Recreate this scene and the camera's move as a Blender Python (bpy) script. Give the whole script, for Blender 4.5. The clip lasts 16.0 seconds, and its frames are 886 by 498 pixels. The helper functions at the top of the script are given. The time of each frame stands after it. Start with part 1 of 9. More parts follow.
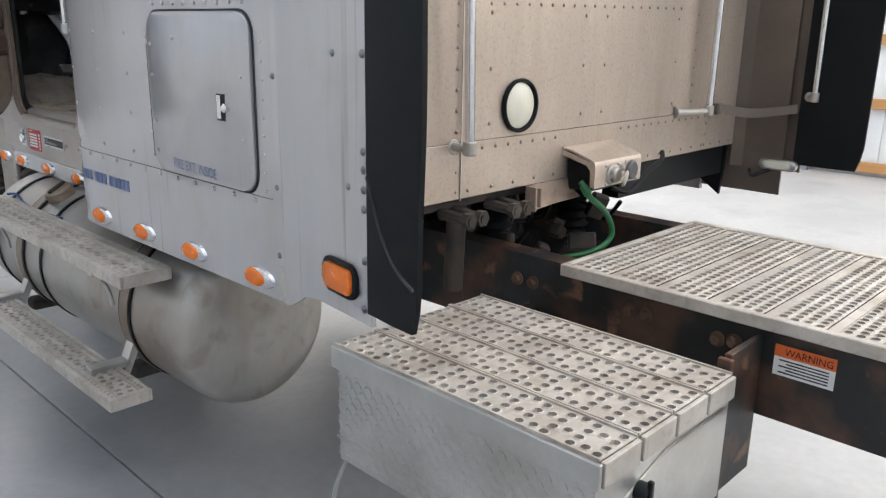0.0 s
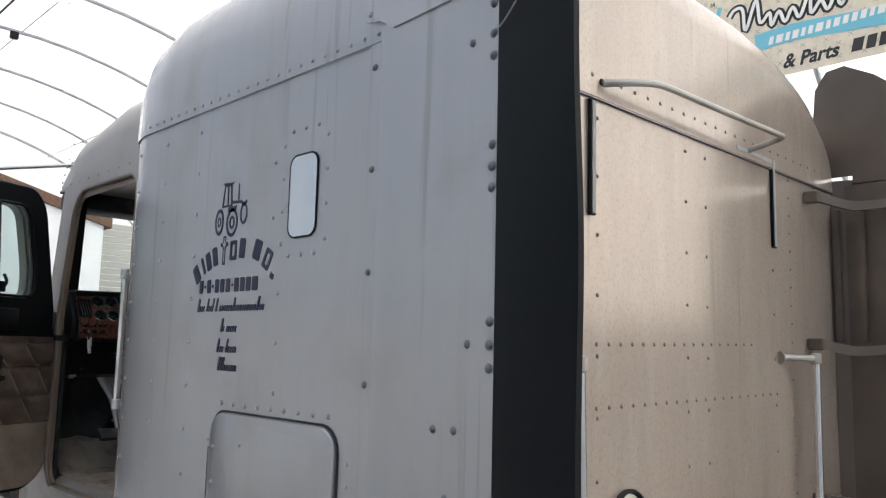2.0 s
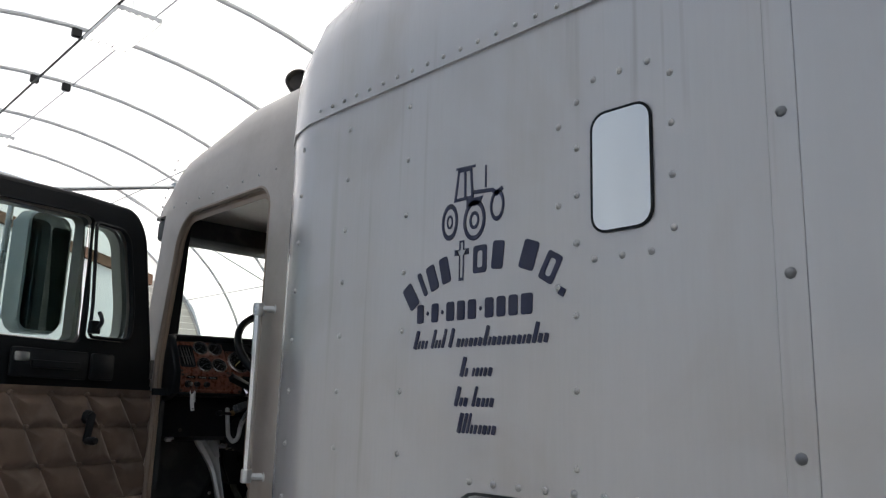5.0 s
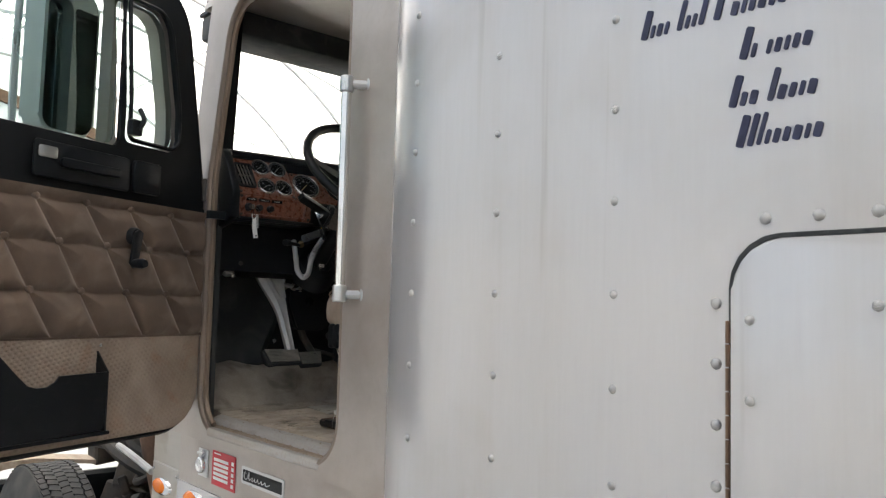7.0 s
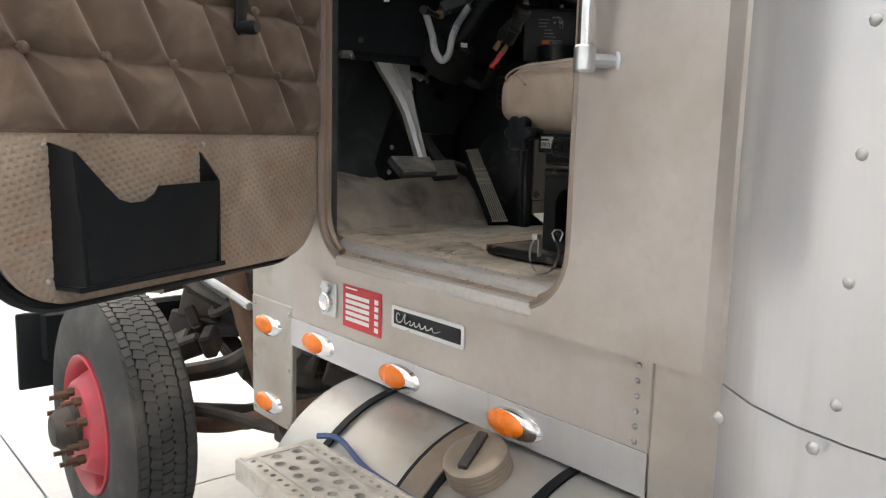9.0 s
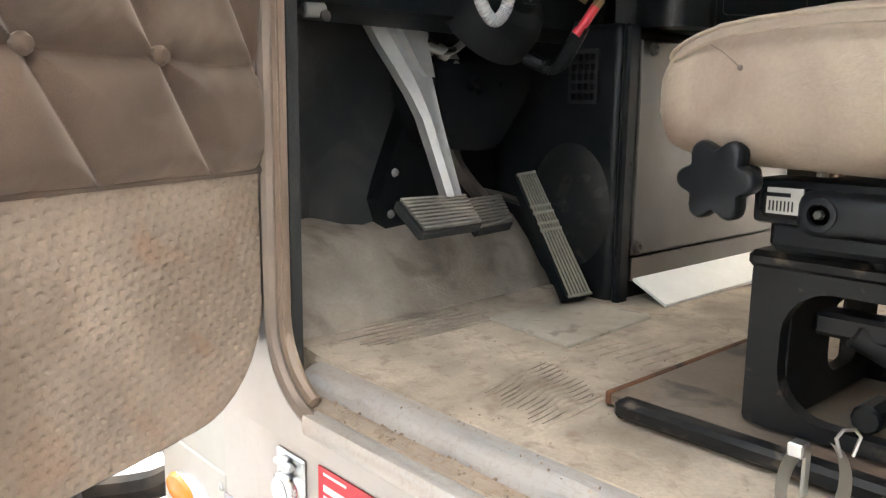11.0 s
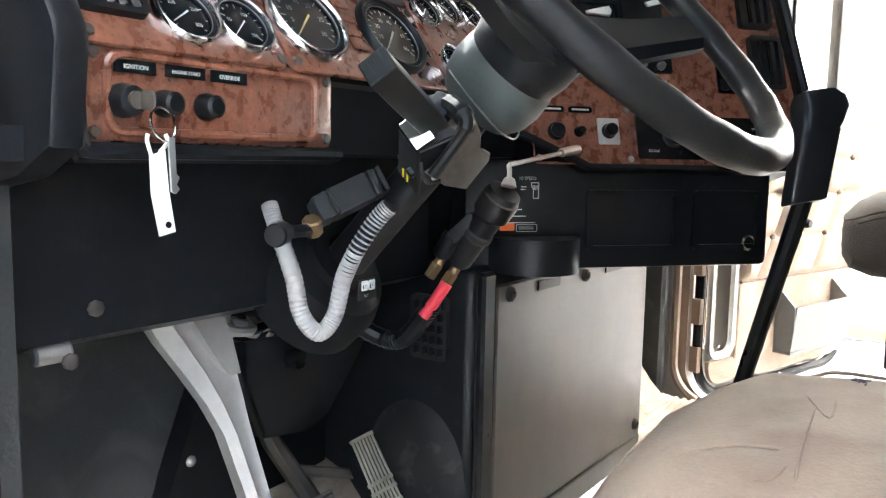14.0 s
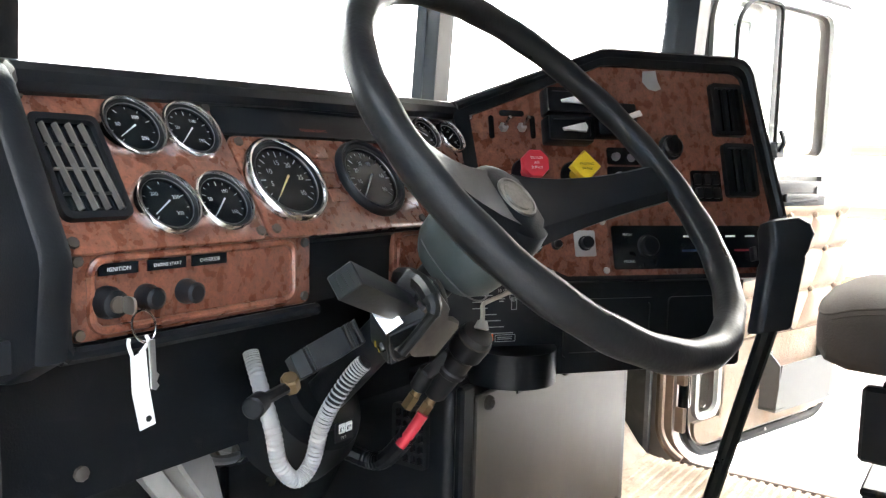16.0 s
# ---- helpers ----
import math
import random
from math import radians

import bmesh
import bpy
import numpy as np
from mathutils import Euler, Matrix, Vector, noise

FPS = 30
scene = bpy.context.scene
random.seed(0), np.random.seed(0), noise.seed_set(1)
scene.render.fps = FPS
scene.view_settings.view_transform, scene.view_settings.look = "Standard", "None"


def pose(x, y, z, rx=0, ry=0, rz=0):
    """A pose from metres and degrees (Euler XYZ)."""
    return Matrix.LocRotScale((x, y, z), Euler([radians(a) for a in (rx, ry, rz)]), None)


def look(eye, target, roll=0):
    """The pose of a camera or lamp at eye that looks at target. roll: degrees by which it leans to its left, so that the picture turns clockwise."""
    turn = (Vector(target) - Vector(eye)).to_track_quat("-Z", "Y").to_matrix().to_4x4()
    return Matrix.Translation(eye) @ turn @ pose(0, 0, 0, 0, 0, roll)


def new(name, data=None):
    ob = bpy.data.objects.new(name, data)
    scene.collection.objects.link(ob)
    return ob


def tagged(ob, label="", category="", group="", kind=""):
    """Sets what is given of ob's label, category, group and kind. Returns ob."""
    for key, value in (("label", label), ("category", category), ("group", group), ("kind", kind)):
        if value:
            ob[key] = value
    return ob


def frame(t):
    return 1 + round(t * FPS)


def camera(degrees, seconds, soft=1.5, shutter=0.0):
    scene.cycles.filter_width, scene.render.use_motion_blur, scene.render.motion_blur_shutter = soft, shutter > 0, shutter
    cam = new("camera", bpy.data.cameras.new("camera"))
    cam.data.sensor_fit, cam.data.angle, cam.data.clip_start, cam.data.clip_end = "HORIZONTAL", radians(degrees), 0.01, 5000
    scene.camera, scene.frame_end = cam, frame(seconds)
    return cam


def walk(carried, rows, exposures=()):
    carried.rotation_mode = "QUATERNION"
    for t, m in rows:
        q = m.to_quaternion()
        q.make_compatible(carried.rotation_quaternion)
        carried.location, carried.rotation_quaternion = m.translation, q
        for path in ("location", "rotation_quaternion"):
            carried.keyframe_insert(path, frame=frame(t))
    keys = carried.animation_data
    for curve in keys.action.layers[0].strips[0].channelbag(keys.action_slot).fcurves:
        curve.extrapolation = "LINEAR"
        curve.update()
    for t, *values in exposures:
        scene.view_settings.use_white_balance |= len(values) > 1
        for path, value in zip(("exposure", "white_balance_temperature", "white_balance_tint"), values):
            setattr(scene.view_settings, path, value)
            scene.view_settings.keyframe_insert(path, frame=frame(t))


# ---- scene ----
cam = camera(58.3, 16.0, 1.25, 0.0)
PATH = [
    (0, (-0.033, 0.021, 1.665), (1.353, 1.358, 1.128), 0.9),
    (0.5, (-0.053, 0.067, 1.727), (1.357, 1.451, 1.417), 0.9),
    (1, (-0.01, 0.196, 1.788), (1.405, 1.605, 1.67), 1.1),
    (1.5, (0.035, 0.333, 1.85), (1.44, 1.753, 1.935), 1.3),
    (2, (0.031, 0.411, 1.903), (1.416, 1.832, 2.151), 1.4),
    (2.5, (-0.013, 0.519, 1.944), (1.356, 1.942, 2.265), 1.6),
    (3, (-0.09, 0.648, 1.974), (1.265, 2.075, 2.333), 1.6),
    (3.2, (-0.103, 0.694, 1.979), (1.25, 2.12, 2.345), 1.6),
    (5.3, (0.086, 1.51, 1.825), (1.394, 2.968, 2.229), 2.0),
    (5.5, (0.087, 1.579, 1.794), (1.386, 3.045, 2.2), 2.3),
    (6, (0.139, 1.733, 1.717), (1.443, 3.202, 2.092), 1.8),
    (6.5, (0.254, 1.937, 1.644), (1.572, 3.414, 1.926), 1.5),
    (7, (0.29, 2.093, 1.606), (1.597, 3.6, 1.752), 1.5),
    (7.5, (0.249, 2.317, 1.568), (1.544, 3.842, 1.584), 1.6),
    (8, (0.254, 2.486, 1.527), (1.543, 4.01, 1.407), 1.6),
    (8.2, (0.275, 2.555, 1.506), (1.563, 4.074, 1.328), 1.6),
    (10.3, (0.684, 3.604, 1.514), (1.978, 5.091, 1.176), 1.1),
    (10.5, (0.771, 3.681, 1.53), (2.071, 5.161, 1.187), 0.9),
    (11, (0.962, 3.821, 1.572), (2.288, 5.278, 1.225), 0.7),
    (11.5, (1.06, 3.886, 1.614), (2.428, 5.305, 1.272), 1.1),
    (12, (1.155, 3.984, 1.651), (2.587, 5.338, 1.307), 1.2),
    (12.5, (1.202, 4.034, 1.684), (2.727, 5.283, 1.346), 1.2),
    (13, (1.246, 4.04, 1.77), (2.838, 5.207, 1.448), 1.2),
    (13.5, (1.257, 4.064, 1.833), (2.884, 5.198, 1.571), 1.3),
    (14, (1.21, 4.073, 1.904), (2.838, 5.211, 1.673), 1.1),
    (14.5, (1.162, 4.057, 1.983), (2.791, 5.195, 1.755), 1.1),
    (15, (1.189, 4.03, 2.046), (2.815, 5.172, 1.818), 1.2),
    (15.5, (1.217, 4.026, 2.053), (2.845, 5.165, 1.829), 1.2),
    (16, (1.209, 4.039, 2.077), (2.839, 5.178, 1.863), 1.3),
]
walk(cam, [(t, look(eye, target, roll)) for t, eye, target, roll in PATH],
     [(0.0, 1.05, 6700, 10), (0.5, 1.03, 6550, 10), (1.0, 1.05, 6450, 10), (1.5, 0.83, 6400, 10), (2.0, 0.48, 6700, 10), (2.5, 0.42, 6750, 10), (3.0, 0.22, 6700, 10), (5.5, 0.5, 7000, 10), (6.0, 0.73, 7350, 10), (6.5, 1.25, 7200, 10), (7.0, 1.5, 7350, 10), (7.5, 1.85, 7600, 10), (8.0, 1.75, 7400, 10), (10.5, 2.78, 7800, 10), (11.0, 3.12, 7600, 10), (11.5, 3.5, 7400, 10), (12.0, 3.6, 6900, 10), (12.5, 3.66, 6800, 10), (13.0, 3.7, 6800, 10), (13.5, 3.75, 6800, 10), (14.0, 3.88, 6850, 10), (14.5, 3.95, 6900, 10), (15.0, 3.9, 6900, 10), (15.5, 3.62, 6850, 10), (16.0, 3.66, 6850, 10)])

# ---- world and sun ----
GROUND = -0.24
world = bpy.data.worlds.new("sky")
scene.world = world
world.use_nodes = True
wn = world.node_tree.nodes
sky = wn.new("ShaderNodeTexSky")
sky.sky_type, sky.sun_disc, sky.sun_elevation, sky.sun_rotation = "NISHITA", False, radians(48), radians(70)
world.node_tree.links.new(sky.outputs[0], wn["Background"].inputs[0])
wn["Background"].inputs[1].default_value = 0.15
sun = new("sun", bpy.data.lights.new("sun", "SUN"))
sun.data.energy, sun.data.angle, sun.data.color = 5.0, radians(0.6), (1.0, 0.95, 0.88)
sun.matrix_world = look((40, 15, 45), (0, 0, 0))

# ---- building blocks ----
WORLDS = {}


def thing(name, at=(0, 0, 0), label="", category="", group="", kind="", turn=0.0):
    ob = new(name)
    ob.empty_display_size = 0.05
    m = pose(*at, 0, 0, turn)
    ob.matrix_world = m
    WORLDS[ob.name] = m
    return tagged(ob, label, category, group, kind)


def part(name, bm, material, parent=None, label="", smooth=True, kind="", category="", recalc=True):
    """Link a bmesh, whose points are in the world, as one mesh under parent."""
    if recalc:
        bmesh.ops.recalc_face_normals(bm, faces=bm.faces)
    m = WORLDS[parent.name] if parent else Matrix()
    bm.transform(m.inverted())
    data = bpy.data.meshes.new(name)
    bm.to_mesh(data)
    bm.free()
    for mm in (material if isinstance(material, (list, tuple)) else [material]):
        data.materials.append(mm)
    if smooth:
        data.polygons.foreach_set("use_smooth", [True] * len(data.polygons))
        data.set_sharp_from_angle(angle=radians(32))
    ob = new(name, data)
    if parent:
        ob.parent = parent
    WORLDS[ob.name] = m
    return tagged(ob, label, category, "", kind)


def B():
    return bmesh.new()


def box(bm, c, s, bevel=0.0, seg=2, rot=None):
    m = Matrix.Translation(c) @ (rot.to_4x4() if rot else Matrix()) @ Matrix.Diagonal((*s, 1))
    r = bmesh.ops.create_cube(bm, size=1, matrix=m)
    if bevel:
        es = {e for v in r["verts"] for e in v.link_edges}
        bmesh.ops.bevel(bm, geom=list(es), offset=bevel, segments=seg, affect="EDGES", profile=0.5)
    return bm


def span(bm, x0, x1, y0, y1, z0, z1, bevel=0.0, seg=2):
    return box(bm, ((x0 + x1) / 2, (y0 + y1) / 2, (z0 + z1) / 2), (abs(x1 - x0), abs(y1 - y0), abs(z1 - z0)), bevel, seg)


def basis(d):
    d = Vector(d).normalized()
    u = d.orthogonal().normalized()
    if abs(d.z) < 0.95:
        u = Vector((0, 0, 1)).cross(d).normalized()
    return d, u, d.cross(u)


def lathe(bm, profile, at, axis, n=24, close=False):
    """Turn (radius, height) points about an axis through at."""
    d, u, v = basis(axis)
    rings = []
    for r, h in profile:
        c = Vector(at) + d * h
        if r < 1e-5:
            rings.append([bm.verts.new(c)])
        else:
            rings.append([bm.verts.new(c + r * (math.cos(a) * u + math.sin(a) * v)) for a in (2 * math.pi * k / n for k in range(n))])
    pairs = list(zip(rings, rings[1:])) + ([(rings[-1], rings[0])] if close else [])
    for a, b in pairs:
        for k in range(n):
            q = [a[k % len(a)], a[(k + 1) % n % len(a)], b[(k + 1) % n % len(b)], b[k % len(b)]]
            q = list(dict.fromkeys(q))
            if len(q) > 2:
                bm.faces.new(q)
    return bm


def cyl(bm, a, b, r, r2=None, n=14, bevel=0.0):
    a, b = Vector(a), Vector(b)
    h, r2 = (b - a).length, r if r2 is None else r2
    if bevel:
        prof = [(0, 0), (r - bevel, 0), (r, bevel), (r2, h - bevel), (r2 - bevel, h), (0, h)]
    else:
        prof = [(0, 0), (r, 0), (r2, h), (0, h)]
    return lathe(bm, prof, a, b - a, n)


def smooth_path(pts, steps=6, closed=False):
    """A curve through the points."""
    p = [Vector(q) for q in pts]
    out, n = [], len(p)
    for i in range(n if closed else n - 1):
        a, b = p[i], p[(i + 1) % n]
        pa = p[i - 1] if (i or closed) else a
        pb = p[(i + 2) % n] if (closed or i + 2 < n) else b
        for k in range(steps):
            t = k / steps
            m0, m1 = (b - pa) / 2, (pb - a) / 2
            out.append((2 * t**3 - 3 * t**2 + 1) * a + (t**3 - 2 * t**2 + t) * m0 + (3 * t**2 - 2 * t**3) * b + (t**3 - t**2) * m1)
    if not closed:
        out.append(p[-1])
    return out


def tube(bm, pts, r, n=8, closed=False, ridge=0.0, cap=True):
    """Sweep a circle along points; r may be a list; ridge swells every other ring."""
    p = [Vector(q) for q in pts]
    rings, u = [], None
    for i, c in enumerate(p):
        a = p[i - 1] if (i or closed) else c
        b = p[(i + 1) % len(p)] if (closed or i + 1 < len(p)) else c
        d = (b - a).normalized()
        u = basis(d)[1] if u is None else (u - d * u.dot(d)).normalized()
        v = d.cross(u)
        rr = (r[i] if isinstance(r, (list, tuple)) else r) + (ridge if i % 2 else 0.0)
        rings.append([bm.verts.new(c + rr * (math.cos(t) * u + math.sin(t) * v)) for t in (2 * math.pi * k / n for k in range(n))])
    pairs = list(zip(rings, rings[1:])) + ([(rings[-1], rings[0])] if closed else [])
    for a, b in pairs:
        for k in range(n):
            bm.faces.new((a[k], a[(k + 1) % n], b[(k + 1) % n], b[k]))
    if cap and not closed:
        bm.faces.new(rings[0][::-1])
        bm.faces.new(rings[-1])
    return bm


def rrect(a0, a1, b0, b1, r, n=5):
    """Points round a rectangle with rounded corners; r may be four radii from (a0, b0) on."""
    rs = r if isinstance(r, (list, tuple)) else [r] * 4
    out = []
    for (ca, cb, s), rr in zip(((a0, b0, 180), (a1, b0, 270), (a1, b1, 0), (a0, b1, 90)), rs):
        xa, xb = ca + (rr if ca == min(a0, a1) else -rr), cb + (rr if cb == min(b0, b1) else -rr)
        for k in range(n + 1):
            t = radians(s + 90 * k / n)
            out.append((xa + rr * math.cos(t), xb + rr * math.sin(t)))
    return out


def plate(bm, outer, holes, put, thick=None):
    """A flat sheet with holes: 2D loops laid into space by put(a, b), then thickened along its normal."""
    edges, made = [], []
    for loop in [outer] + list(holes):
        vs = [bm.verts.new(put(*q)) for q in loop]
        edges += [bm.edges.new((vs[i], vs[(i + 1) % len(vs)])) for i in range(len(vs))]
    n = Vector(put(1, 0)) - Vector(put(0, 0))
    n = n.cross(Vector(put(0, 1)) - Vector(put(0, 0)))
    r = bmesh.ops.triangle_fill(bm, use_beauty=True, use_dissolve=False, edges=edges, normal=n)
    made = [g for g in r["geom"] if isinstance(g, bmesh.types.BMFace)]
    if thick:
        ext = bmesh.ops.extrude_face_region(bm, geom=made)
        vs = [g for g in ext["geom"] if isinstance(g, bmesh.types.BMVert)]
        bmesh.ops.translate(bm, verts=vs, vec=n.normalized() * thick)
    return bm


def loft(bm, rings, closed_ring=True, caps=True):
    vr = [[bm.verts.new(p) for p in ring] for ring in rings]
    n = len(vr[0])
    for a, b in zip(vr, vr[1:]):
        for k in range(n if closed_ring else n - 1):
            bm.faces.new((a[k], a[(k + 1) % n], b[(k + 1) % n], b[k]))
    if caps and closed_ring:
        bm.faces.new(vr[0][::-1])
        bm.faces.new(vr[-1])
    return bm


def prism(bm, loop, put, w0, w1, bevel=0.0):
    """A 2D loop laid by put(a, b, w), drawn out from w0 to w1."""
    lo, hi = [bm.verts.new(put(a, b, w0)) for a, b in loop], [bm.verts.new(put(a, b, w1)) for a, b in loop]
    n = len(loop)
    fs = [bm.faces.new(lo[::-1]), bm.faces.new(hi)]
    for k in range(n):
        fs.append(bm.faces.new((lo[k], lo[(k + 1) % n], hi[(k + 1) % n], hi[k])))
    if bevel:
        es = list(set(fs[0].edges) | set(fs[1].edges))
        bmesh.ops.bevel(bm, geom=es, offset=bevel, segments=2, affect="EDGES", profile=0.5)
    return bm


def lettering(s, size, put, depth=0.0006, align="LEFT", spacing=1.0, bold=0.0):
    """Words in the built-in font as a bmesh, laid by put(a, b, w)."""
    cu = bpy.data.curves.new("words", "FONT")
    cu.body, cu.size, cu.align_x, cu.extrude, cu.resolution_u, cu.space_character, cu.offset = s, size, align, 0.0, 3, spacing, bold
    ob = bpy.data.objects.new("words", cu)
    me = ob.to_mesh()
    bm = B()
    bm.from_mesh(me)
    ob.to_mesh_clear()
    bpy.data.objects.remove(ob)
    bpy.data.curves.remove(cu)
    for v in bm.verts:
        v.co = put(v.co.x, v.co.y, depth)
    return bm


# ---- materials ----
def mat(name, base, rough=0.5, metal=0.0, vary=0.15, scale=6.0, fine=60.0, bump=0.1, dirt=None, dirt_amount=0.0, dirt_scale=3.0,
        stretch=(1, 1, 1), rough_vary=0.1, coat=0.0, island=0.0, spec=0.5, specks=None):
    m = bpy.data.materials.new(name)
    m.use_nodes = True
    nt = m.node_tree
    nd, ln = nt.nodes, nt.links
    b = nd["Principled BSDF"]
    co, mp = nd.new("ShaderNodeTexCoord"), nd.new("ShaderNodeMapping")
    mp.inputs["Scale"].default_value = stretch
    ln.new(co.outputs["Object"], mp.inputs["Vector"])

    def noise_at(sc, detail=5):
        n = nd.new("ShaderNodeTexNoise")
        n.inputs["Scale"].default_value, n.inputs["Detail"].default_value = sc, detail
        ln.new(mp.outputs[0], n.inputs["Vector"])
        return n.outputs["Fac"]

    def mixed(fac, a, bb, mode="MIX"):
        x = nd.new("ShaderNodeMix")
        x.data_type, x.blend_type = "RGBA", mode
        for sock, val in ((x.inputs["Factor"], fac), (x.inputs[6], a), (x.inputs[7], bb)):
            if hasattr(val, "links") or hasattr(val, "is_linked"):
                ln.new(val, sock)
            else:
                sock.default_value = val if not isinstance(val, tuple) else (*val, 1)[:4]
        return x.outputs[2]

    def ramp(fac, lo, hi):
        r = nd.new("ShaderNodeMapRange")
        r.inputs[1].default_value, r.inputs[2].default_value = lo, hi
        ln.new(fac, r.inputs[0])
        return r.outputs[0]

    big, small = noise_at(scale), noise_at(fine, 3)
    dark, light = tuple(c * (1 - vary) for c in base), tuple(min(1, c * (1 + vary)) for c in base)
    col = mixed(ramp(big, 0.3, 0.7), dark, light)
    col = mixed(ramp(small, 0.25, 0.75), col, mixed(0.35, col, tuple(c * (1 - 1.6 * vary) for c in base)))
    if dirt:
        col = mixed(nd_scale(nd, ln, ramp(noise_at(dirt_scale, 4), 0.48, 0.74), dirt_amount), col, dirt)
    if specks:
        sp = nd.new("ShaderNodeTexNoise")
        sp.inputs["Scale"].default_value, sp.inputs["Detail"].default_value, sp.inputs["Distortion"].default_value = specks[2], 9, 0.6
        ln.new(co.outputs["Object"], sp.inputs["Vector"])
        col = mixed(nd_scale(nd, ln, ramp(sp.outputs["Fac"], specks[3], specks[4]), specks[1]), col, specks[0])
    if island:
        g = nd.new("ShaderNodeObjectInfo")
        v = nd.new("ShaderNodeHueSaturation")
        r = nd.new("ShaderNodeMapRange")
        r.inputs[3].default_value, r.inputs[4].default_value = 1 - island, 1 + island
        ln.new(g.outputs["Random"], r.inputs[0])
        ln.new(r.outputs[0], v.inputs["Value"])
        ln.new(col, v.inputs["Color"])
        col = v.outputs[0]
    ln.new(col, b.inputs["Base Color"])
    rr = nd.new("ShaderNodeMapRange")
    rr.inputs[3].default_value, rr.inputs[4].default_value = max(0.02, rough - rough_vary), min(1, rough + rough_vary)
    ln.new(big, rr.inputs[0])
    ln.new(rr.outputs[0], b.inputs["Roughness"])
    b.inputs["Metallic"].default_value, b.inputs["Coat Weight"].default_value = metal, coat
    b.inputs["Specular IOR Level"].default_value = spec
    if bump:
        bp = nd.new("ShaderNodeBump")
        bp.inputs["Strength"].default_value, bp.inputs["Distance"].default_value = bump, 0.004
        ln.new(small, bp.inputs["Height"])
        ln.new(bp.outputs[0], b.inputs["Normal"])
    return m


def nd_scale(nd, ln, sock, k):
    x = nd.new("ShaderNodeMath")
    x.operation = "MULTIPLY"
    x.inputs[1].default_value = k
    ln.new(sock, x.inputs[0])
    return x.outputs[0]


def glass(name, tint=(1, 1, 1), rough=0.0):
    m = bpy.data.materials.new(name)
    m.use_nodes = True
    b = m.node_tree.nodes["Principled BSDF"]
    b.inputs["Base Color"].default_value = (*tint, 1)
    b.inputs["Transmission Weight"].default_value, b.inputs["Roughness"].default_value, b.inputs["IOR"].default_value = 1.0, rough, 1.2
    return m


SILVER = mat("silver_paint", (0.565, 0.545, 0.552), 0.24, 0.45, 0.06, 1.6, 40, 0.0, (0.36, 0.31, 0.265), 0.30, 1.6, (3.5, 3.5, 0.28), 0.05, specks=((0.36, 0.30, 0.255), 0.28, 3.0, 0.52, 0.78))


def drips(m, colour, amount):
    """Thin dark run-off streaks down a painted sheet, broken up by a large patchy mask."""
    nd, ln = m.node_tree.nodes, m.node_tree.links
    b = nd["Principled BSDF"]
    was = b.inputs["Base Color"].links[0].from_socket
    co = nd.new("ShaderNodeTexCoord")
    vals = []
    for sc, scale, lo, hi in (((1, 1, 0.035), 26.0, 0.60, 0.72), ((1, 1, 0.5), 2.2, 0.42, 0.62)):
        mp, n, r = nd.new("ShaderNodeMapping"), nd.new("ShaderNodeTexNoise"), nd.new("ShaderNodeMapRange")
        mp.inputs["Scale"].default_value = sc
        n.inputs["Scale"].default_value, n.inputs["Detail"].default_value = scale, 3
        r.inputs[1].default_value, r.inputs[2].default_value = lo, hi
        ln.new(co.outputs["Object"], mp.inputs["Vector"])
        ln.new(mp.outputs[0], n.inputs["Vector"])
        ln.new(n.outputs["Fac"], r.inputs[0])
        vals.append(r.outputs[0])
    k = nd.new("ShaderNodeMath")
    k.operation = "MULTIPLY"
    ln.new(vals[0], k.inputs[0])
    ln.new(vals[1], k.inputs[1])
    x = nd.new("ShaderNodeMix")
    x.data_type = "RGBA"
    ln.new(nd_scale(nd, ln, k.outputs[0], amount), x.inputs["Factor"])
    ln.new(was, x.inputs[6])
    x.inputs[7].default_value = (*colour, 1)
    ln.new(x.outputs[2], b.inputs["Base Color"])


drips(SILVER, (0.27, 0.24, 0.225), 0.62)
RIVETG = mat("grey_rivet", (0.44, 0.425, 0.41), 0.28, 0.6, 0.2, 40, 200, 0.0)
RIVETD = mat("dark_bolt_steel", (0.22, 0.22, 0.225), 0.35, 0.8, 0.2, 40, 200, 0.0)
RIVETT = mat("tan_rivet", (0.30, 0.24, 0.195), 0.4, 0.35, 0.2, 40, 200, 0.0)
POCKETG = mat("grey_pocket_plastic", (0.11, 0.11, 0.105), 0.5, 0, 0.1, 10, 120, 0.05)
JAMB = mat("brown_jamb_paint", (0.27, 0.21, 0.17), 0.4, 0.2, 0.1, 6, 60, 0.03, (0.22, 0.16, 0.12), 0.4, 9)
# the tan paint darkened: shade on the far extender is put into the colour
TANDARK = mat("shaded_tan_paint", (0.135, 0.108, 0.090), 0.38, 0.2, 0.1, 3, 40, 0.02, (0.22, 0.17, 0.13), 0.4, 5)
TAN = mat("tan_paint", (0.53, 0.435, 0.36), 0.20, 0.28, 0.08, 2.0, 30, 0.02, (0.60, 0.54, 0.455), 0.35, 9, (2, 2, 0.4), 0.08, specks=((0.34, 0.275, 0.225), 0.36, 85.0, 0.50, 0.66))
drips(TAN, (0.33, 0.285, 0.24), 0.5)
CABTAN = mat("champagne_paint", (0.46, 0.412, 0.375), 0.33, 0.35, 0.08, 3.0, 40, 0.02, (0.26, 0.20, 0.15), 0.4, 4, specks=((0.36, 0.30, 0.245), 0.22, 50.0, 0.52, 0.75))
PILLAR = mat("brown_paint", (0.27, 0.195, 0.145), 0.4, 0.2, 0.1, 8, 60, 0.03)
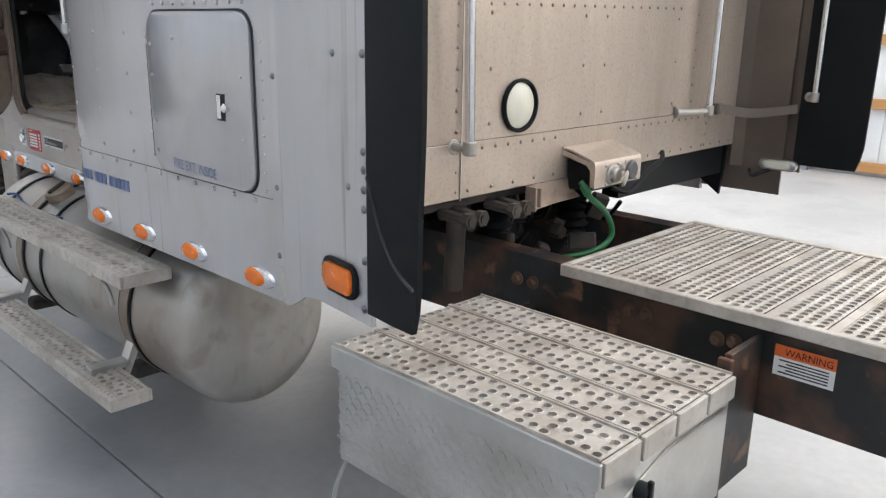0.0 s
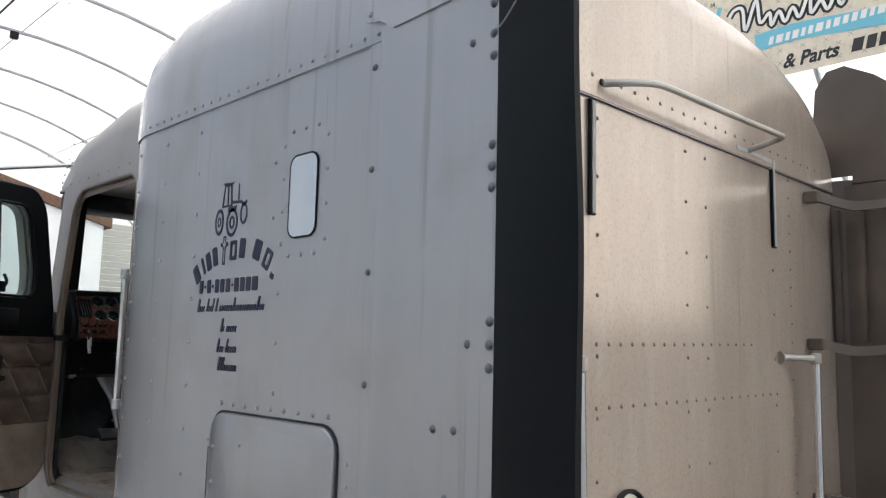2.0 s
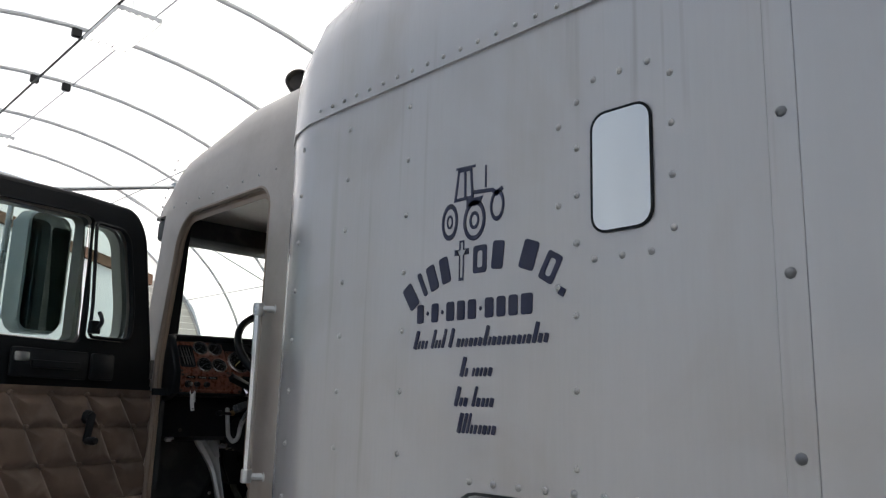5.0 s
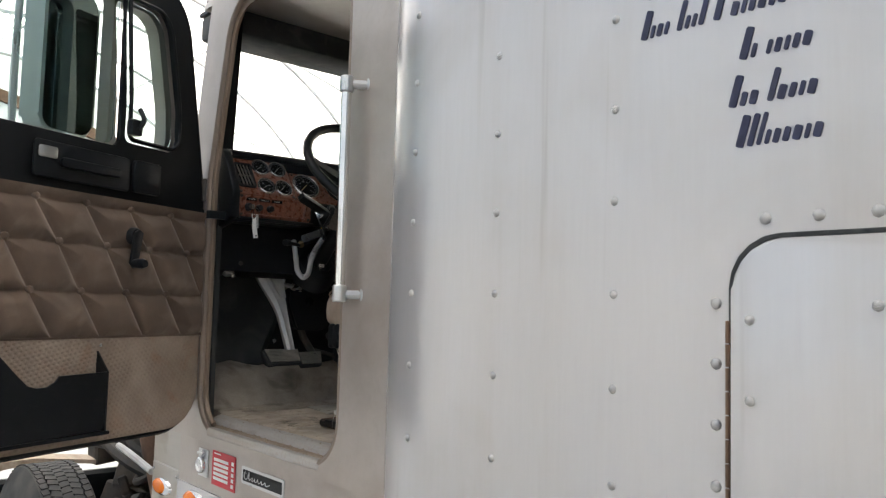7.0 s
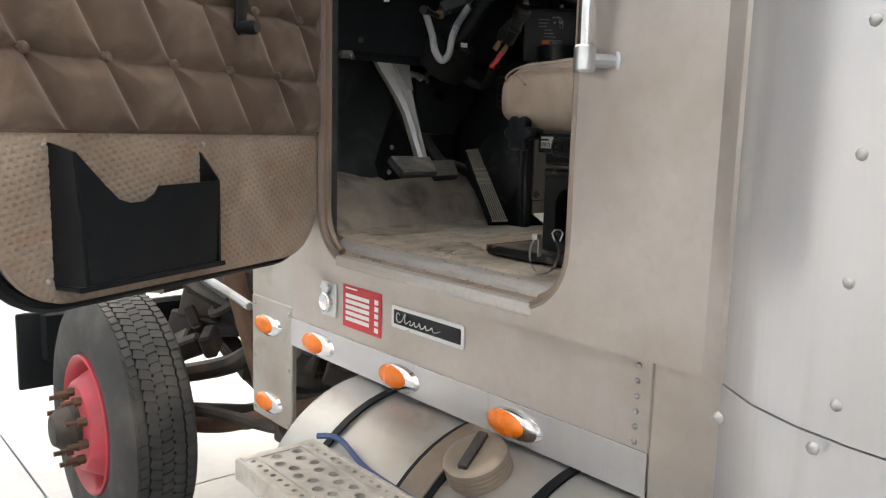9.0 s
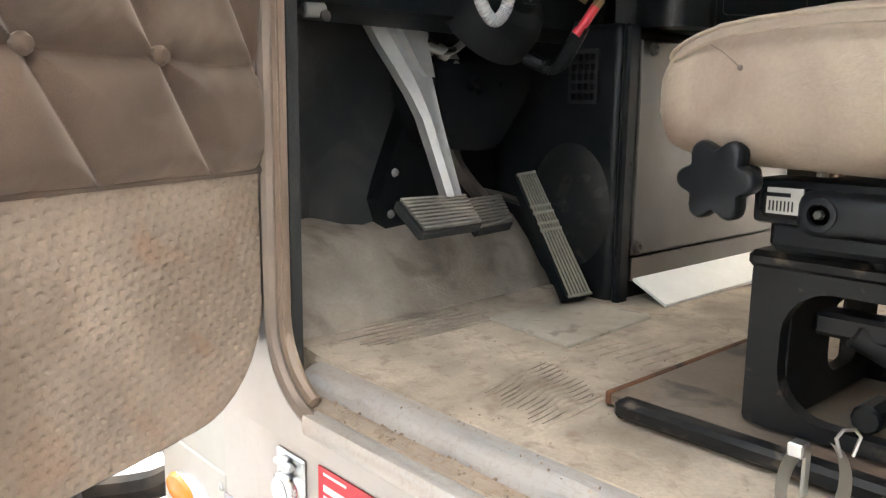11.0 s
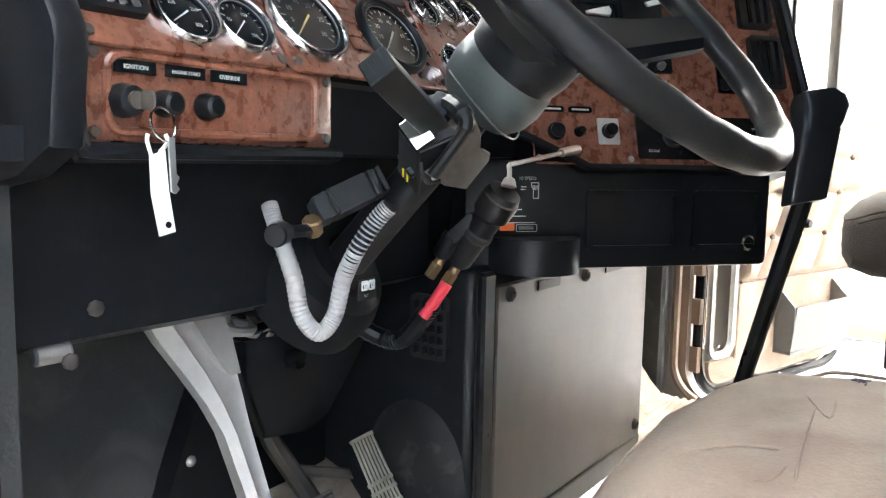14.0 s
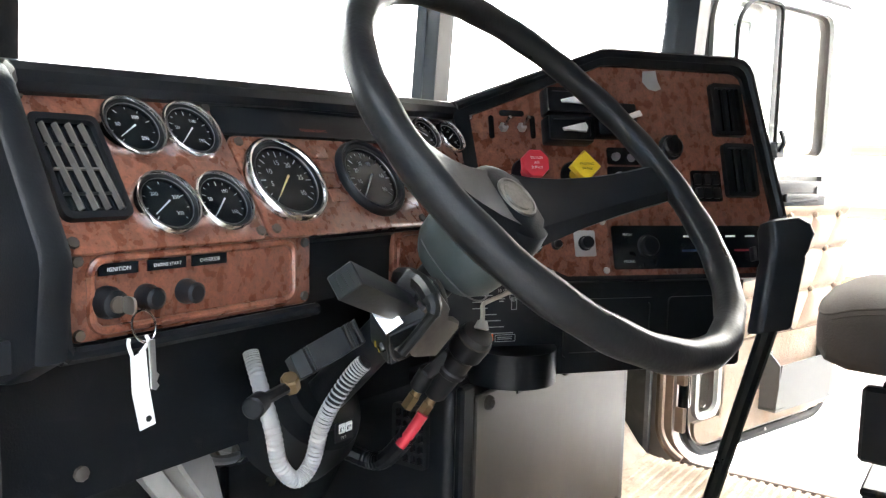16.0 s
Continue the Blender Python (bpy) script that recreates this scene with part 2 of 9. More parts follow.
ALU = mat("brushed_aluminium", (0.62, 0.61, 0.58), 0.38, 0.9, 0.12, 4, 50, 0.05, (0.4, 0.36, 0.3), 0.4, 5)
TANKM = mat("tank_aluminium", (0.47, 0.45, 0.415), 0.42, 0.7, 0.12, 3, 25, 0.03, (0.27, 0.20, 0.145), 0.65, 2.2, (2, 0.8, 1), specks=((0.22, 0.15, 0.10), 0.5, 6.0, 0.55, 0.70))
TREAD = mat("tread_aluminium", (0.60, 0.555, 0.495), 0.55, 0.35, 0.14, 8, 90, 0.08, (0.32, 0.265, 0.205), 0.6, 6, specks=((0.30, 0.24, 0.185), 0.4, 30.0, 0.5, 0.7))
CHROME = mat("chrome", (0.78, 0.78, 0.78), 0.12, 1.0, 0.05, 10, 80, 0.0)
SATIN = mat("satin_steel", (0.62, 0.63, 0.63), 0.3, 0.9, 0.08, 10, 80, 0.02)
PANEL = mat("grey_panel_metal", (0.115, 0.111, 0.105), 0.42, 0.85, 0.1, 2.5, 60, 0.02, (0.21, 0.185, 0.16), 0.35, 5, (1, 1, 0.5))
RUBBER = mat("black_rubber", (0.007, 0.0083, 0.0095), 0.5, 0, 0.2, 3, 60, 0.03, None, 0, 1, (1, 1, 1), 0.1, 0, 0, 0.2)
BLACK = mat("black_plastic", (0.0085, 0.0100, 0.0118), 0.33, 0, 0.2, 12, 400, 0.08, (0.014, 0.0155, 0.017), 0.35, 9, (1, 1, 1), 0.12, 0, 0, 0.25, specks=((0.055, 0.054, 0.052), 0.2, 30.0, 0.60, 0.78))
VINYL = mat("dark_vinyl", (0.022, 0.0242, 0.0255), 0.6, 0, 0.25, 7, 220, 0.15, (0.066, 0.064, 0.059), 0.55, 5, specks=((0.125, 0.118, 0.105), 0.45, 12.0, 0.54, 0.76))
FRAMEP = mat("rusty_black_frame", (0.016, 0.016, 0.0165), 0.5, 0.0, 0.3, 6, 50, 0.12, (0.17, 0.08, 0.045), 0.95, 5.5, specks=((0.26, 0.13, 0.075), 0.75, 7.0, 0.60, 0.68))
RUST = mat("rusty_iron", (0.15, 0.085, 0.055), 0.75, 0.2, 0.3, 12, 80, 0.2)
IRON = mat("dirty_iron", (0.060, 0.052, 0.046), 0.65, 0.3, 0.3, 10, 60, 0.15, (0.17, 0.12, 0.08), 0.5, 6)
TYRE = mat("tyre_rubber", (0.042, 0.041, 0.040), 0.8, 0, 0.25, 9, 90, 0.15, (0.14, 0.125, 0.105), 0.5, 6)
REDP = mat("red_wheel_paint", (0.52, 0.055, 0.075), 0.4, 0, 0.15, 6, 40, 0.03, (0.20, 0.11, 0.08), 0.35, 5)
AMBER = mat("amber_lens", (0.90, 0.20, 0.015), 0.25, 0, 0.1, 30, 160, 0.05)
LENS = mat("frosted_lens", (0.72, 0.70, 0.58), 0.25, 0, 0.05, 12, 90, 0.02)
WOOD = mat("burl_wood_veneer", (0.225, 0.085, 0.052), 0.28, 0, 0.35, 70, 240, 0.0, (0.085, 0.034, 0.022), 0.55, 150, (1, 1, 0.8), 0.05, 0.4, specks=((0.055, 0.022, 0.015), 0.45, 330.0, 0.50, 0.66))
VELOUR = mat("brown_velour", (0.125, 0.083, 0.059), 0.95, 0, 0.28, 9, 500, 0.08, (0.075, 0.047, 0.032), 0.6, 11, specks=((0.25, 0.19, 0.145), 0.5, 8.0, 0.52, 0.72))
vb = VELOUR.node_tree.nodes["Principled BSDF"]
vb.inputs["Sheen Weight"].default_value, vb.inputs["Sheen Roughness"].default_value, vb.inputs["Sheen Tint"].default_value = 0.25, 0.4, (0.8, 0.66, 0.55, 1)
VELOUR.node_tree.nodes["Principled BSDF"].inputs["Sheen Weight"].default_value = 0.4
VELOUR.node_tree.nodes["Principled BSDF"].inputs["Sheen Roughness"].default_value = 0.45
VELOUR.node_tree.nodes["Principled BSDF"].inputs["Sheen Tint"].default_value = (0.85, 0.70, 0.60, 1)
# carpet tone lowered; shade in the weave's dimples is painted with it
WEAVE = mat("carpet_dimple_shade", (0.31, 0.240, 0.185), 1.0, 0, 0.2, 8, 260, 0.3)
CARPET = mat("tan_carpet", (0.345, 0.267, 0.207), 1.0, 0, 0.2, 8, 260, 0.4, (0.19, 0.135, 0.095), 0.55, 6, specks=((0.30, 0.17, 0.11), 0.5, 10.0, 0.54, 0.70))
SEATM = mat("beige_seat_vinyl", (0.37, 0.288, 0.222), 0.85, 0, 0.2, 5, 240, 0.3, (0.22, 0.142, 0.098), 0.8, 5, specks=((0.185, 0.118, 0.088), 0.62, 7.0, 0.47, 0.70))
KICK = mat("dusty_kick_padding", (0.034, 0.038, 0.039), 0.75, 0, 0.3, 6, 200, 0.15, (0.085, 0.083, 0.076), 0.7, 3.0, specks=((0.14, 0.13, 0.113), 0.4, 9.0, 0.52, 0.76))
MATM = mat("dusty_floor_mat", (0.55, 0.455, 0.355), 0.95, 0, 0.25, 9, 160, 0.35, (0.25, 0.195, 0.145), 0.75, 5.5, specks=((0.27, 0.18, 0.125), 0.55, 38.0, 0.52, 0.72))
TOEM = mat("grimy_toe_carpet", (0.46, 0.39, 0.315), 0.95, 0, 0.3, 7, 160, 0.4, (0.14, 0.115, 0.092), 0.9, 7.0, specks=((0.085, 0.072, 0.06), 0.6, 11.0, 0.52, 0.74))
SILLR = mat("rusty_sill_channel", (0.46, 0.37, 0.285), 0.8, 0.1, 0.2, 9, 120, 0.3, (0.30, 0.185, 0.125), 0.85, 14, (1.6, 0.2, 1.6), specks=((0.27, 0.15, 0.09), 0.45, 60.0, 0.52, 0.70))
SILLM = mat("muddy_worn_sill", (0.53, 0.50, 0.47), 0.5, 0.25, 0.18, 9, 80, 0.25, (0.42, 0.325, 0.245), 0.85, 14, (1.6, 0.14, 1.6), specks=((0.38, 0.27, 0.19), 0.35, 120.0, 0.50, 0.70))
PEBBLE = mat("dry_mud_crumb", (0.42, 0.32, 0.235), 1.0, 0, 0.3, 40, 200, 0.2)
NAVY = mat("navy_decal", (0.012, 0.016, 0.05), 0.4, 0, 0.1, 30, 90, 0.0)
BLUE = mat("blue_decal", (0.06, 0.10, 0.23), 0.4, 0, 0.1, 30, 90, 0.0)
REDL = mat("red_label", (0.60, 0.03, 0.045), 0.5, 0, 0.08, 20, 90, 0.0)
WHITE = mat("white_print", (0.80, 0.79, 0.76), 0.5, 0, 0.05, 20, 90, 0.0)
ORANGEL = mat("orange_label", (0.75, 0.14, 0.03), 0.5, 0, 0.08, 20, 90, 0.0)
YELLOW = mat("yellow_plastic", (0.80, 0.56, 0.03), 0.4, 0, 0.06, 20, 90, 0.0)
REDK = mat("red_plastic", (0.62, 0.03, 0.05), 0.4, 0, 0.06, 20, 90, 0.0)
BRASS = mat("brass", (0.24, 0.165, 0.085), 0.45, 0.8, 0.15, 30, 90, 0.05)
GREYC = mat("grey_conduit", (0.38, 0.38, 0.375), 0.6, 0, 0.15, 12, 90, 0.03, (0.3, 0.25, 0.2), 0.4, 14)
GREEN = mat("green_hose", (0.025, 0.17, 0.06), 0.4, 0, 0.1, 12, 90, 0.0)
CONCRETE = mat("polished_concrete", (0.39, 0.395, 0.40), 0.35, 0, 0.2, 0.9, 18, 0.03, (0.22, 0.23, 0.24), 0.65, 1.8, (1, 1, 1), 0.12)
DIRTG = mat("gravel_ground", (0.30, 0.27, 0.23), 0.95, 0, 0.3, 0.4, 25, 0.3)
GALV = mat("galvanised_pipe", (0.40, 0.41, 0.42), 0.5, 0.6, 0.12, 6, 40, 0.03)
SHEET = mat("white_wall_steel", (0.74, 0.76, 0.78), 0.5, 0, 0.06, 0.8, 20, 0.03)
PINE = mat("pine_girt", (0.50, 0.26, 0.10), 0.65, 0, 0.22, 4, 30, 0.1, None, 0, 1, (1, 0.15, 6))
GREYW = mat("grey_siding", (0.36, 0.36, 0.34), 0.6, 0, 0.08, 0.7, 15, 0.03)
PAPER = mat("banner_vinyl", (0.72, 0.645, 0.515), 0.6, 0, 0.08, 6, 30, 0.0, (0.56, 0.50, 0.40), 0.5, 16, specks=((0.80, 0.76, 0.66), 0.5, 9.0, 0.55, 0.68))
MARKB = mat("grey_tan_print", (0.42, 0.385, 0.32), 0.6, 0, 0.2, 20, 60, 0.0)
INK = mat("black_banner_ink", (0.02, 0.02, 0.022), 0.6, 0, 0.1, 8, 40, 0.0)
SKYB = mat("light_blue_print", (0.16, 0.50, 0.62), 0.6, 0, 0.05, 2, 30, 0.0)
DIAL = mat("gauge_face", (0.006, 0.0085, 0.010), 0.2, 0, 0.1, 40, 90, 0.0, spec=0.3)
PANE = glass("window_glass", (0.93, 0.97, 0.95))
TINTED = glass("green_door_glass", (0.60, 0.71, 0.685))
# mirror tint lowered; a dark reflection is put into its colour
MIRRORD = mat("dark_reflection_mirror", (0.16, 0.20, 0.20), 0.04, 1.0, 0.1, 2, 10, 0.0, None, 0, 1, (1, 1, 1), 0.01)
HOUSING = mat("pale_mirror_shell", (0.42, 0.47, 0.46), 0.35, 0.3, 0.1, 4, 40, 0.02)
WINGLASS = mat("dirty_sleeper_glass", (0.86, 0.87, 0.88), 0.12, 0.95, 0.12, 5, 40, 0.0, (0.25, 0.26, 0.28), 0.7, 5, (1, 1, 0.4), 0.06)
GRAB = mat("polished_grab_rail", (0.70, 0.70, 0.71), 0.2, 0.95, 0.06, 6, 60, 0.01)

fabric = bpy.data.materials.new("roof_fabric")
fabric.use_nodes = True
fn = fabric.node_tree
fb = fn.nodes["Principled BSDF"]
tr = fn.nodes.new("ShaderNodeBsdfTranslucent")
tr.inputs[0].default_value = (0.93, 0.93, 0.91, 1)
fb.inputs["Base Color"].default_value, fb.inputs["Roughness"].default_value = (0.85, 0.85, 0.83, 1), 0.6
fm = fn.nodes.new("ShaderNodeMixShader")
ftn = fn.nodes.new("ShaderNodeTexNoise")
ftn.inputs["Scale"].default_value = 0.35
fmr = fn.nodes.new("ShaderNodeMapRange")
fmr.inputs[3].default_value, fmr.inputs[4].default_value = 0.7, 0.95
fn.links.new(ftn.outputs["Fac"], fmr.inputs[0])
fn.links.new(fmr.outputs[0], fm.inputs[0])
fn.links.new(fb.outputs[0], fm.inputs[1])
fn.links.new(tr.outputs[0], fm.inputs[2])
fn.links.new(fm.outputs[0], fn.nodes["Material Output"].inputs[0])

# ---- hall ----
XC, HALF, SPRING, RISE = 4.32, 7.54, 2.41, 5.64
Y0, STEP = 9.54, 2.66
YN, YS = Y0 + 6 * STEP, Y0 - 9 * STEP
XW, XE = XC - HALF, XC + HALF


def arch(a, r=0.0):
    return XC + (HALF + r) * math.cos(a), SPRING + (RISE + r) * math.sin(a)


bm = B()
span(bm, -400, 400, -400, 400, GROUND - 0.3, GROUND - 0.02)
tagged(part("ground", bm, DIRTG), "pale gravel yard outside the fabric hall", "ground", "", "structure")

floor_thing = thing("floor", (XC, 0, GROUND), "smooth grey concrete slab floor with sawn joints", "floor", "", "structure")
xs = [XW - 0.4, 1.26, 5.2, XE + 0.4]
ys = [YS - 0.5, -7.5, -2.8, 1.9 + 4.6, 11.5, 16.5, YN + 0.5]
for i in range(len(xs) - 1):
    for j in range(len(ys) - 1):
        bm = B()
        span(bm, xs[i] + 0.004, xs[i + 1] - 0.004, ys[j] + 0.004, ys[j + 1] - 0.004, GROUND - 0.15, GROUND, 0.003, 1)
        part("slab", bm, CONCRETE, floor_thing)

roof_thing = thing("ceiling", (XC, 0, SPRING), "white translucent fabric roof stretched over steel hoops", "roof", "", "structure")
bm = B()
N = 40
rings = [[(arch(math.pi * k / N, 0.05)[0], y, arch(math.pi * k / N, 0.05)[1]) for k in range(N + 1)] for y in (YS, YS + STEP * 5, YS + STEP * 10, YN)]
loft(bm, rings, False)
part("roof_sheet", bm, fabric, roof_thing)
for k in range(16):
    bm = B()
    tube(bm, [(arch(math.pi * i / 36)[0], YS + STEP * k, arch(math.pi * i / 36)[1]) for i in range(37)], 0.04, 8)
    part("hoop", bm, GALV, roof_thing)
for a in (28, 62, 88, 118, 150):
    bm = B()
    x, z = arch(radians(a), -0.06)
    tube(bm, [(x, YS, z), (x, YN, z)], 0.018 if a != 88 else 0.014, 6)
    part("purlin", bm, GALV, roof_thing)
for y in (Y0 + 2 * STEP, Y0 + 4 * STEP):
    for s in (-1, 1):
        bm = B()
        p, q = arch(radians(90 - 62 * s), -0.05), arch(radians(90 - 28 * s), -0.05)
        tube(bm, [(p[0], y, p[1]), (q[0], y + STEP, q[1])], 0.025, 6)
        part("brace", bm, GALV, roof_thing)

for name, x, d in (("wall_west", XW, -1), ("wall_east", XE, 1)):
    w = thing(name, (x, 0, GROUND), "white ribbed steel wall on " + ("orange pine girts" if d > 0 else "plain grey girts"), "wall", "", "structure")
    bm = B()
    span(bm, x + d * 0.14, x + d * 0.17, YS, YN, GROUND, SPRING + 0.1)
    y = YS
    while y < YN:
        span(bm, x + d * 0.115, x + d * 0.139, y, y + 0.03, GROUND, SPRING + 0.1)
        y += 0.3
    part("wall_sheet", bm, SHEET, w)
    # west girts, barely in view, are grey so no orange reflects in the flank
    for z in (GROUND + 0.12, 0.75, 1.6, 2.35):
        bm = B()
        span(bm, x + d * 0.05, x + d * 0.11, YS, YN, z - 0.07, z + 0.07, 0.004, 1)
        part("girt", bm, PINE if d > 0 else GALV, w)
    for k in range(16):
        bm = B()
        span(bm, x - 0.06, x + 0.045, YS + STEP * k - 0.06, YS + STEP * k + 0.06, GROUND, SPRING, 0.005, 1)
        part("post", bm, GALV, w)

NTOP = 5.4
w = thing("wall_north", (XC, YN, GROUND), "pale grey horizontal siding end wall", "wall", "", "structure")
bm = B()
z = GROUND
while z < NTOP:
    span(bm, XW, XE, YN + 0.02, YN + 0.05, z, z + 0.19, 0.004, 1)
    z += 0.2
part("siding", bm, GREYW, w)
bm = B()
plate(bm, [(arch(math.pi * k / N, 0.03)[0], arch(math.pi * k / N, 0.03)[1]) for k in range(N + 1)], [], lambda a, b: (a, YN + 0.1, b))
part("gable_sheet", bm, fabric, w)
w = thing("wall_south", (XC, YS, GROUND), "white steel end wall with a fabric gable", "wall", "", "structure")
bm = B()
span(bm, XW, XE, YS - 0.05, YS, GROUND, 2.6)
part("siding", bm, SHEET, w)
bm = B()
plate(bm, [(arch(math.pi * k / N, 0.03)[0], arch(math.pi * k / N, 0.03)[1]) for k in range(N + 1)], [], lambda a, b: (a, YS - 0.1, b))
part("gable_sheet", bm, fabric, w)

glow = bpy.data.materials.new("lit_tube")
glow.use_nodes = True
glow.node_tree.nodes["Principled BSDF"].inputs["Emission Color"].default_value = (1, 0.98, 0.93, 1)
glow.node_tree.nodes["Principled BSDF"].inputs["Emission Strength"].default_value = 6.0
for fy in (13.6, 21.6):
    lt = thing("ceiling_light", (4.13, fy, 7.65), "white six-tube hall light hanging on thin cables", "ceiling light", "hall lights")
    bm = B()
    loft(bm, [[(3.80, fy - 0.73, 7.67), (4.46, fy - 0.73, 7.67), (4.46, fy + 0.73, 7.67), (3.80, fy + 0.73, 7.67)], [(3.88, fy - 0.66, 7.75), (4.38, fy - 0.66, 7.75), (4.38, fy + 0.66, 7.75), (3.88, fy + 0.66, 7.75)]])
    part("housing", bm, GALV, lt)
    for x in (3.785, 4.462):
        bm = B()
        span(bm, x, x + 0.013, fy - 0.73, fy + 0.73, 7.615, 7.70)
        part("side_flange", bm, GALV, lt)
    for y in (fy - 0.745, fy + 0.732):
        bm = B()
        comb = [(3.785, 7.70), (4.475, 7.70)] + [(4.475 - 0.69 * k / 48, 7.645 - 0.030 * abs(math.sin(math.pi * 6 * k / 48))) for k in range(49)]
        prism(bm, comb, lambda a, b, wd: (a, wd, b), y, y + 0.013)
        part("end_plate", bm, GALV, lt)
    for k in range(6):
        bm = B()
        x = 3.85 + 0.112 * k
        cyl(bm, (x, fy - 0.70, 7.645), (x, fy + 0.70, 7.645), 0.025, None, 10)
        part("tube", bm, glow, lt)
    for y in (fy - 0.4, fy + 0.4):
        bm = B()
        tube(bm, [(4.13, y, 7.74), (4.13, y, arch(radians(91.4))[1])], 0.006, 5)
        part("cable", bm, GALV, lt)
bm = B()
tube(bm, [(3.80, 9.6, 7.70), (3.80, YN, 7.70)], 0.022, 6)
part("power_conduit", bm, RUBBER, roof_thing)
for k, angs in ((2, (93.8,)), (3, (88.6, 93.1)), (4, (93.5,)), (5, (95,))):
    for a in angs:
        x, z = arch(radians(a), -0.1)
        bm = B()
        box(bm, (x, Y0 + STEP * k, z), (0.16, 0.1, 0.16), 0.02, 1)
        tagged(part("clamp_box", bm, RUBBER, roof_thing))
gab = thing("far_gable", (6.0, 24.9, GROUND), "beige boarded building end with a rust-brown roof edge", "building")
bm = B()
prism(bm, [(3.2, 0.0), (9.4, 0.0), (9.4, 5.6), (3.2, 7.3)], lambda a, b, wd: (a, wd, b + GROUND), 24.95, 25.35)
part("board_wall", bm, SHEET, gab)
bm = B()
prism(bm, [(3.0, 7.35), (9.6, 5.55), (9.6, 5.85), (3.0, 7.65)], lambda a, b, wd: (a, wd, b + GROUND), 24.80, 25.4)
part("roof_edge", bm, RUST, gab)
banner = thing("banner", (8.0, 2.2, 5.4), "tan vinyl banner with black words and a blue wave", "banner")
bm = B()
span(bm, 8.0, 8.01, 0.0, 4.62, 4.77, 5.89)
part("sheet", bm, PAPER, banner)
bm = B()
tube(bm, [(8.012, 0.0, 5.89), (8.012, 4.62, 5.89)], 0.012, 6)
part("hem_rod", bm, GALV, banner)


def on_banner(a, b, w):
    return (7.999 - w, a, b)


def ribbon(bm, pts, width, w0, w1):
    """A flat stroke of even width along a path on the banner."""
    p = smooth_path([(a, b, 0) for a, b in pts], 6)
    left, right = [], []
    for i, c in enumerate(p):
        d = (p[min(i + 1, len(p) - 1)] - p[max(i - 1, 0)]).normalized()
        n = Vector((-d.y, d.x, 0)) * width / 2
        left.append((c + n)[:2])
        right.append((c - n)[:2])
    for i in range(len(p) - 1):
        prism(bm, [left[i], left[i + 1], right[i + 1], right[i]], on_banner, w0, w1)


bm = B()
for i in range(40):
    for j in range(8):
        a, b = 0.10 + 0.115 * i, 4.84 + 0.135 * j + 0.066 * (i % 2)
        for d in (-1, 1):
            if b < 5.86:
                prism(bm, [(a - 0.024, b - 0.022 * d - 0.004), (a - 0.024, b - 0.022 * d + 0.004), (a + 0.024, b + 0.022 * d + 0.004), (a + 0.024, b + 0.022 * d - 0.004)], on_banner, 0.0, 0.0008)
tagged(part("tread_print", bm, MARKB, banner), kind="stuff")
bm = B()
ribbon(bm, [(3.92, 5.185), (3.5, 5.205), (3.0, 5.165), (2.5, 5.13), (1.9, 5.16), (1.2, 5.20), (0.3, 5.17)], 0.185, 0.0, 0.002)
part("stripe", bm, SKYB, banner)
bm = B()
ribbon(bm, [(4.30, 5.70), (4.34, 5.58), (4.30, 5.50), (4.36, 5.40)], 0.05, 0.0, 0.002)
part("blue_flick", bm, SKYB, banner)
script = [(4.20, 5.55), (4.14, 5.62), (4.05, 5.60), (4.02, 5.36), (3.90, 5.66), (3.86, 5.40), (3.76, 5.48), (3.74, 5.34), (3.66, 5.47), (3.60, 5.34), (3.52, 5.47), (3.46, 5.35), (3.40, 5.46), (3.33, 5.66), (3.34, 5.36), (3.24, 5.46), (3.18, 5.35), (3.10, 5.47), (3.05, 5.36), (2.98, 5.47), (2.90, 5.42), (2.78, 5.68), (2.74, 5.36), (2.62, 5.66), (2.60, 5.38), (2.50, 5.47), (2.42, 5.35), (2.34, 5.47), (2.26, 5.34), (2.16, 5.46), (2.10, 5.25), (2.02, 5.46)]
for name, width, w0, ink in (("script_shadow", 0.088, 0.001, INK), ("script_stroke", 0.034, 0.004, WHITE)):
    bm = B()
    ribbon(bm, script, width, w0, w0 + 0.002)
    part(name, bm, ink, banner)
for word, y, z, size in (("DesMoines, IA", 4.16, 5.742, 0.062), ("Sioux Falls, SD", 3.60, 5.755, 0.062), ("IA", 4.42, 5.735, 0.062)):
    tagged(part("words", lettering(word, size, lambda a, b, w: on_banner(y - a * 0.98 - 0.25 * b, z + b, w), 0.002, "LEFT", 1.1, 0.0015), INK, banner), kind="stuff")
tagged(part("words", lettering("& Parts", 0.20, lambda a, b, w: on_banner(3.64 - a * 0.92 - 0.25 * b, 4.845 + b, w), 0.002, "LEFT", 1.0, 0.006), INK, banner), kind="stuff")
y = 2.98
for wd in (0.10, 0.085, 0.085, 0.09, 0.04, 0.09, 0.085, 0.085, 0.06, 0.09, 0.085, 0.06):
    bm = B()
    prism(bm, [(y, 4.85), (y - wd, 4.85), (y - wd - 0.03, 4.98), (y - 0.03, 4.98)], on_banner, 0.0, 0.002)
    part("letter_bar", bm, INK, banner)
    y -= wd + 0.03
y = 3.78
rnd = random.Random(8)
while y > 0.5:
    wd = rnd.uniform(0.035, 0.07)
    zc = 5.195 - 0.02 * math.sin(y * 2.0)
    bm = B()
    prism(bm, [(y, zc - 0.045), (y - wd, zc - 0.045), (y - wd - 0.02, zc + 0.04), (y - 0.02, zc + 0.04)], on_banner, 0.003, 0.005)
    part("letter_bar", bm, WHITE, banner)
    y -= wd + 0.03
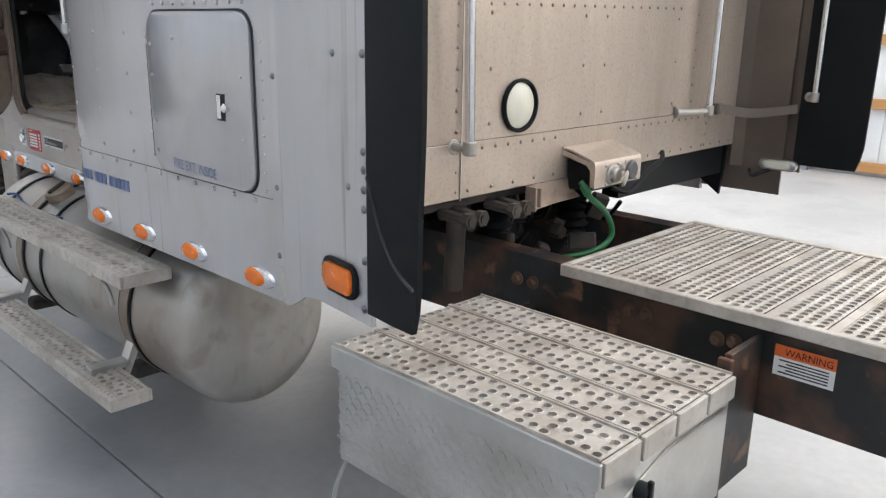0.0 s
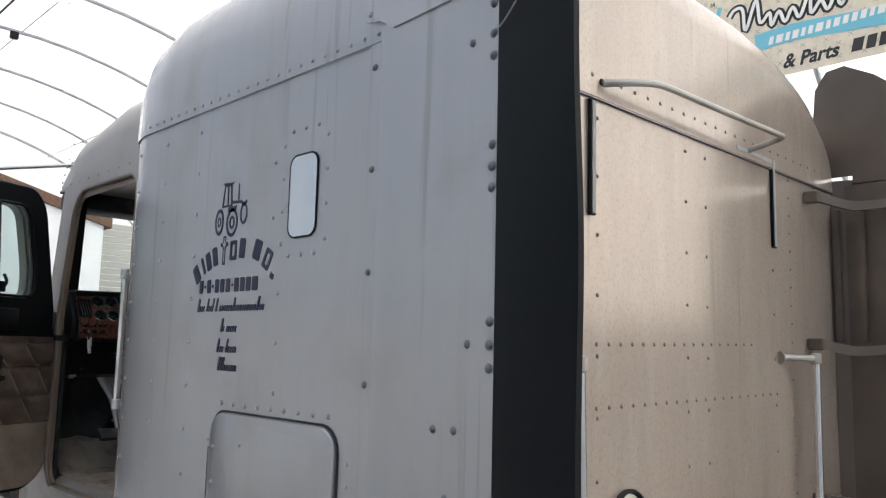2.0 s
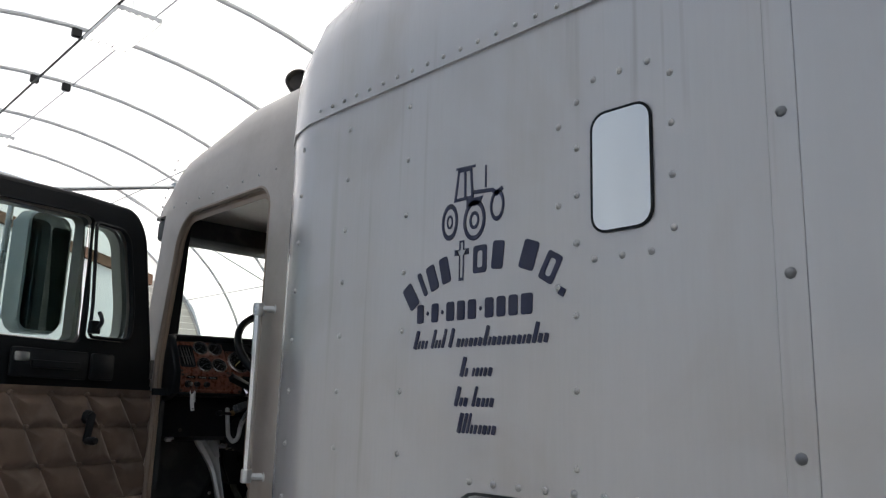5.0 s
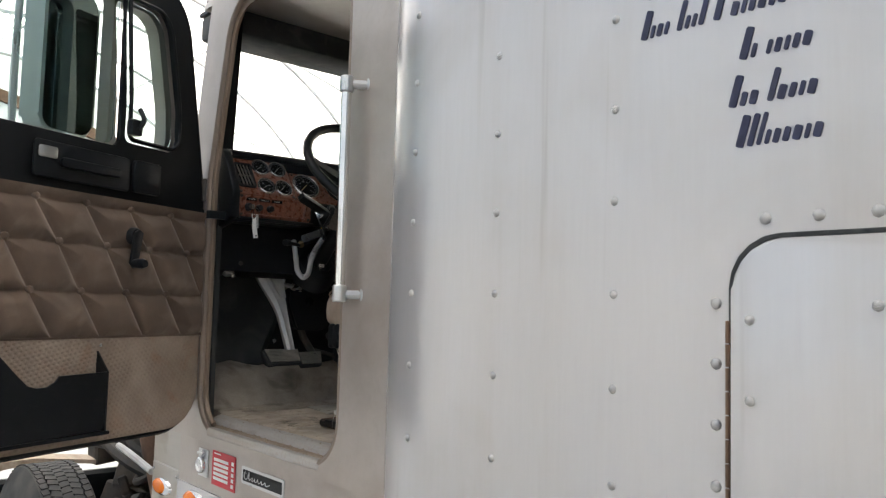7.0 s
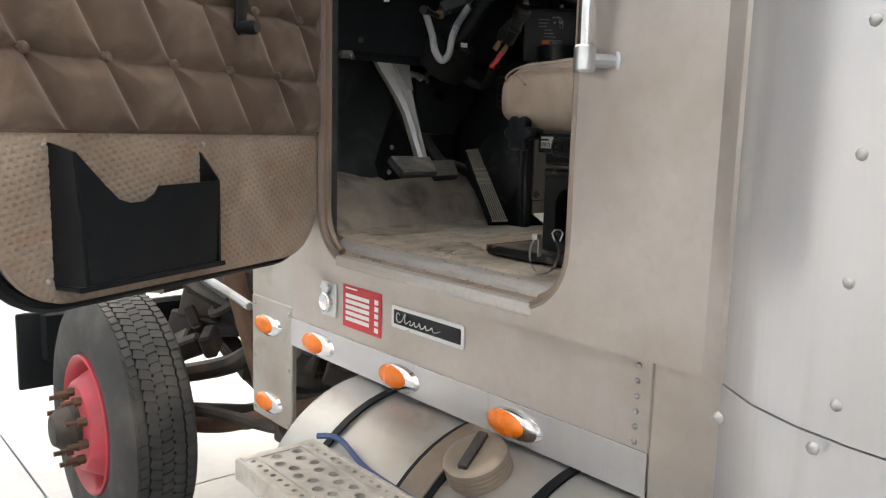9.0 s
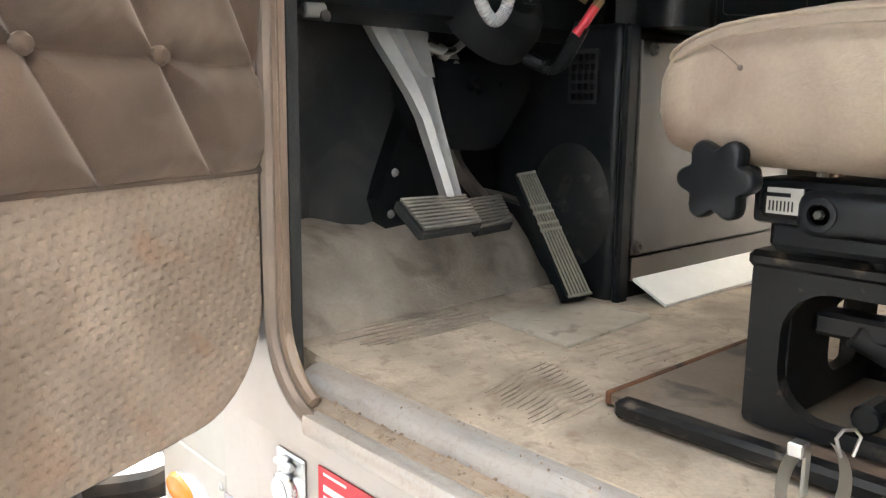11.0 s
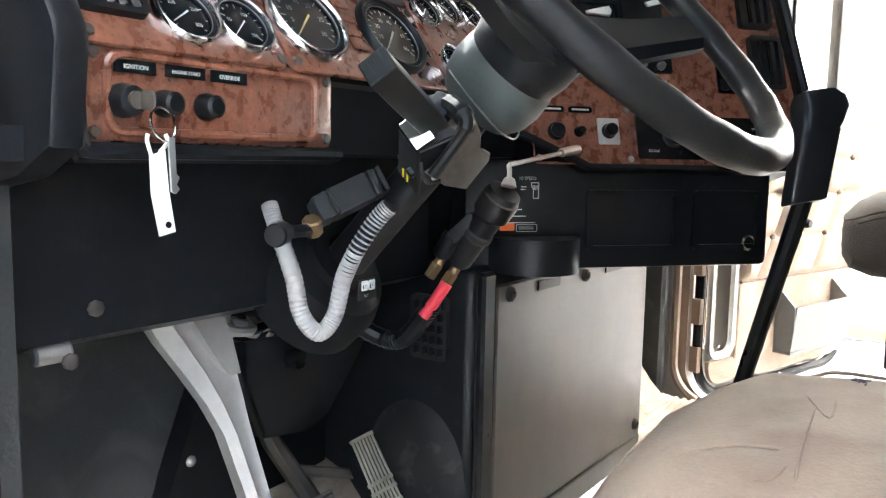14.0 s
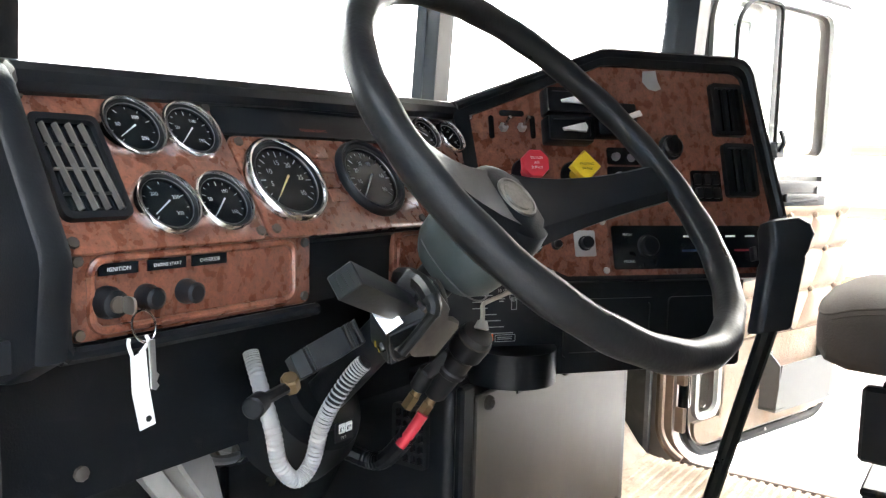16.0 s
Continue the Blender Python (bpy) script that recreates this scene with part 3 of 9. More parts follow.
for y in (0.1, 4.4):
    bm = B()
    tube(bm, [(8.005, y, 5.86), (8.005, y, arch(radians(61))[1])], 0.008, 5)
    part("cord", bm, GALV, banner)

# ---- truck ----
CX = 2.55
truck = thing("semi_truck", (CX, 3.0, GROUND), "champagne silver conventional semi truck with a large sleeper, hood removed", "truck")
RIVETS = []


def rivet_row(parent, a, b, count, normal, r=0.0085, skip=()):
    a, b = Vector(a), Vector(b)
    for i in range(count):
        if i not in skip:
            RIVETS.append((parent, a.lerp(b, i / max(1, count - 1)), Vector(normal), r))


def side_plan(y, off=0.0):
    """x of the sleeper's flank at y, rounded in towards the cab."""
    if y < 3.2:
        return 1.24 + off
    t = min(1.0, (y - 3.2) / 0.34)
    return 1.24 + off + 0.24 * (1 - math.sqrt(max(0.0, 1 - t * t)))


def flank(bm, y0, y1, z0, z1, off=0.0, thick=0.02, mirror=False, steps=14):
    ys = [y0 + (y1 - y0) * k / steps for k in range(steps + 1)]
    s = (lambda x: 2 * CX - x) if mirror else (lambda x: x)
    ring = [(side_plan(y, off), y) for y in ys] + [(side_plan(y, off) + thick, y) for y in reversed(ys)]
    loft(bm, [[(s(x), y, z) for x, y in ring] for z in (z0, z1)])


def flare(d, z, w=0.0):
    """A point of the flared side extender: d back from the joint strip, w out of the sheet."""
    return (1.232 - 0.1392 * d - 0.9903 * w, 1.90 - 0.9903 * d + 0.1392 * w, z)


FLARE_OUT = (-0.9903, 0.1392, 0)
walls = []
for mir in (False, True):
    bm = B()
    flank(bm, 1.90, 3.54, 1.18, 2.657, 0.0, 0.03, mir, 24)
    w = part("sleeper_wall", bm, SILVER, truck, "silver sleeper side sheet with faint water streaks")
    bm = B()
    flank(bm, 1.90, 3.54, 0.876, 1.178, -0.002, 0.03, mir, 24)
    sk = part("sleeper_skirt", bm, SILVER, truck)
    bm = B()
    if mir:
        flank(bm, 1.50, 1.932, 0.90, 2.69, -0.005, 0.012, mir, 2)
        flank(bm, 1.50, 1.66, 2.696, 3.05, -0.005, 0.012, mir, 2)
    else:
        prism(bm, [(0.028, 0.878), (0.06, 0.884), (0.10, 0.905), (0.15, 0.935), (0.22, 0.948), (0.493, 0.952), (0.493, 2.640), (0.47, 2.668), (0.028, 2.69)], flare, -0.012, 0.0)
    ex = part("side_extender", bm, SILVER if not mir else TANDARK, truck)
    walls.append((w, sk, ex))
w, sk, ex = walls[0]

# roof of the sleeper
bm = B()
rings = []
for y, h, n in ((1.745, 0.38, 2.6), (1.76, 0.47, 2.7), (1.80, 0.52, 2.9), (1.95, 0.545, 3.3), (2.6, 0.55, 4.2), (3.05, 0.535, 4.4), (3.25, 0.505, 4.0), (3.36, 0.45, 3.7), (3.45, 0.345, 3.4), (3.52, 0.20, 3.2), (3.56, 0.06, 3.0)):
    half = CX - side_plan(min(y, 3.52), -0.008)
    if y < 1.8:
        half -= 0.04
    ring = [(CX - half, y, 2.655), ]
    for k in range(29):
        a = math.pi * k / 28
        c, s = math.cos(a), math.sin(a)
        ring.append((CX - half * math.copysign(abs(c) ** (2 / n), c), y, 2.658 + (h + 0.039) * abs(s) ** (2 / n)))
    ring.append((CX + half, y, 2.655))
    rings.append(ring)
loft(bm, rings)
roof = part("sleeper_roof", bm, SILVER, truck, "silver moulded sleeper roof cap")
bm = B()
loft(bm, [[(CX + (x - CX) * 1.003, y - 0.004 if k == 0 else y, z + 0.004) for x, y, z in ring] for k, ring in enumerate(rings[:3])])
part("roof_back_panel", bm, TAN, truck, "tan rounded rear face of the sleeper roof")
bm = B()
prism(bm, [(-0.044, 2.720), (-0.02, 2.712), (0.02, 2.704), (0.05, 2.690), (0.075, 2.672), (0.088, 2.667), (0.493, 2.648), (0.493, 3.10), (-0.044, 3.02)], flare, 0.001, 0.006)
upper = part("roof_extender", bm, SILVER, truck, "flared upper extender sheet beside the roof cap")
bm = B()
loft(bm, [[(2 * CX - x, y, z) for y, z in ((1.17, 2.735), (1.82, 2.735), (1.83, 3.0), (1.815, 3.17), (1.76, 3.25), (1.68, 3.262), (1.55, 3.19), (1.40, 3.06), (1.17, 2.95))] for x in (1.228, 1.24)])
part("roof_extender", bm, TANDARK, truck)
for d, z in ((0.46, 2.70), (0.46, 2.78), (-0.022, 2.735), (-0.022, 2.93), (0.46, 2.95)):
    RIVETS.append((upper, Vector(flare(d, z, 0.005)), Vector(FLARE_OUT), 0.0095))

# back wall
bm = B()
span(bm, 1.262, 3.838, 1.755, 1.79, 1.31, 2.70)
back = part("sleeper_back_wall", bm, TAN, truck, "tan riveted aluminium sleeper back wall, weathered")
bm = B()
span(bm, 1.262, 3.838, 1.75, 1.79, 1.125, 1.308, 0.002, 1)
backlow = part("back_sill", bm, TAN, truck)
bm = B()
span(bm, 1.83, 1.835, 1.7445, 1.749, 1.12, 2.70)
span(bm, 1.30, 3.80, 1.748, 1.754, 2.655, 2.705)
part("lap_seam", bm, CABTAN, truck)

rivet_row(back, (1.815, 1.752, 1.15), (1.815, 1.752, 2.65), 24, (0, -1, 0), 0.007)
rivet_row(back, (1.97, 1.754, 1.925), (2.98, 1.754, 1.945), 17, (0, -1, 0), 0.007)
rivet_row(back, (1.97, 1.754, 1.742), (3.20, 1.754, 1.758), 20, (0, -1, 0), 0.007)
for x in (2.50, 2.64, 3.19, 1.975):
    rivet_row(back, (x, 1.754, 1.36), (x, 1.754, 2.60), 8, (0, -1, 0), 0.007)
rivet_row(back, (1.93, 1.7475, 2.674), (3.75, 1.7475, 2.692), 26, (0, -1, 0), 0.0075)
rivet_row(back, (3.36, 1.754, 1.36), (3.36, 1.754, 2.64), 18, (0, -1, 0), 0.006)
rivet_row(back, (1.93, 1.742, 2.722), (3.70, 1.742, 2.728), 24, (0, -1, 0), 0.0075)
rivet_row(back, (1.34, 1.748, 2.67), (1.78, 1.748, 2.672), 6, (0, -1, 0), 0.007)
rivet_row(backlow, (1.87, 1.748, 1.285), (2.34, 1.748, 1.285), 8, (0, -1, 0), 0.007)
rivet_row(backlow, (1.87, 1.748, 1.15), (2.34, 1.748, 1.15), 5, (0, -1, 0), 0.007)
rivet_row(backlow, (2.78, 1.748, 1.285), (3.80, 1.748, 1.285), 18, (0, -1, 0), 0.007)
rivet_row(backlow, (2.82, 1.748, 1.15), (3.78, 1.748, 1.15), 11, (0, -1, 0), 0.007)
rivet_row(backlow, (3.52, 1.748, 1.15), (3.52, 1.748, 1.30), 4, (0, -1, 0), 0.007)

# flank rivets and bolts
nx = (-1, 0, 0)
for y, z0, c in ((2.303, 1.77, 4), (2.806, 1.22, 11), (3.052, 1.22, 11), (3.287, 1.22, 11)):
    step = 0.137
    rivet_row(w, (side_plan(y, 0.001), y, z0), (side_plan(y, 0.001), y, z0 + step * (c - 1)), c, nx, 0.0075)
rivet_row(roof, (1.2315, 1.89, 2.676), (1.2315, 3.19, 2.678), 24, nx, 0.0062)
rivet_row(sk, (1.238, 2.02, 1.165), (1.238, 3.42, 1.168), 13, nx, 0.008)
rivet_row(w, (1.241, 2.575, 1.727), (1.241, 2.045, 1.727), 9, nx, 0.0085)
rivet_row(w, (1.241, 2.642, 1.62), (1.241, 2.642, 1.23), 6, nx, 0.0085)
rivet_row(w, (1.241, 1.965, 1.62), (1.241, 1.965, 1.20), 9, nx, 0.006)
for a, b, c in (((2.30, 2.46), (2.30, 2.18), 4), ((2.095, 2.46), (2.095, 2.18), 4), ((2.26, 2.495), (2.14, 2.495), 3), ((2.26, 2.145), (2.14, 2.145), 3), ((2.345, 2.42), (2.345, 2.10), 3)):
    rivet_row(w, (1.241, *a), (1.241, *b), c, nx, 0.0075)
for z in (2.60, 2.536, 2.489, 2.306, 2.262, 2.219, 1.956, 1.911, 1.867, 1.605, 1.382, 1.338, 1.29, 1.243, 1.114, 0.99):
    RIVETS.append((ex, Vector(flare(0.46, z)), Vector(FLARE_OUT), 0.011))
for d, z in ((0.283, 1.737), (0.353, 1.740), (0.327, 1.603), (0.392, 1.912), (0.392, 2.535), (0.39, 1.287)):
    RIVETS.append((ex, Vector(flare(d, z)), Vector(FLARE_OUT), 0.0095))
for z in (2.592, 2.333, 2.08, 1.813, 1.53, 1.22, 1.02):
    RIVETS.append((ex, Vector((1.2322, 1.90, z)), Vector(nx), 0.0095))

bm = B()
span(bm, 1.2324, 1.2385, 1.874, 1.924, 0.985, 2.655, 0.002, 1)
part("joint_strip", bm, SILVER, truck, "raised pale cover strip over the sheet joint")

# hatch with its seal, hinge and latch
put = lambda a, b, wd: (1.24 - wd, a, b)
bm = B()
o, i = rrect(1.997, 2.623, 1.177, 1.708, 0.068), rrect(2.003, 2.617, 1.183, 1.702, 0.064)
plate(bm, o, [i], lambda a, b: (1.2375, a, b), 0.0045)
hatch_seal = part("hatch_seal", bm, VINYL, truck)
bm = B()
prism(bm, rrect(2.005, 2.615, 1.185, 1.700, 0.062), put, 0.001, 0.012, 0.006)
hatch = part("luggage_door", bm, SILVER, truck, "closed rounded luggage hatch in the sleeper side")
bm = B()
span(bm, 1.226, 1.2285, 2.145, 2.19, 1.385, 1.465)
part("latch_recess", bm, BLACK, hatch)
bm = B()
lathe(bm, [(0, 0), (0.014, 0), (0.014, 0.012), (0.006, 0.02), (0, 0.02)], (1.228, 2.135, 1.425), (-1, 0, 0), 12)
span(bm, 1.222, 1.228, 2.165, 2.185, 1.39, 1.46, 0.002, 1)
part("latch", bm, CHROME, hatch)
for k in range(12):
    bm = B()
    cyl(bm, (1.2305, 2.6205, 1.24 + k * 0.03), (1.2305, 2.6205, 1.268 + k * 0.03), 0.003, None, 8)
    part("hinge_knuckle", bm, RUST, hatch)
for y, z in ((2.59, 1.60), (2.59, 1.50), (2.59, 1.35), (2.59, 1.25), (2.05, 1.52), (2.05, 1.34), (2.44, 1.62)):
    RIVETS.append((hatch, Vector((1.228, y, z)), Vector(nx), 0.007))

part("hatch_lettering", lettering("FIRE EXT. INSIDE", 0.047, lambda a, b, wd: (1.2275 - wd, 2.487 - a * 0.78, 1.205 + b - a * 0.02)), BLUE, hatch)

# small sleeper window
bm = B()
plate(bm, rrect(2.132, 2.265, 2.190, 2.423, 0.033), [rrect(2.1362, 2.2608, 2.1942, 2.4188, 0.030)], lambda a, b: (1.2355, a, b), 0.0065)
win = part("sleeper_window", bm, RUBBER, truck, "small rounded sleeper window in a black rubber seal")
bm = B()
prism(bm, rrect(2.137, 2.260, 2.195, 2.418, 0.029), put, 0.0015, 0.004)
part("pane", bm, WINGLASS, win)

# lettering bars, arch and emblem on the flank
sign = thing("door_sign", (1.24, 2.55, 2.0), "navy vinyl sign with arched block lettering bars under a tractor drawing", "decal")


def decal(name, loops, material=NAVY, x=1.2395, parent=None, depth=0.0012):
    bm = B()
    for loop in loops:
        prism(bm, loop, lambda a, b, wd: (x - wd, a, b), 0.0, depth)
    return part(name, bm, material, parent or sign, smooth=False)


def turned(loop, cy, cz, ang):
    c, s = math.cos(ang), math.sin(ang)
    return [(cy + a * c - b * s, cz + a * s + b * c) for a, b in loop]


for a, b, wd, ang in ((2.776, 2.118, 0.034, -0.62), (2.737, 2.143, 0.013, -0.50), (2.704, 2.155, 0.028, -0.38), (2.664, 2.168, 0.028, -0.27), (2.556, 2.181, 0.040, 0.0), (2.504, 2.184, 0.032, 0.1), (2.419, 2.173, 0.040, 0.34), (2.364, 2.142, 0.040, 0.52)):
    loop = rrect(-wd / 2, wd / 2, -0.030, 0.030, 0.006, 2)
    if wd == 0.040 and ang != 0.34:
        bm = B()
        plate(bm, turned(loop, a, b, ang), [turned(rrect(-wd / 2 + 0.012, wd / 2 - 0.012, -0.018, 0.018, 0.005, 2), a, b, ang)], lambda p, q: (1.2385, p, q), 0.001)
        part("letter_bar", bm, NAVY, sign)
    else:
        decal("letter_bar", [turned(loop, a, b, ang)])
decal("letter_bar", [turned(rrect(-0.008, 0.008, -0.008, 0.008, 0.002, 2), 2.336, 2.092, 0.5)])
bm = B()
cross = [(-0.006, -0.04), (0.006, -0.04), (0.006, 0.012), (0.018, 0.012), (0.018, 0.024), (0.006, 0.024), (0.006, 0.042), (-0.006, 0.042), (-0.006, 0.024), (-0.018, 0.024), (-0.018, 0.012), (-0.006, 0.012)]
cy, cz = 2.612, 2.183
plate(bm, [(cy + a * 1.2, cz + b * 1.08) for a, b in cross], [[(cy + a * 0.75, cz + 0.0015 + b * 0.94) for a, b in cross]], lambda p, q: (1.2385, p, q), 0.001)
part("cross_outline", bm, NAVY, sign)
y = 2.752
for wd in (0.028, 0.014, 0.028, 0.014, 0.03, 0.03, 0.03, 0.014, 0.03, 0.03, 0.03, 0.036):
    h = 0.021 if wd > 0.015 else 0.005
    decal("number_bar", [rrect(y - wd + 0.006, y, 2.076 - h, 2.076 + h, 0.005, 2)])
    y -= wd + 0.0032


def script_bar(y0, y1, z, h, seed):
    """An unreadable slanted script line as a row of thin upright bars on a stroke."""
    rnd, loops, y = random.Random(seed), [], y0
    first = True
    while y > y1:
        hh = h * (1.25 if first or rnd.random() < 0.12 else 0.55)
        wd = 0.011 if first else rnd.choice((0.006, 0.008, 0.010))
        lean = -0.3 * hh
        loops.append(turned(rrect(-wd / 2, wd / 2, 0.0, hh, 0.0025, 2), y - wd / 2, z - h * 0.5, 0.28))
        y -= wd + 0.0045
        if rnd.random() < 0.10:
            y -= 0.010
        first = False
    for loop in loops:
        decal("script_bar", [loop])


script_bar(2.762, 2.37, 2.015, 0.034, 1)
script_bar(2.61, 2.52, 1.953, 0.034, 2)
script_bar(2.625, 2.51, 1.892, 0.034, 3)
script_bar(2.615, 2.512, 1.838, 0.034, 4)


def ring_loop(cy, cz, r0, r1, n=20, sy=1.0):
    return ([(cy + sy * r1 * math.cos(2 * math.pi * k / n), cz + r1 * math.sin(2 * math.pi * k / n)) for k in range(n)],
            [(cy + sy * r0 * math.cos(2 * math.pi * k / n), cz + r0 * math.sin(2 * math.pi * k / n)) for k in range(n)])


bm = B()
for cyy, czz, r1, r0, sy in ((2.652, 2.275, 0.042, 0.030, 0.62), (2.575, 2.268, 0.045, 0.034, 0.75), (2.575, 2.268, 0.020, 0.012, 0.75), (2.652, 2.275, 0.016, 0.010, 0.62), (2.508, 2.29, 0.034, 0.024, 0.6)):
    o, i = ring_loop(cyy, czz, r0, r1, 20, sy)
    plate(bm, o, [i], lambda p, q: (1.2385, p, q), 0.001)
plate(bm, [(2.64, 2.318), (2.578, 2.318), (2.585, 2.388), (2.628, 2.392)], [[(2.632, 2.325), (2.608, 2.325), (2.609, 2.383), (2.624, 2.383)], [(2.602, 2.325), (2.586, 2.325), (2.591, 2.382), (2.603, 2.382)]], lambda p, q: (1.2385, p, q), 0.001)
for loop in ([(2.635, 2.396), (2.575, 2.393), (2.575, 2.387), (2.635, 2.390)], [(2.578, 2.335), (2.52, 2.33), (2.505, 2.318), (2.512, 2.312), (2.525, 2.322), (2.578, 2.326)], [(2.60, 2.318), (2.55, 2.318), (2.56, 2.30), (2.60, 2.30)], [(2.545, 2.335), (2.540, 2.335), (2.541, 2.385), (2.545, 2.385)], [(2.515, 2.32), (2.495, 2.33), (2.49, 2.322), (2.51, 2.31)]):
    prism(bm, loop, lambda a, b, wd: (1.2395 - wd, a, b), 0.0, 0.001)
part("tractor_drawing", bm, NAVY, sign)

vin = thing("number_decal", (1.24, 3.1, 1.09), "blue vinyl number bars along the sleeper skirt", "decal")
y = 3.275
for wd in (0.03, 0.012, 0.03, 0.0, 0.028, 0.03, 0.03, 0.0, 0.028, 0.028, 0.028, 0.028, 0.028):
    if wd:
        decal("number_bar", [rrect(y - wd, y, 1.060 - 0.003 * (3.275 - y), 1.10, 0.004, 2)], BLUE, 1.2375, vin)
    y -= wd + 0.007 if wd else 0.02


# lamps along the skirts
def marker(at, nrm=(-1, 0, 0), parent=None, flip=1):
    """An oval amber marker lamp on a chromed teardrop base."""
    x, y, z = at
    bm = B()
    lathe(bm, [(0.0, 0.012), (0.030, 0.012), (0.036, 0.009), (0.039, 0.0)], (0, 0, 0), (0, 0, 1), 22)
    bm.transform(Matrix(((0, 0, -1, x), (2.0 * flip, 0, 0, y - 0.008 * flip), (0, 0.85, 0, z), (0, 0, 0, 1))))
    lamp = part("marker_lamp", bm, CHROME, parent or truck, "amber oval marker lamp in a chrome base")
    bm = B()
    lathe(bm, [(0.0, 0.024), (0.016, 0.0225), (0.027, 0.018), (0.0325, 0.010), (0.033, 0.006)], (0, 0, 0), (0, 0, 1), 22)
    bm.transform(Matrix(((0, 0, -1, x), (1.72 * flip, 0, 0, y + 0.008 * flip), (0, 0.86, 0, z), (0, 0, 0, 1))))
    part("lens", bm, AMBER, lamp)


for y in (3.128, 2.771, 2.412, 2.022):
    marker((1.238, y, 0.926))
bm = B()
prism(bm, rrect(0.270, 0.434, 1.000, 1.092, 0.03), flare, 0.0, 0.012, 0.004)
lamp = part("turn_lamp", bm, RUBBER, truck, "amber rectangular turn lamp in a black rubber bezel")
bm = B()
prism(bm, rrect(0.290, 0.420, 1.014, 1.080, 0.014), flare, 0.010, 0.022, 0.005)
part("lens", bm, AMBER, lamp)


# rubber edges of the extenders
def flap(put, z0, z1, da, db, phase=0.0):
    """A hanging rubber strip from da to db behind the extender's edge, slightly wavy."""
    bm = B()
    n = 30
    rings = []
    for k in range(n + 1):
        z = z0 + (z1 - z0) * k / n
        wob = 0.009 * math.sin(z * 4.1 + phase) + 0.005 * math.sin(z * 9.7)
        cut = 0.024 if k in (0, n) else 0.008 if k in (1, n - 1) else 0.0
        mid = (da + db) / 2
        end = db + 0.2 * wob - cut
        rings.append([put(da - 0.015, z, 0.004), put(mid, z, 0.006 + 0.3 * wob), put(end, z, -0.004 - 0.4 * wob), put(end, z, -0.018 - 0.4 * wob), put(mid, z, -0.010 + 0.3 * wob), put(da - 0.015, z, -0.012)])
    loft(bm, rings)
    return part("rubber_flap", bm, RUBBER, truck, "black rubber edge flap of the side extender")


def far_edge(d, z, w=0.0):
    return (2 * CX - 1.247 + w, 1.90 - d, z)


flap(flare, 0.985, 2.632, 0.493, 0.683)
flap(flare, 2.654, 3.10, 0.493, 0.683)
flap(far_edge, 1.06, 2.70, 0.47, 0.76, 1.0)
bm = B()
tube(bm, smooth_path([flare(d, z, 0.016) for d, z in ((0.498, 1.33), (0.536, 1.248), (0.57, 1.187), (0.62, 1.133), (0.683, 1.102))], 5), 0.0045, 6)
part("flap_cord", bm, VINYL, truck)
bm = B()
tube(bm, smooth_path([flare(d, z, 0.014) for d, z in ((0.585, 2.655), (0.578, 2.628), (0.552, 2.585), (0.515, 2.55), (0.492, 2.535))], 5), 0.0019, 6)
part("flap_tie", bm, GREYC, truck)

# inside of the far extender with its curved ribs
bm = B()
rings = []
for k in range(9):
    y = 1.752 - 0.335 * k / 8
    x = 3.835 + 0.045 * math.sin(math.pi * k / 8 * 0.8)
    rings.append([(x, y, 1.02), (x, y, 2.715), (x + 0.008, y, 2.715), (x + 0.008, y, 1.02)])
loft(bm, rings)
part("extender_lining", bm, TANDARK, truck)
for z in (1.322, 1.958, 2.59):
    bm = B()
    pts = smooth_path([(3.52, 1.70, z), (3.56, 1.68, z - 0.005), (3.70, 1.60, z - 0.025), (3.83, 1.45, z)], 5)
    rings = []
    for p in pts:
        rings.append([(p.x, p.y, p.z - 0.02), (p.x, p.y, p.z + 0.02), (p.x + 0.03, p.y + 0.012, p.z + 0.02), (p.x + 0.03, p.y + 0.012, p.z - 0.02)])
    loft(bm, rings)
    box(bm, (3.53, 1.72, z), (0.04, 0.06, 0.05), 0.004, 1)
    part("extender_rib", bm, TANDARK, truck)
bm = B()
for y in (1.72, 1.62):
    span(bm, 3.80, 3.83, y - 0.012, y + 0.012, 1.98, 2.57)
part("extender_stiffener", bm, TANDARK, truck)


def grab_rail(name, a, b, base_dir, material=GRAB, r=0.016, off=0.075):
    """An upright rail on two cast end brackets that stand off along base_dir."""
    a, b, d = Vector(a), Vector(b), Vector(base_dir)
    bm = B()
    tube(bm, [a, b], r, 12)
    g = part(name, bm, material, truck, "polished tubular grab rail on cast end brackets")
    for p in (a, b):
        bm = B()
        cyl(bm, p + (a - b).normalized() * 0.02 * (1 if p == a else -1), p - (a - b).normalized() * 0.025 * (1 if p == a else -1), r * 1.35, None, 12, 0.004)
        cyl(bm, p, p + d * off, r * 0.8, r * 0.9, 10)
        cyl(bm, p + d * (off - 0.008), p + d * off, r * 1.6, None, 16, 0.003)
        part("bracket", bm, TANKM if material == GRAB else SATIN, g)
    return g


grab_rail("grab_rail", (1.80, 1.68, 1.30), (1.785, 1.68, 1.873), (0, 1, 0))
grab_rail("grab_rail", (3.40, 1.68, 1.32), (3.405, 1.68, 1.90), (-0.94, 0.34, 0), GRAB, 0.016, 0.2)
grab_rail("grab_rail", (3.80, 1.37, 1.38), (3.80, 1.375, 2.33), (0.5, 0.5, 0), GRAB, 0.014, 0.08)
grab_rail("grab_rail", (1.445, 3.832, 1.632), (1.445, 3.832, 2.191), (0.90, -0.436, 0), CHROME, 0.014, 0.061)

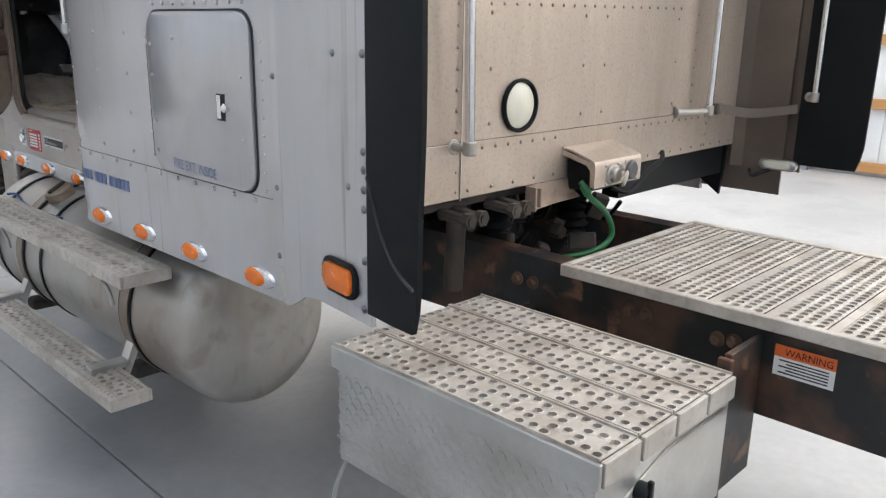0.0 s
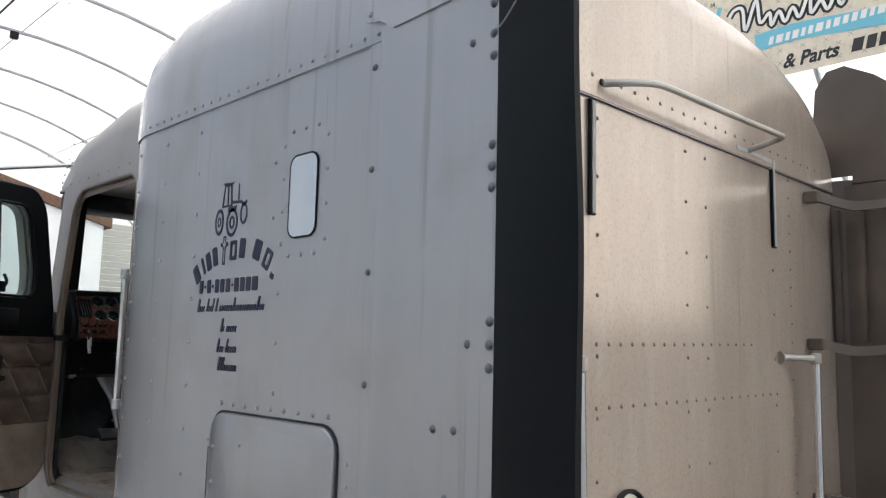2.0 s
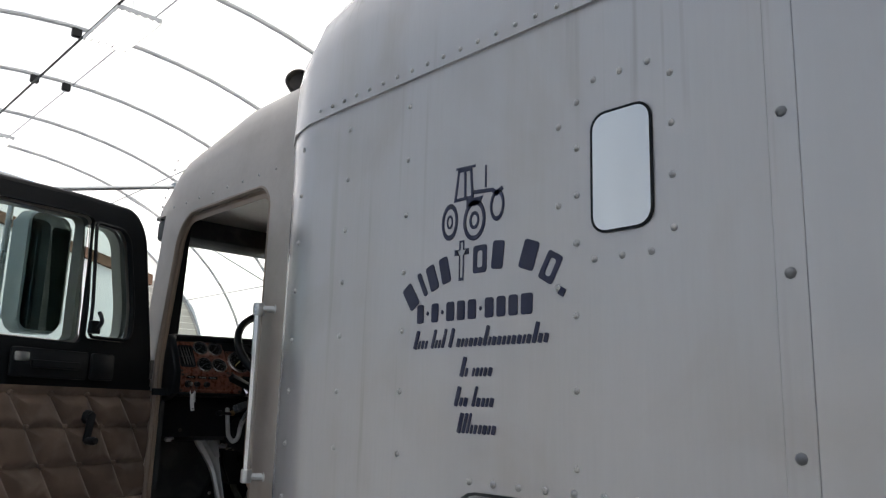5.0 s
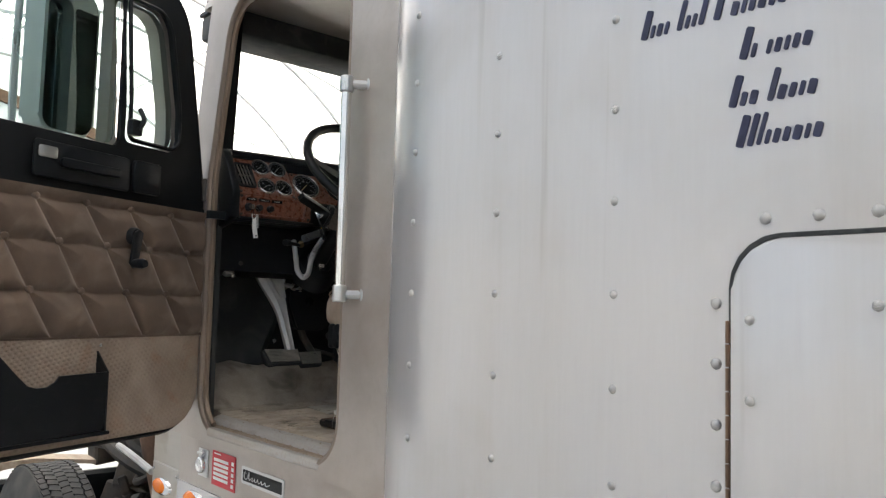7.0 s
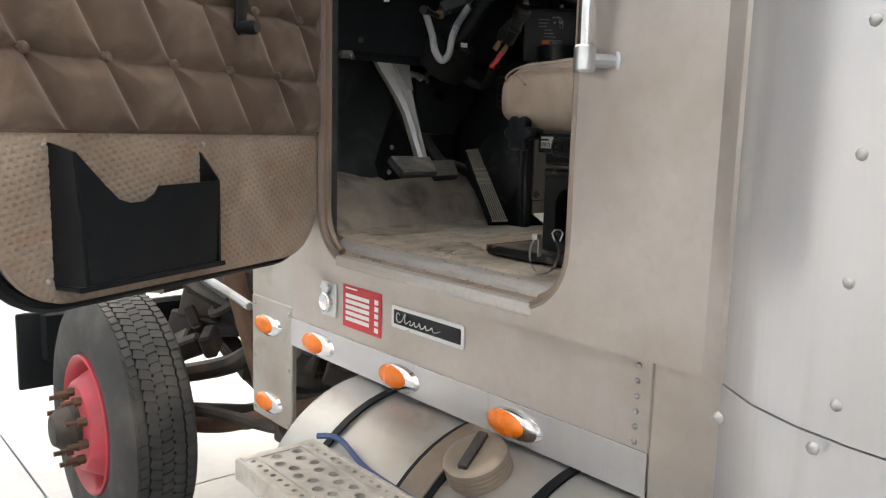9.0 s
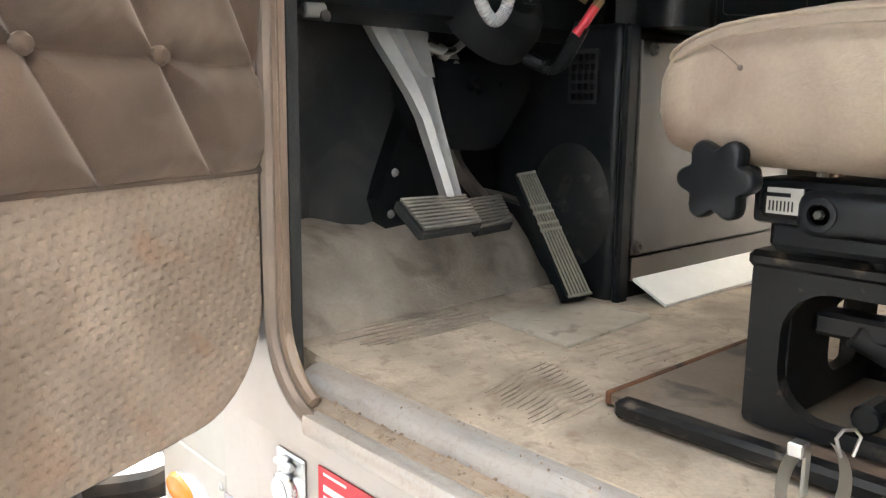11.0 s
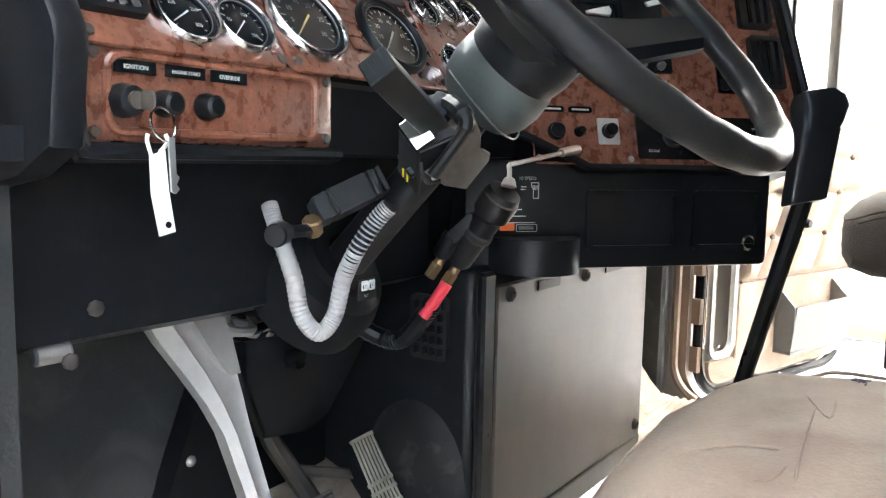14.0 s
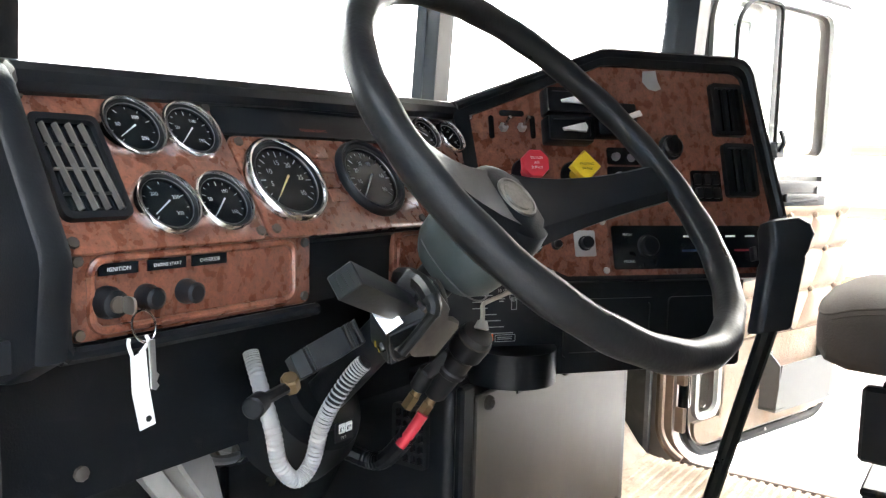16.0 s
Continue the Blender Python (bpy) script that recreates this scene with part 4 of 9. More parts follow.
bm = B()
tube(bm, smooth_path([(1.985, 1.742, 2.708), (2.03, 1.70, 2.712), (2.10, 1.668, 2.722), (2.19, 1.652, 2.731), (2.45, 1.645, 2.734), (2.75, 1.637, 2.736), (2.97, 1.628, 2.737), (3.015, 1.632, 2.735), (3.02, 1.66, 2.728), (2.985, 1.71, 2.705), (2.965, 1.746, 2.690)], 5), 0.0115, 10)
rail = part("top_rail", bm, TANKM, truck, "bent tubular rail over the back wall")
bm = B()
prism(bm, rrect(1.955, 2.005, 2.684, 2.732, 0.020, 4), lambda a, b, wd: (a, 1.7475 - wd, b), 0.0, 0.006, 0.002)
part("end_eye", bm, SATIN, rail)
bm = B()
lathe(bm, [(0.011, 0.0), (0.010, 0.006), (0.0, 0.008)], (1.976, 1.7415, 2.709), (0, -1, 0), 6)
part("bolt", bm, IRON, rail)
for loops in (((1.924, 1.952, 2.30, 2.65),), ((3.180, 3.208, 2.335, 2.70), (2.86, 3.1795, 2.672, 2.70))):
    bm = B()
    for x0, x1, z0, z1 in loops:
        span(bm, x0, x1, 1.742, 1.754, z0, z1, 0.002, 1)
    slot = part("light_bar_bracket", bm, RUBBER, truck, "black-edged grey channel on the back wall")
    for x0, x1, z0, z1 in loops:
        bm = B()
        span(bm, x0 + 0.006, x1 - 0.006, 1.7395, 1.7418, z0 + 0.006, z1 - 0.006)
        part("inlay", bm, GREYC, slot)

# round work light, plug bracket, bellows and lines under the back
bm = B()
lathe(bm, [(0.090, 0.0), (0.092, 0.012), (0.089, 0.018), (0.084, 0.018), (0.079, 0.006), (0.0, 0.006)], (2.125, 1.754, 1.412), (0, -1, 0), 32)
wl = part("work_light", bm, RUBBER, truck, "round frosted work light in a black rim")
bm = B()
lathe(bm, [(0.079, 0.005), (0.066, 0.014), (0.0, 0.018)], (2.125, 1.754, 1.412), (0, -1, 0), 28)
part("lens", bm, LENS, wl)
bm = B()
loft(bm, [[(x, 1.748, 1.245), (x, 1.70, 1.238), (x, 1.625, 1.214), (x, 1.606, 1.204), (x, 1.600, 1.190), (x, 1.600, 1.108), (x, 1.606, 1.108), (x, 1.606, 1.188), (x, 1.612, 1.198), (x, 1.628, 1.207), (x, 1.70, 1.231), (x, 1.748, 1.238)] for x in (2.388, 2.705)])
span(bm, 2.699, 2.705, 1.607, 1.748, 1.108, 1.200)
prism(bm, [(1.607, 1.200), (1.748, 1.236), (1.748, 1.215), (1.640, 1.190), (1.622, 1.172), (1.618, 1.110), (1.607, 1.110)], lambda a, b, wd: (wd, a, b), 2.388, 2.394)
pb = part("plug_bracket", bm, TAN, truck, "bent tan hood with two trailer sockets")
# black block added inside the hood for the shadow in its pocket
bm = B()
span(bm, 2.42, 2.66, 1.640, 1.747, 1.085, 1.200, 0.006, 1)
part("socket_back", bm, RUBBER, pb)
bm = B()
lathe(bm, [(0.0, 0.014), (0.030, 0.014), (0.036, 0.010), (0.037, 0.0)], (2.632, 1.600, 1.152), (0, -1, 0), 24)
part("socket", bm, mat("dull_grey_socket", (0.13, 0.13, 0.13), 0.5, 0.4, 0.2, 30, 120, 0.05), pb)
bm = B()
lathe(bm, [(0.0, 0.030), (0.022, 0.030), (0.028, 0.024), (0.030, 0.008), (0.040, 0.006), (0.040, 0.0)], (2.502, 1.600, 1.150), (0, -1, 0), 24)
sock = part("socket", bm, TANKM, pb)
bm = B()
lathe(bm, [(0.0, 0.010), (0.026, 0.009), (0.032, 0.004), (0.032, 0.0)], (2.528, 1.562, 1.135), (0.35, -1, -0.25), 20)
box(bm, (2.520, 1.568, 1.178), (0.018, 0.016, 0.020), 0.003, 1)
part("socket_lid", bm, TANKM, sock, "grey hinged socket lid")
for x, z in ((2.462, 1.184), (2.462, 1.116), (2.545, 1.184), (2.592, 1.188), (2.672, 1.116)):
    RIVETS.append((pb, Vector((x, 1.600, z)), Vector((0, -1, 0)), 0.007))
bm = B()
loft(bm, [[(x, 1.748, z1), (x, 1.738, z1), (x, 1.730, z0 + 0.012), (x, 1.712, z0), (x, 1.706, z0 + 0.004), (x, 1.724, z0 + 0.016), (x, 1.748, z0 + 0.02)] for x, z0, z1 in ((2.18, 1.040, 1.125), (2.30, 1.048, 1.125), (2.46, 1.052, 1.125))])
span(bm, 2.176, 2.186, 1.70, 1.748, 1.038, 1.125, 0.002, 1)
span(bm, 2.206, 2.213, 1.700, 1.736, 1.050, 1.118, 0.002, 1)
part("sill_bracket", bm, mat("rust_stained_tan_paint", (0.36, 0.275, 0.215), 0.5, 0.1, 0.15, 8, 60, 0.05, (0.17, 0.085, 0.05), 0.9, 16), truck)
bm = B()
span(bm, 2.85, 3.80, 1.78, 1.86, 0.98, 1.12)
prism(bm, [(1.76, 1.12), (1.90, 1.12), (1.90, 0.95), (1.78, 0.87)], lambda a, b, wd: (3.80 + wd, a, b), 0.0, 0.02)
part("rear_crossmember", bm, RUBBER, truck)
# slab added as a dark backing below the sleeper
bm = B()
span(bm, 1.28, 3.82, 1.80, 3.10, 1.085, 1.122)
part("sleeper_floor", bm, IRON, truck)
# plates added behind the bellows to shut out the bright floor beyond
bm = B()
span(bm, 2.22, 2.88, 2.34, 2.40, 0.60, 1.08, 0.01, 1)
span(bm, 1.36, 2.10, 2.42, 2.46, 0.80, 1.08, 0.01, 1)
part("suspension_plate", bm, FRAMEP, truck)
for x, y in ((2.30, 2.0), (2.83, 2.0)):
    bm = B()
    lathe(bm, [(0, -0.02), (0.07, -0.02)] + [(0.062 + (0.016 if k % 2 else 0.0), 0.02 * k) for k in range(14)] + [(0.05, 0.29), (0, 0.29)], (x, y, 0.82), (0, 0, 1), 18)
    part("air_bellows", bm, RUBBER, truck)
bm = B()
cyl(bm, (1.99, 1.92, 0.74), (1.985, 1.90, 1.1), 0.036, 0.036, 12, 0.004)
part("damper", bm, IRON, truck)
bm = B()
tube(bm, smooth_path([(2.398, 1.665, 1.125), (2.402, 1.64, 1.095), (2.430, 1.64, 1.064), (2.526, 1.64, 1.003), (2.592, 1.64, 0.925), (2.586, 1.645, 0.872), (2.51, 1.67, 0.835), (2.42, 1.75, 0.81)], 6), 0.0115, 10)
cyl(bm, (2.400, 1.655, 1.11), (2.415, 1.64, 1.078), 0.016, None, 8)
part("green_air_line", bm, GREEN, truck)
bm = B()
tube(bm, smooth_path([(3.12, 1.74, 1.155), (3.044, 1.70, 1.133), (2.928, 1.70, 1.091), (2.84, 1.70, 1.044), (2.774, 1.70, 1.030), (2.69, 1.72, 1.06)], 6), 0.010, 8)
part("cable", bm, RUBBER, truck)
bm = B()
tube(bm, smooth_path([(3.72, 1.60, 1.03), (3.76, 1.60, 0.995), (3.82, 1.55, 1.02), (3.84, 1.5, 1.05)], 6), 0.008, 8)
part("cable", bm, RUBBER, truck)
for x in (1.80, 1.86, 2.03, 2.09):
    bm = B()
    cyl(bm, (x, 1.80, 1.075), (x, 1.66, 1.07), 0.02, 0.017, 8)
    cyl(bm, (x, 1.69, 1.07), (x, 1.665, 1.07), 0.028, None, 6)
    part("air_valve", bm, IRON, truck)
rnd = random.Random(5)
for k in range(16):
    bm = B()
    x, y, z = rnd.uniform(2.25, 2.8), rnd.uniform(1.78, 2.3), rnd.uniform(0.68, 0.98)
    box(bm, (x, y, z), (rnd.uniform(0.04, 0.13), rnd.uniform(0.04, 0.13), rnd.uniform(0.05, 0.14)), 0.008, 1, Euler((rnd.uniform(-.4, .4), rnd.uniform(-.4, .4), rnd.uniform(-1, 1))).to_matrix())
    part("suspension_link", bm, IRON, truck)
for k in range(9):
    bm = B()
    x, y, z = rnd.uniform(2.2, 2.95), rnd.uniform(1.62, 2.1), rnd.uniform(0.8, 1.05)
    tube(bm, smooth_path([(x, y, z), (x + rnd.uniform(-.1, .1), y + .08, z - .09), (x + rnd.uniform(-.15, .15), y + .16, z - .06), (x + rnd.uniform(-.2, .2), y + .3, z)], 4), 0.009, 6)
    part("air_hose", bm, RUBBER, truck)
bm = B()
prism(bm, rrect(1.42, 1.60, 1.025, 1.075, 0.02), lambda a, b, wd: (3.848 - wd, a, b), 0.0, 0.03, 0.006)
tl = part("tail_lamp", bm, SATIN, truck)
bm = B()
prism(bm, rrect(1.445, 1.575, 1.033, 1.067, 0.014), lambda a, b, wd: (3.848 - wd, a, b), 0.02, 0.036, 0.004)
part("lens", bm, LENS, tl)

# chassis
for x0, s in ((2.12, 1), (2 * CX - 2.12, -1)):
    bm = B()
    ring = [(0, 0.895), (0.09, 0.895), (0.09, 0.88), (0.012, 0.88), (0.012, 0.61), (0.09, 0.61), (0.09, 0.595), (0, 0.595)]
    prism(bm, ring, lambda a, b, wd: (x0 + s * a, wd, b), -4.5, 7.6)
    fr = part("frame_rail", bm, FRAMEP, truck, "black painted steel frame rail, rusting in patches")
    if s > 0:
        for y, z in ((1.258, 0.798), (1.197, 0.801), (0.96, 0.788), (0.909, 0.794), (0.85, 0.799), (1.65, 0.80), (1.72, 0.80), (0.45, 0.8), (0.3, 0.8)):
            bm = B()
            cyl(bm, (2.12, y, z), (2.098, y, z), 0.017, None, 6, 0.003)
            cyl(bm, (2.12, y, z), (2.114, y, z), 0.024, None, 12)
            part("bolt", bm, RUST, fr)
for y in (-1.5, 0.1, 1.45, 2.6, 4.2, 5.4):
    bm = B()
    span(bm, 2.13, 2.97, y - 0.06, y + 0.06, 0.66, 0.84, 0.01, 1)
    part("crossmember", bm, FRAMEP, truck)


def perforated(bm, x0, x1, y0, y1, z, rows, cols, r, rise=0.004, stagger=True, sparse=False):
    """A tread strip with raised round holes, x across and y along."""
    cw, ch = (x1 - x0) / cols, (y1 - y0) / rows
    for i in range(cols):
        for j in range(rows):
            cx, cy = x0 + cw * (i + 0.5), y0 + ch * (j + 0.5)
            cx += (cw * 0.12 if (j % 2) else -cw * 0.12) if stagger else 0
            sq = [bm.verts.new((x0 + cw * (i + a), y0 + ch * (j + b), z)) for a, b in ((0, 0), (0.5, 0), (1, 0), (1, 0.5), (1, 1), (0.5, 1), (0, 1), (0, 0.5))]
            if sparse and (j + 2 * i) % 4 == 3:
                bm.faces.new(sq)
                continue
            an = [radians(a) for a in (225, 270, 315, 0, 45, 90, 135, 180)]
            c0 = [bm.verts.new((cx + 1.35 * r * math.cos(a), cy + 1.35 * r * math.sin(a), z)) for a in an]
            c1 = [bm.verts.new((cx + r * math.cos(a), cy + r * math.sin(a), z + rise)) for a in an]
            c2 = [bm.verts.new((cx + r * math.cos(a), cy + r * math.sin(a), z - 0.02)) for a in an]
            for k in range(8):
                m = (k + 1) % 8
                bm.faces.new((sq[k], sq[m], c0[m], c0[k]))
                bm.faces.new((c0[k], c0[m], c1[m], c1[k]))
                bm.faces.new((c1[k], c1[m], c2[m], c2[k]))


# tread-top tool box behind the sleeper
BX0, BX1, BY0, BY1, BZ = 1.25, 1.89, 0.795, 1.69, 0.80
tb_body = B()
span(tb_body, BX0 + 0.012, BX1 - 0.005, BY0 + 0.012, BY1 - 0.012, 0.44, BZ - 0.07, 0.004, 1)
span(tb_body, BX0 + 0.012, BX0 + 0.018, BY0 + 0.012, BY1 - 0.012, BZ - 0.069, BZ - 0.004)
span(tb_body, BX0 + 0.019, BX1 - 0.005, BY0 + 0.012, BY0 + 0.018, BZ - 0.069, BZ - 0.004)
tool_box = part("step_box", tb_body, ALU, truck, "diamond-plate aluminium step box with perforated tread planks")
bm = B()
span(bm, BX0 - 0.004, BX0 + 0.008, BY0, BY1, 0.735, BZ - 0.002, 0.002, 1)
part("top_rim", bm, ALU, tool_box)
for i in range(4):
    a = BX0 + 0.008 + i * 0.157
    bm = B()
    perforated(bm, a + 0.005, a + 0.147, BY0 + 0.01, BY1 - 0.005, BZ, 25, 4, 0.0112, 0.003, True, True)
    span(bm, a + 0.004, a + 0.148, BY0 - 0.004, BY0 + 0.0095, BZ - 0.062, BZ - 0.001, 0.002, 1)
    span(bm, a - 0.001, a + 0.004, BY0 + 0.01, BY1 - 0.005, BZ - 0.01, BZ + 0.006)
    span(bm, a + 0.147, a + 0.152, BY0 + 0.01, BY1 - 0.005, BZ - 0.01, BZ + 0.006)
    part("tread_plank", bm, TREAD, tool_box, smooth=False)
bm = B()
for k in range(40):
    for j in range(12):
        yy, zz = BY0 + 0.028 + k * 0.0217, 0.462 + j * 0.0245
        an = radians(45 if (k + j) % 2 else -45)
        prism(bm, turned([(-0.0125, 0), (0, -0.0032), (0.0125, 0), (0, 0.0032)], yy, zz, an), lambda a, b, wd: (BX0 + 0.012 - wd, a, b), 0.0, 0.0030)
tagged(part("diamond_lug", bm, ALU, tool_box, smooth=False), kind="stuff")
bm = B()
span(bm, BX0 + 0.004, BX0 + 0.0115, BY0 + 0.01, BY1 - 0.01, 0.515, 0.521)
part("door_edge", bm, ALU, tool_box)
bm = B()
prism(bm, [(BX0 + 0.03, 0.45), (BX1 - 0.03, 0.45), (BX1 - 0.03, 0.715), (BX0 + 0.30, 0.715), (BX0 + 0.03, 0.64)], lambda a, b, wd: (a, BY0 + 0.0115 - wd, b), 0.0, 0.008, 0.003)
part("end_door", bm, ALU, tool_box)
# black sheet added below the planks to darken their holes
bm = B()
span(bm, BX0 + 0.02, BX1 - 0.01, BY0 + 0.02, BY1 - 0.02, BZ - 0.045, BZ - 0.035)
part("under_tray", bm, RUBBER, tool_box)
bm = B()
lathe(bm, [(0, 0.03), (0.018, 0.03), (0.024, 0.02), (0.024, 0)], (BX0 + 0.17, BY0 + 0.004, 0.665), (0, -1, 0), 14)
span(bm, BX0 + 0.163, BX0 + 0.177, BY0 - 0.034, BY0 - 0.02, 0.64, 0.70, 0.003, 1)
part("paddle_latch", bm, BLACK, tool_box)
for box_ in ((BX1 + 0.002, BX1 + 0.02, BY0 + 0.02, BY0 + 0.06, 0.40, 0.83), (BX1 + 0.021, 2.118, BY0 + 0.03, BY0 + 0.05, 0.42, 0.84), (BX1 + 0.004, 2.118, BY1 - 0.06, BY1 - 0.02, 0.46, 0.72), (BX0 + 0.1, BX1 + 0.1, BY1 - 0.10, BY1 - 0.04, 0.36, 0.438), (BX0 + 0.1, BX1 + 0.1, BY0 + 0.12, BY0 + 0.18, 0.36, 0.438)):
    bm = B()
    span(bm, *box_, 0.003, 1)
    part("bracket", bm, FRAMEP, tool_box)
bm = B()
tube(bm, smooth_path([(BX0 + 0.03, BY1 - 0.03, 0.44), (BX0 - 0.01, BY1 - 0.02, 0.36), (BX0 + 0.02, BY1 + 0.02, 0.22), (BX0 + 0.1, BY1, 0.14)], 5), 0.008, 6)
part("hanging_cable", bm, GREYC, tool_box)

# deck over the frame
bm = B()
span(bm, 2.085, 2.11, -1.6, 1.515, 0.865, 0.905, 0.003, 1)
span(bm, 2.98, 3.015, -1.6, 1.515, 0.865, 0.905, 0.003, 1)
span(bm, 2.111, 2.979, 1.49, 1.515, 0.865, 0.905, 0.003, 1)
deck = part("deck_plate", bm, TREAD, truck, "perforated aluminium deck plate over the frame")
# dark plate added under the deck so the holes read as shaded
bm = B()
span(bm, 2.115, 2.975, -1.58, 1.48, 0.855, 0.862)
part("under_sheet", bm, FRAMEP, deck)
for k in range(18):
    yb = 1.485 - 0.17 * (k + 1)
    bm = B()
    perforated(bm, 2.112, 2.978, yb + 0.030, yb + 0.166, 0.902, 4, 26, 0.0115, 0.003)
    span(bm, 2.112, 2.978, yb + 0.001, yb + 0.029, 0.885, 0.898)
    part("deck_strip", bm, TREAD, deck, smooth=False)
warn = thing("warning_label", (2.118, 0.71, 0.78), "orange and white warning sticker on the black frame rail", "label")
bm = B()
span(bm, 2.1165, 2.119, 0.625, 0.79, 0.735, 0.79)
part("sheet", bm, WHITE, warn)
bm = B()
span(bm, 2.116, 2.119, 0.625, 0.79, 0.7905, 0.825)
part("header", bm, ORANGEL, warn)
part("words", lettering("WARNING", 0.03, lambda a, b, wd: (2.1155 - wd, 0.762 - a * 0.9, 0.797 + b)), BLACK, warn)
bm = B()
for j in range(5):
    span(bm, 2.1157, 2.1164, 0.64, 0.775 - 0.02 * (j % 2), 0.743 + j * 0.009, 0.747 + j * 0.009)
tagged(part("text_line", bm, VINYL, warn), kind="stuff")

# fuel tank with straps and steps
TX, TZ, TR = 1.555, 0.54, 0.33
STRAPM = mat("stained_strap_steel", (0.30, 0.235, 0.18), 0.45, 0.5, 0.2, 8, 60, 0.05, (0.16, 0.10, 0.07), 0.6, 7)
bm = B()
cap_end = [(0.0, 0.052), (0.15, 0.050), (0.25, 0.044), (0.285, 0.036), (0.308, 0.024), (0.322, 0.008), (TR, -0.014)]
prof = [(r, -h) for r, h in cap_end] + [(r, 2.035 + h) for r, h in reversed(cap_end)]
lathe(bm, prof, (TX, 2.575, TZ), (0, 1, 0), 56)
tank = part("fuel_tank", bm, TANKM, truck, "round weathered aluminium fuel tank with rubber-lined straps")
for y in (2.98, 4.12):
    bm = B()
    lathe(bm, [(TR + 0.001, -0.05), (TR + 0.006, -0.05), (TR + 0.006, 0.05), (TR + 0.001, 0.05)], (TX, y, TZ), (0, 1, 0), 56, True)
    part("strap_rubber", bm, RUBBER, tank)
    bm = B()
    lathe(bm, [(TR + 0.006, -0.035), (TR + 0.010, -0.035), (TR + 0.010, 0.035), (TR + 0.006, 0.035)], (TX, y, TZ), (0, 1, 0), 56, True)
    part("strap", bm, STRAPM, tank, "rust-stained steel strap")
    bm = B()
    span(bm, 1.06, 1.22, y - 0.03, y + 0.03, 0.34, 0.37, 0.004, 1)
    prism(bm, [(1.175, 0.30), (1.205, 0.30), (1.262, 0.42), (1.235, 0.435)], lambda a, b, wd: (a, wd, b), y - 0.03, y + 0.03)
    part("step_hanger", bm, ALU, tank)
    bm = B()
    box(bm, (1.36, y + 0.08, 0.27), (0.2, 0.1, 0.06), 0.02, 2)
    part("strap_foot", bm, IRON, tank)
for y in (3.86, 4.44):
    bm = B()
    lathe(bm, [(TR + 0.001, -0.011), (TR + 0.007, -0.011), (TR + 0.007, 0.011), (TR + 0.001, 0.011)], (TX, y, TZ), (0, 1, 0), 56, True)
    part("rubber_band", bm, RUBBER, tank)
for z, xa, xb in ((0.35, 1.01, 1.17), (0.80, 1.09, 1.285)):
    bm = B()
    wd = (xb - xa - 0.024) / 6
    perforated(bm, xa + 0.012, xa + 0.012 + wd, 2.70, 4.42, z, 60, 1, 0.0058, 0.001, False)
    perforated(bm, xb - 0.012 - wd, xb - 0.012, 2.70, 4.42, z, 60, 1, 0.0058, 0.001, False)
    perforated(bm, xa + 0.012 + wd * 1.25, xb - 0.012 - wd * 1.25, 2.70, 4.42, z - 0.002, 46, 2, 0.0115, 0.002)
    span(bm, xa + 0.012 + wd, xa + 0.012 + wd * 1.25, 2.70, 4.42, z - 0.006, z + 0.004)
    span(bm, xb - 0.012 - wd * 1.25, xb - 0.012 - wd, 2.70, 4.42, z - 0.006, z + 0.004)
    span(bm, xa, xa + 0.012, 2.68, 4.44, z - 0.045, z + 0.002, 0.002, 1)
    span(bm, xb - 0.012, xb, 2.68, 4.44, z - 0.045, z + 0.002, 0.002, 1)
    span(bm, xa + 0.0125, xb - 0.0125, 2.68, 2.70, z - 0.045, z + 0.001)
    span(bm, xa + 0.0125, xb - 0.0125, 4.42, 4.44, z - 0.045, z + 0.001)
    part("step", bm, TREAD, tank, "perforated aluminium step", smooth=False)
    # dark strip added beneath the step in place of shade in its holes
    bm = B()
    span(bm, xa + 0.014, xb - 0.014, 2.702, 4.418, z - 0.040, z - 0.034)
    part("step_pan", bm, FRAMEP, tank)
for y in (2.98, 4.12):
    bm = B()
    tube(bm, smooth_path([(1.12, y, 0.755), (1.14, y, 0.73), (1.17, y, 0.66), (1.18, y, 0.60)], 4), 0.008, 6)
    span(bm, 1.10, 1.30, y - 0.02, y + 0.02, 0.735, 0.754, 0.003, 1)
    part("step_bracket", bm, ALU, tank)
bm = B()
cap_axis = Vector((-0.4, 0, 0.9)).normalized()
lathe(bm, [(0.085, -0.012), (0.083, -0.004), (0.060, 0.004), (0.058, 0.012)], (1.42, 4.02, 0.825), cap_axis, 32)
part("filler_neck", bm, TANKM, tank)
bm = B()
lathe(bm, [(0.066, 0.010), (0.068, 0.014)] + [(0.068 - (0.002 if k % 2 else 0.0), 0.018 + 0.005 * k) for k in range(7)] + [(0.066, 0.056), (0.058, 0.062), (0.040, 0.064), (0.0, 0.062)], (1.42, 4.02, 0.825), cap_axis, 36)
cap = part("filler_cap", bm, STRAPM, tank, "grimy brown filler cap")
bm = B()
slab_at = Vector((1.42, 4.02, 0.825)) + cap_axis * 0.066
box(bm, slab_at, (0.10, 0.022, 0.016), 0.004, 2, Euler((0, -0.42, 0.35)).to_matrix())
part("cap_grip", bm, IRON, cap)
bm = B()
tube(bm, smooth_path([(1.30, 4.45, 0.80), (1.33, 4.40, 0.80), (1.31, 4.25, 0.78), (1.31, 4.0, 0.775), (1.32, 3.8, 0.78)], 5), 0.007, 6)
part("blue_line", bm, BLUE, tank)

# unseen far-side tank, added to keep light off the floor beneath
bm = B()
lathe(bm, prof, (2 * CX - TX, 2.575, TZ), (0, 1, 0), 40)
